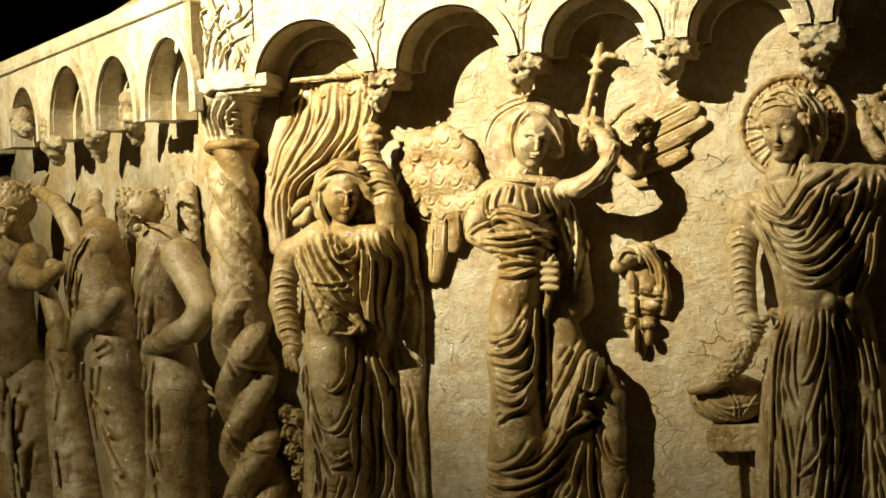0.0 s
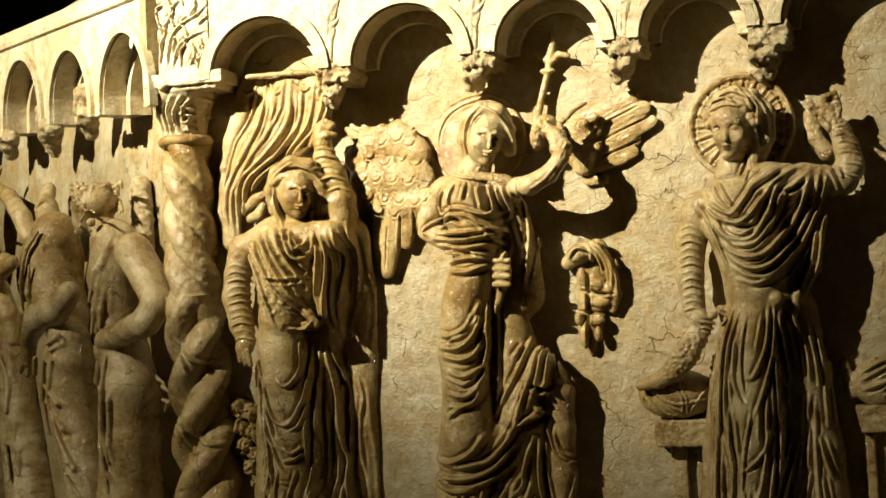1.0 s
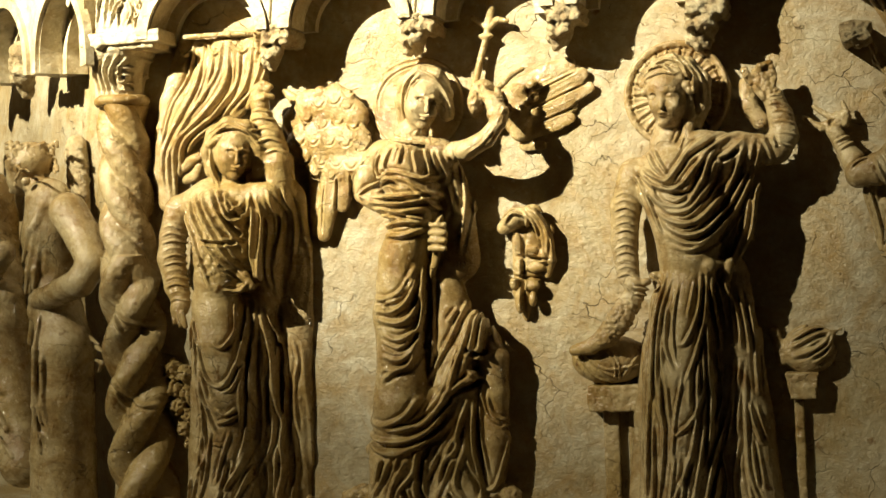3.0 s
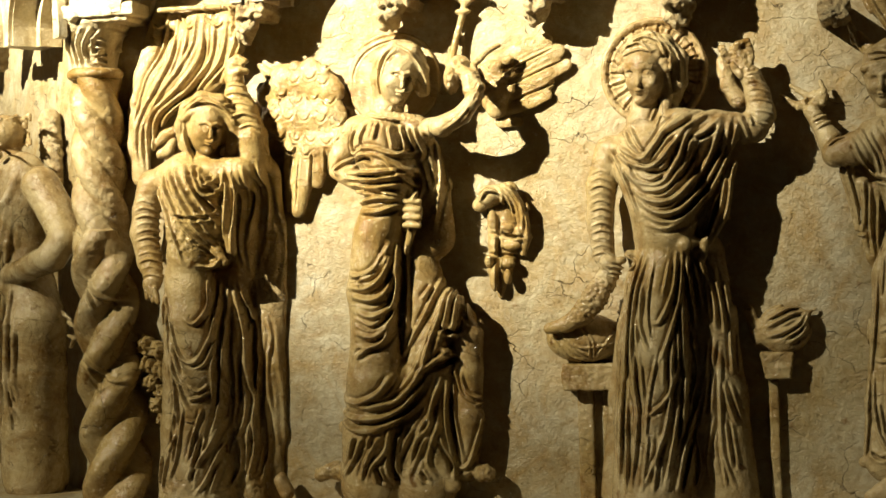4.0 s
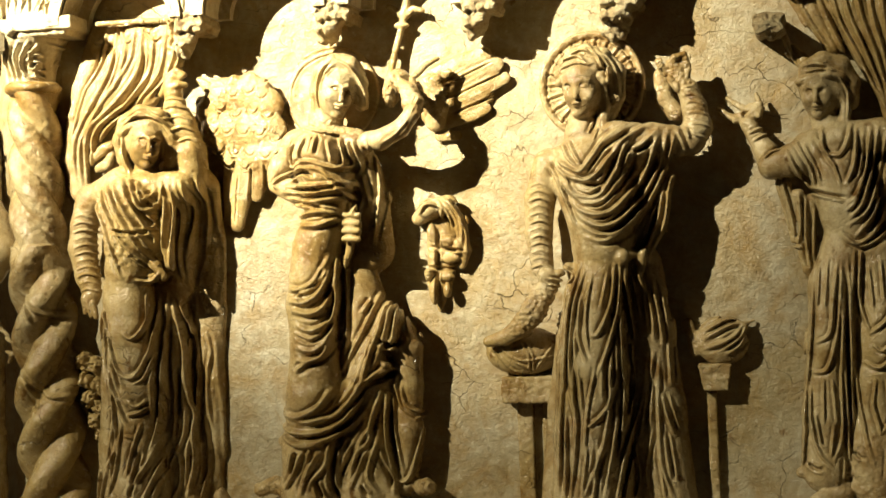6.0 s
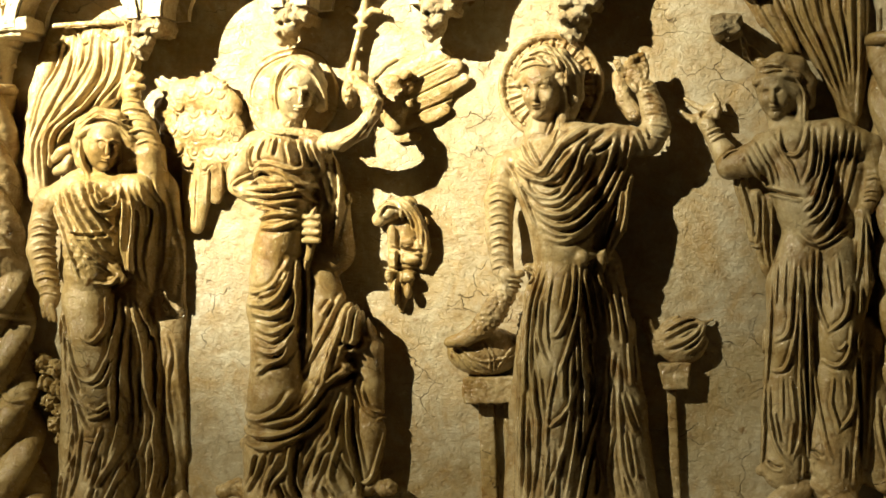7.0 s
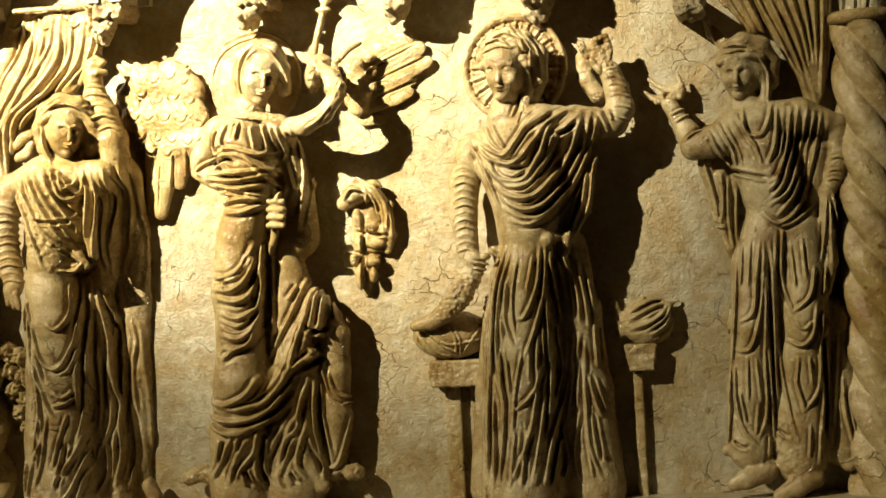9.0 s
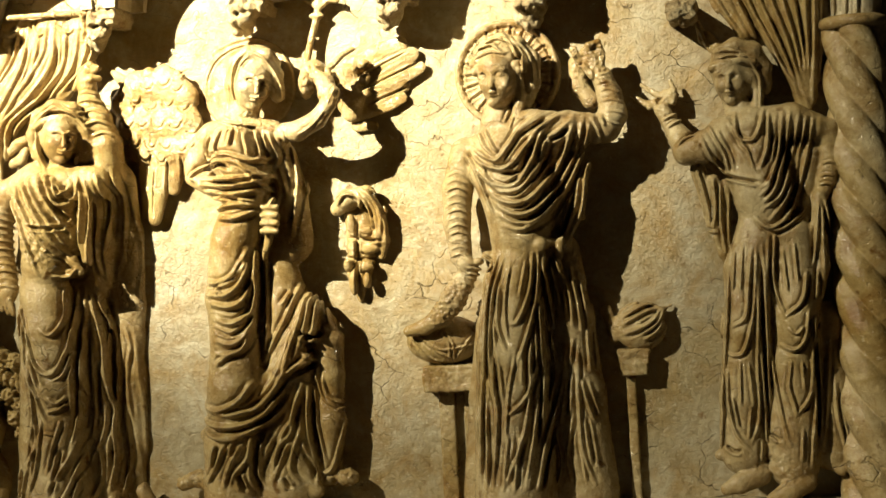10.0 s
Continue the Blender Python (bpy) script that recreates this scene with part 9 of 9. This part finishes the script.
def carve_stone_water_mound_39():
    c = Carving(-2.198, -1.309, 1.000, 1.753, 0.255, h=0.0045)
    c.limb([(-2.095, 1.65, 0.06, 0.0832), (-1.964, 1.485, 0.07, 0.1222), (-1.919, 1.284, 0.07, 0.1616), (-1.919, 1.042, 0.07, 0.1815)], 0.9, 0.012)
    c.limb([(-1.609, 1.641, 0.05, 0.0503), (-1.569, 1.448, 0.05, 0.0769), (-1.497, 1.259, 0.05, 0.0873), (-1.426, 1.075, 0.05, 0.0974)], 0.9, 0.012)
    c.limb([(-1.919, 1.55, 0.14, 0.0089), (-1.955, 1.588, 0.099, 0.0162), (-1.957, 1.574, 0.017, 0.0164), (-1.907, 1.522, 0.012, 0.0089)], 1, 0.006)
    c.limb([(-1.846, 1.471, 0.142, 0.0088), (-1.883, 1.518, 0.11, 0.0161), (-1.905, 1.535, 0.063, 0.0162), (-1.857, 1.484, 0.048, 0.0161), (-1.846, 1.443, 0.022, 0.0088)], 1, 0.006)
    c.limb([(-1.82, 1.41, 0.121, 0.0087), (-1.836, 1.448, 0.105, 0.0159), (-1.841, 1.444, 0.044, 0.0088)], 1, 0.006)
    c.limb([(-1.787, 1.335, 0.162, 0.0087), (-1.82, 1.411, 0.141, 0.0158), (-1.827, 1.423, 0.089, 0.0159), (-1.817, 1.385, 0.043, 0.016), (-1.778, 1.286, 0.038, 0.0087)], 1, 0.006)
    c.limb([(-1.757, 1.141, 0.158, 0.0086), (-1.767, 1.257, 0.155, 0.0157), (-1.776, 1.302, 0.107, 0.0158), (-1.772, 1.25, 0.071, 0.0158), (-1.764, 1.132, 0.068, 0.0087)], 1, 0.006)
    c.limb([(-1.843, 1.453, 0.173, 0.0087), (-1.771, 1.28, 0.198, 0.0156), (-1.753, 1.101, 0.191, 0.0086)], 1, 0.006)
    c.limb([(-1.764, 1.195, 0.115, 0.0086), (-1.768, 1.233, 0.102, 0.0158), (-1.767, 1.191, 0.079, 0.0087)], 1, 0.006)
    c.limb([(-1.811, 1.364, 0.035, 0.0088), (-1.776, 1.246, 0.034, 0.0159), (-1.763, 1.086, 0.04, 0.0087)], 1, 0.006)
    c.limb([(-1.954, 1.572, 0.16, 0.0089), (-1.84, 1.415, 0.205, 0.0158), (-1.774, 1.262, 0.218, 0.0086)], 1, 0.006)
    c.limb([(-1.76, 1.115, 0.1, 0.0086), (-1.765, 1.151, 0.067, 0.0158), (-1.763, 1.09, 0.04, 0.0087)], 1, 0.006)
    c.limb([(-1.804, 1.37, 0.117, 0.0087), (-1.8, 1.359, 0.094, 0.0159), (-1.804, 1.363, 0.073, 0.0087)], 1, 0.006)
    c.limb([(-1.559, 1.566, 0.106, 0.0074), (-1.515, 1.47, 0.093, 0.0133), (-1.485, 1.378, 0.115, 0.0073)], 1, 0.005)
    c.limb([(-1.556, 1.603, 0.076, 0.0074), (-1.517, 1.488, 0.076, 0.0133), (-1.488, 1.411, 0.056, 0.0133), (-1.456, 1.336, 0.049, 0.0073)], 1, 0.005)
    c.limb([(-1.438, 1.285, 0.104, 0.0072), (-1.459, 1.339, 0.092, 0.0132), (-1.462, 1.352, 0.066, 0.0132), (-1.448, 1.317, 0.046, 0.0132), (-1.416, 1.244, 0.051, 0.0072)], 1, 0.005)
    c.limb([(-1.39, 1.176, 0.107, 0.0071), (-1.419, 1.248, 0.096, 0.0131), (-1.424, 1.264, 0.071, 0.0131), (-1.4, 1.208, 0.058, 0.0131), (-1.361, 1.118, 0.058, 0.0071)], 1, 0.005)
    c.limb([(-1.446, 1.268, 0.131, 0.0072), (-1.398, 1.16, 0.136, 0.0071)], 1, 0.005)
    c.limb([(-1.517, 1.486, 0.044, 0.0073), (-1.492, 1.409, 0.022, 0.0133), (-1.436, 1.278, 0.019, 0.0073)], 1, 0.005)
    c.limb([(-1.425, 1.261, 0.032, 0.0072), (-1.386, 1.169, 0.029, 0.0131), (-1.355, 1.097, 0.032, 0.0071)], 1, 0.005)
    c.limb([(-1.489, 1.413, 0.08, 0.0073), (-1.476, 1.384, 0.074, 0.0132), (-1.481, 1.396, 0.048, 0.0073)], 1, 0.005)
    c.limb([(-1.47, 1.332, -0.003, 0.0073), (-1.445, 1.256, -0.016, 0.0073)], 1, 0.005)
    c.rubble(-2.326, -1.023, 1.055, 1.632, 0.004, 0.03, 1)
    ob = c.skin('stone_water_mound', marble)
    ob.matrix_world = LEFT_FACE
    return tagged(ob, 'lumpy marble mound of carved water and rocks', 'relief rock')


carve_stone_water_mound_39()

def carve_stone_block_40():
    c = Carving(-0.422, -0.254, 1.797, 2.088, 0.089, h=0.0045)
    c.limb([(-0.351, 2.017, 0.03, 0.0408), (-0.34, 1.929, 0.03, 0.0407), (-0.306, 1.849, 0.03, 0.0218)], 0.7, 0.005)
    c.rubble(-0.426, -0.19, 1.827, 2.08, 0.009, 0.013)
    ob = c.skin('stone_block', rough_stone)
    ob.matrix_world = LEFT_FACE
    return tagged(ob, 'pitted marble block, roughly hewn, behind the man', 'relief block')


carve_stone_block_40()

def carve_broken_bracket_41():
    c = Carving(-1.896, -1.580, 2.291, 2.510, 0.184, h=0.005)
    c.limb([(-1.774, 2.432, 0.1, 0.0478), (-1.821, 2.384, 0.09, 0.0421), (-1.842, 2.345, 0.07, 0.0242)], 1, 0.006)
    c.limb([(-1.726, 2.389, 0.13, 0.0236), (-1.633, 2.365, 0.12, 0.0233)], 1, 0.005)
    c.rubble(-2.004, -1.432, 2.271, 2.505, 0.012, 0.024)
    ob = c.skin('broken_bracket', rough_stone)
    ob.matrix_world = LEFT_FACE
    return tagged(ob, 'broken marble bracket of the receding arcade', 'bracket', group='broken brackets of the side')


carve_broken_bracket_41()

def carve_broken_bracket_42():
    c = Carving(-1.511, -1.211, 2.191, 2.417, 0.182, h=0.005)
    c.limb([(-1.391, 2.342, 0.1, 0.045), (-1.435, 2.288, 0.09, 0.0396), (-1.458, 2.244, 0.07, 0.0228)], 1, 0.006)
    c.limb([(-1.344, 2.296, 0.13, 0.0222), (-1.263, 2.273, 0.12, 0.022)], 1, 0.005)
    c.rubble(-1.589, -1.086, 2.176, 2.406, 0.012, 0.024)
    ob = c.skin('broken_bracket', rough_stone)
    ob.matrix_world = LEFT_FACE
    return tagged(ob, 'broken marble bracket of the receding arcade', 'bracket', group='broken brackets of the side')


carve_broken_bracket_42()

def carve_broken_bracket_43():
    c = Carving(-1.042, -0.761, 2.147, 2.387, 0.181, h=0.005)
    c.limb([(-0.922, 2.315, 0.1, 0.0416), (-0.964, 2.25, 0.09, 0.0367), (-0.991, 2.198, 0.07, 0.0211)], 1, 0.006)
    c.limb([(-0.877, 2.262, 0.13, 0.0206), (-0.811, 2.238, 0.12, 0.0203)], 1, 0.005)
    c.rubble(-1.087, -0.662, 2.13, 2.373, 0.012, 0.024)
    ob = c.skin('broken_bracket', rough_stone)
    ob.matrix_world = LEFT_FACE
    return tagged(ob, 'broken marble bracket of the receding arcade', 'bracket', group='broken brackets of the side')


carve_broken_bracket_43()

def carve_broken_bracket_44():
    c = Carving(-0.681, -0.417, 2.161, 2.376, 0.179, h=0.005)
    c.limb([(-0.568, 2.307, 0.1, 0.0391), (-0.606, 2.254, 0.09, 0.0344), (-0.631, 2.211, 0.07, 0.0198)], 1, 0.006)
    c.limb([(-0.523, 2.262, 0.13, 0.0193), (-0.466, 2.241, 0.12, 0.0191)], 1, 0.005)
    c.rubble(-0.71, -0.333, 2.148, 2.361, 0.012, 0.024)
    ob = c.skin('broken_bracket', rough_stone)
    ob.matrix_world = LEFT_FACE
    return tagged(ob, 'broken marble bracket of the receding arcade', 'bracket', group='broken brackets of the side')


carve_broken_bracket_44()

def carve_pier_leaf_45():
    c = Carving(-1.516, -1.408, 2.366, 2.568, 0.161, h=0.004)
    c.limb([(-1.455, 2.521, 0.126, 0.017), (-1.473, 2.409, 0.126, 0.0133)], 0.3, 0.004)
    c.fold([(-1.46, 2.398), (-1.424, 2.531)], 0.0072, 0.00486)
    c.fold([(-1.449, 2.463), (-1.479, 2.502)], 0.0072, 0.00486)
    c.fold([(-1.449, 2.463), (-1.409, 2.495)], 0.0072, 0.00486)
    c.fold([(-1.455, 2.43), (-1.485, 2.465)], 0.0072, 0.00486)
    c.fold([(-1.455, 2.43), (-1.415, 2.458)], 0.0072, 0.00486)
    c.fold([(-1.445, 2.493), (-1.467, 2.531)], 0.0072, 0.00486)
    c.fold([(-1.445, 2.493), (-1.411, 2.525)], 0.0072, 0.00486)
    c.rubble(-1.575, -1.327, 2.361, 2.579, 0.002, 0.012)
    ob = c.skin('pier_leaf', lit_marble)
    ob.matrix_world = LEFT_FACE
    return tagged(ob, 'small worn leaf sprig carved on the receding arcade', 'ornament', group='pier leaves of the side')


carve_pier_leaf_45()

def carve_pier_leaf_46():
    c = Carving(-0.998, -0.894, 2.339, 2.529, 0.161, h=0.004)
    c.limb([(-0.94, 2.483, 0.126, 0.0156), (-0.956, 2.381, 0.126, 0.0122)], 0.3, 0.004)
    c.fold([(-0.944, 2.37), (-0.914, 2.493)], 0.0066, 0.00486)
    c.fold([(-0.935, 2.43), (-0.96, 2.465)], 0.0066, 0.00486)
    c.fold([(-0.935, 2.43), (-0.901, 2.459)], 0.0066, 0.00486)
    c.fold([(-0.94, 2.399), (-0.965, 2.431)], 0.0066, 0.00486)
    c.fold([(-0.94, 2.399), (-0.906, 2.425)], 0.0066, 0.00486)
    c.fold([(-0.931, 2.457), (-0.95, 2.492)], 0.0066, 0.00486)
    c.fold([(-0.931, 2.457), (-0.903, 2.487)], 0.0066, 0.00486)
    c.rubble(-1.041, -0.832, 2.337, 2.536, 0.002, 0.012)
    ob = c.skin('pier_leaf', lit_marble)
    ob.matrix_world = LEFT_FACE
    return tagged(ob, 'small worn leaf sprig carved on the receding arcade', 'ornament', group='pier leaves of the side')


carve_pier_leaf_46()

def carve_pier_leaf_47():
    c = Carving(-0.523, -0.424, 2.315, 2.494, 0.160, h=0.004)
    c.limb([(-0.468, 2.45, 0.126, 0.0144), (-0.482, 2.356, 0.126, 0.0112)], 0.3, 0.004)
    c.fold([(-0.471, 2.346), (-0.445, 2.459)], 0.0061, 0.00486)
    c.fold([(-0.463, 2.401), (-0.484, 2.433)], 0.0061, 0.00486)
    c.fold([(-0.463, 2.401), (-0.434, 2.428)], 0.0061, 0.00486)
    c.fold([(-0.467, 2.373), (-0.488, 2.402)], 0.0061, 0.00486)
    c.fold([(-0.467, 2.373), (-0.439, 2.397)], 0.0061, 0.00486)
    c.fold([(-0.459, 2.426), (-0.475, 2.458)], 0.006, 0.00486)
    c.fold([(-0.459, 2.426), (-0.436, 2.454)], 0.006, 0.00486)
    c.rubble(-0.552, -0.376, 2.315, 2.497, 0.002, 0.012)
    ob = c.skin('pier_leaf', lit_marble)
    ob.matrix_world = LEFT_FACE
    return tagged(ob, 'small worn leaf sprig carved on the receding arcade', 'ornament', group='pier leaves of the side')


carve_pier_leaf_47()

def carve_pier_leaf_48():
    c = Carving(-0.157, -0.062, 2.337, 2.508, 0.160, h=0.004)
    c.limb([(-0.105, 2.465, 0.126, 0.0134), (-0.117, 2.377, 0.126, 0.0104)], 0.3, 0.004)
    c.fold([(-0.107, 2.367), (-0.084, 2.472)], 0.0056, 0.00486)
    c.fold([(-0.1, 2.419), (-0.118, 2.449)], 0.0056, 0.00486)
    c.fold([(-0.1, 2.419), (-0.075, 2.444)], 0.0056, 0.00486)
    c.fold([(-0.103, 2.392), (-0.122, 2.419)], 0.0056, 0.00486)
    c.fold([(-0.103, 2.392), (-0.079, 2.415)], 0.0056, 0.00486)
    c.fold([(-0.097, 2.442), (-0.11, 2.471)], 0.0056, 0.00486)
    c.fold([(-0.097, 2.442), (-0.076, 2.468)], 0.0056, 0.00486)
    c.rubble(-0.176, -0.025, 2.339, 2.508, 0.002, 0.012)
    ob = c.skin('pier_leaf', lit_marble)
    ob.matrix_world = LEFT_FACE
    return tagged(ob, 'small worn leaf sprig carved on the receding arcade', 'ornament', group='pier leaves of the side')


carve_pier_leaf_48()
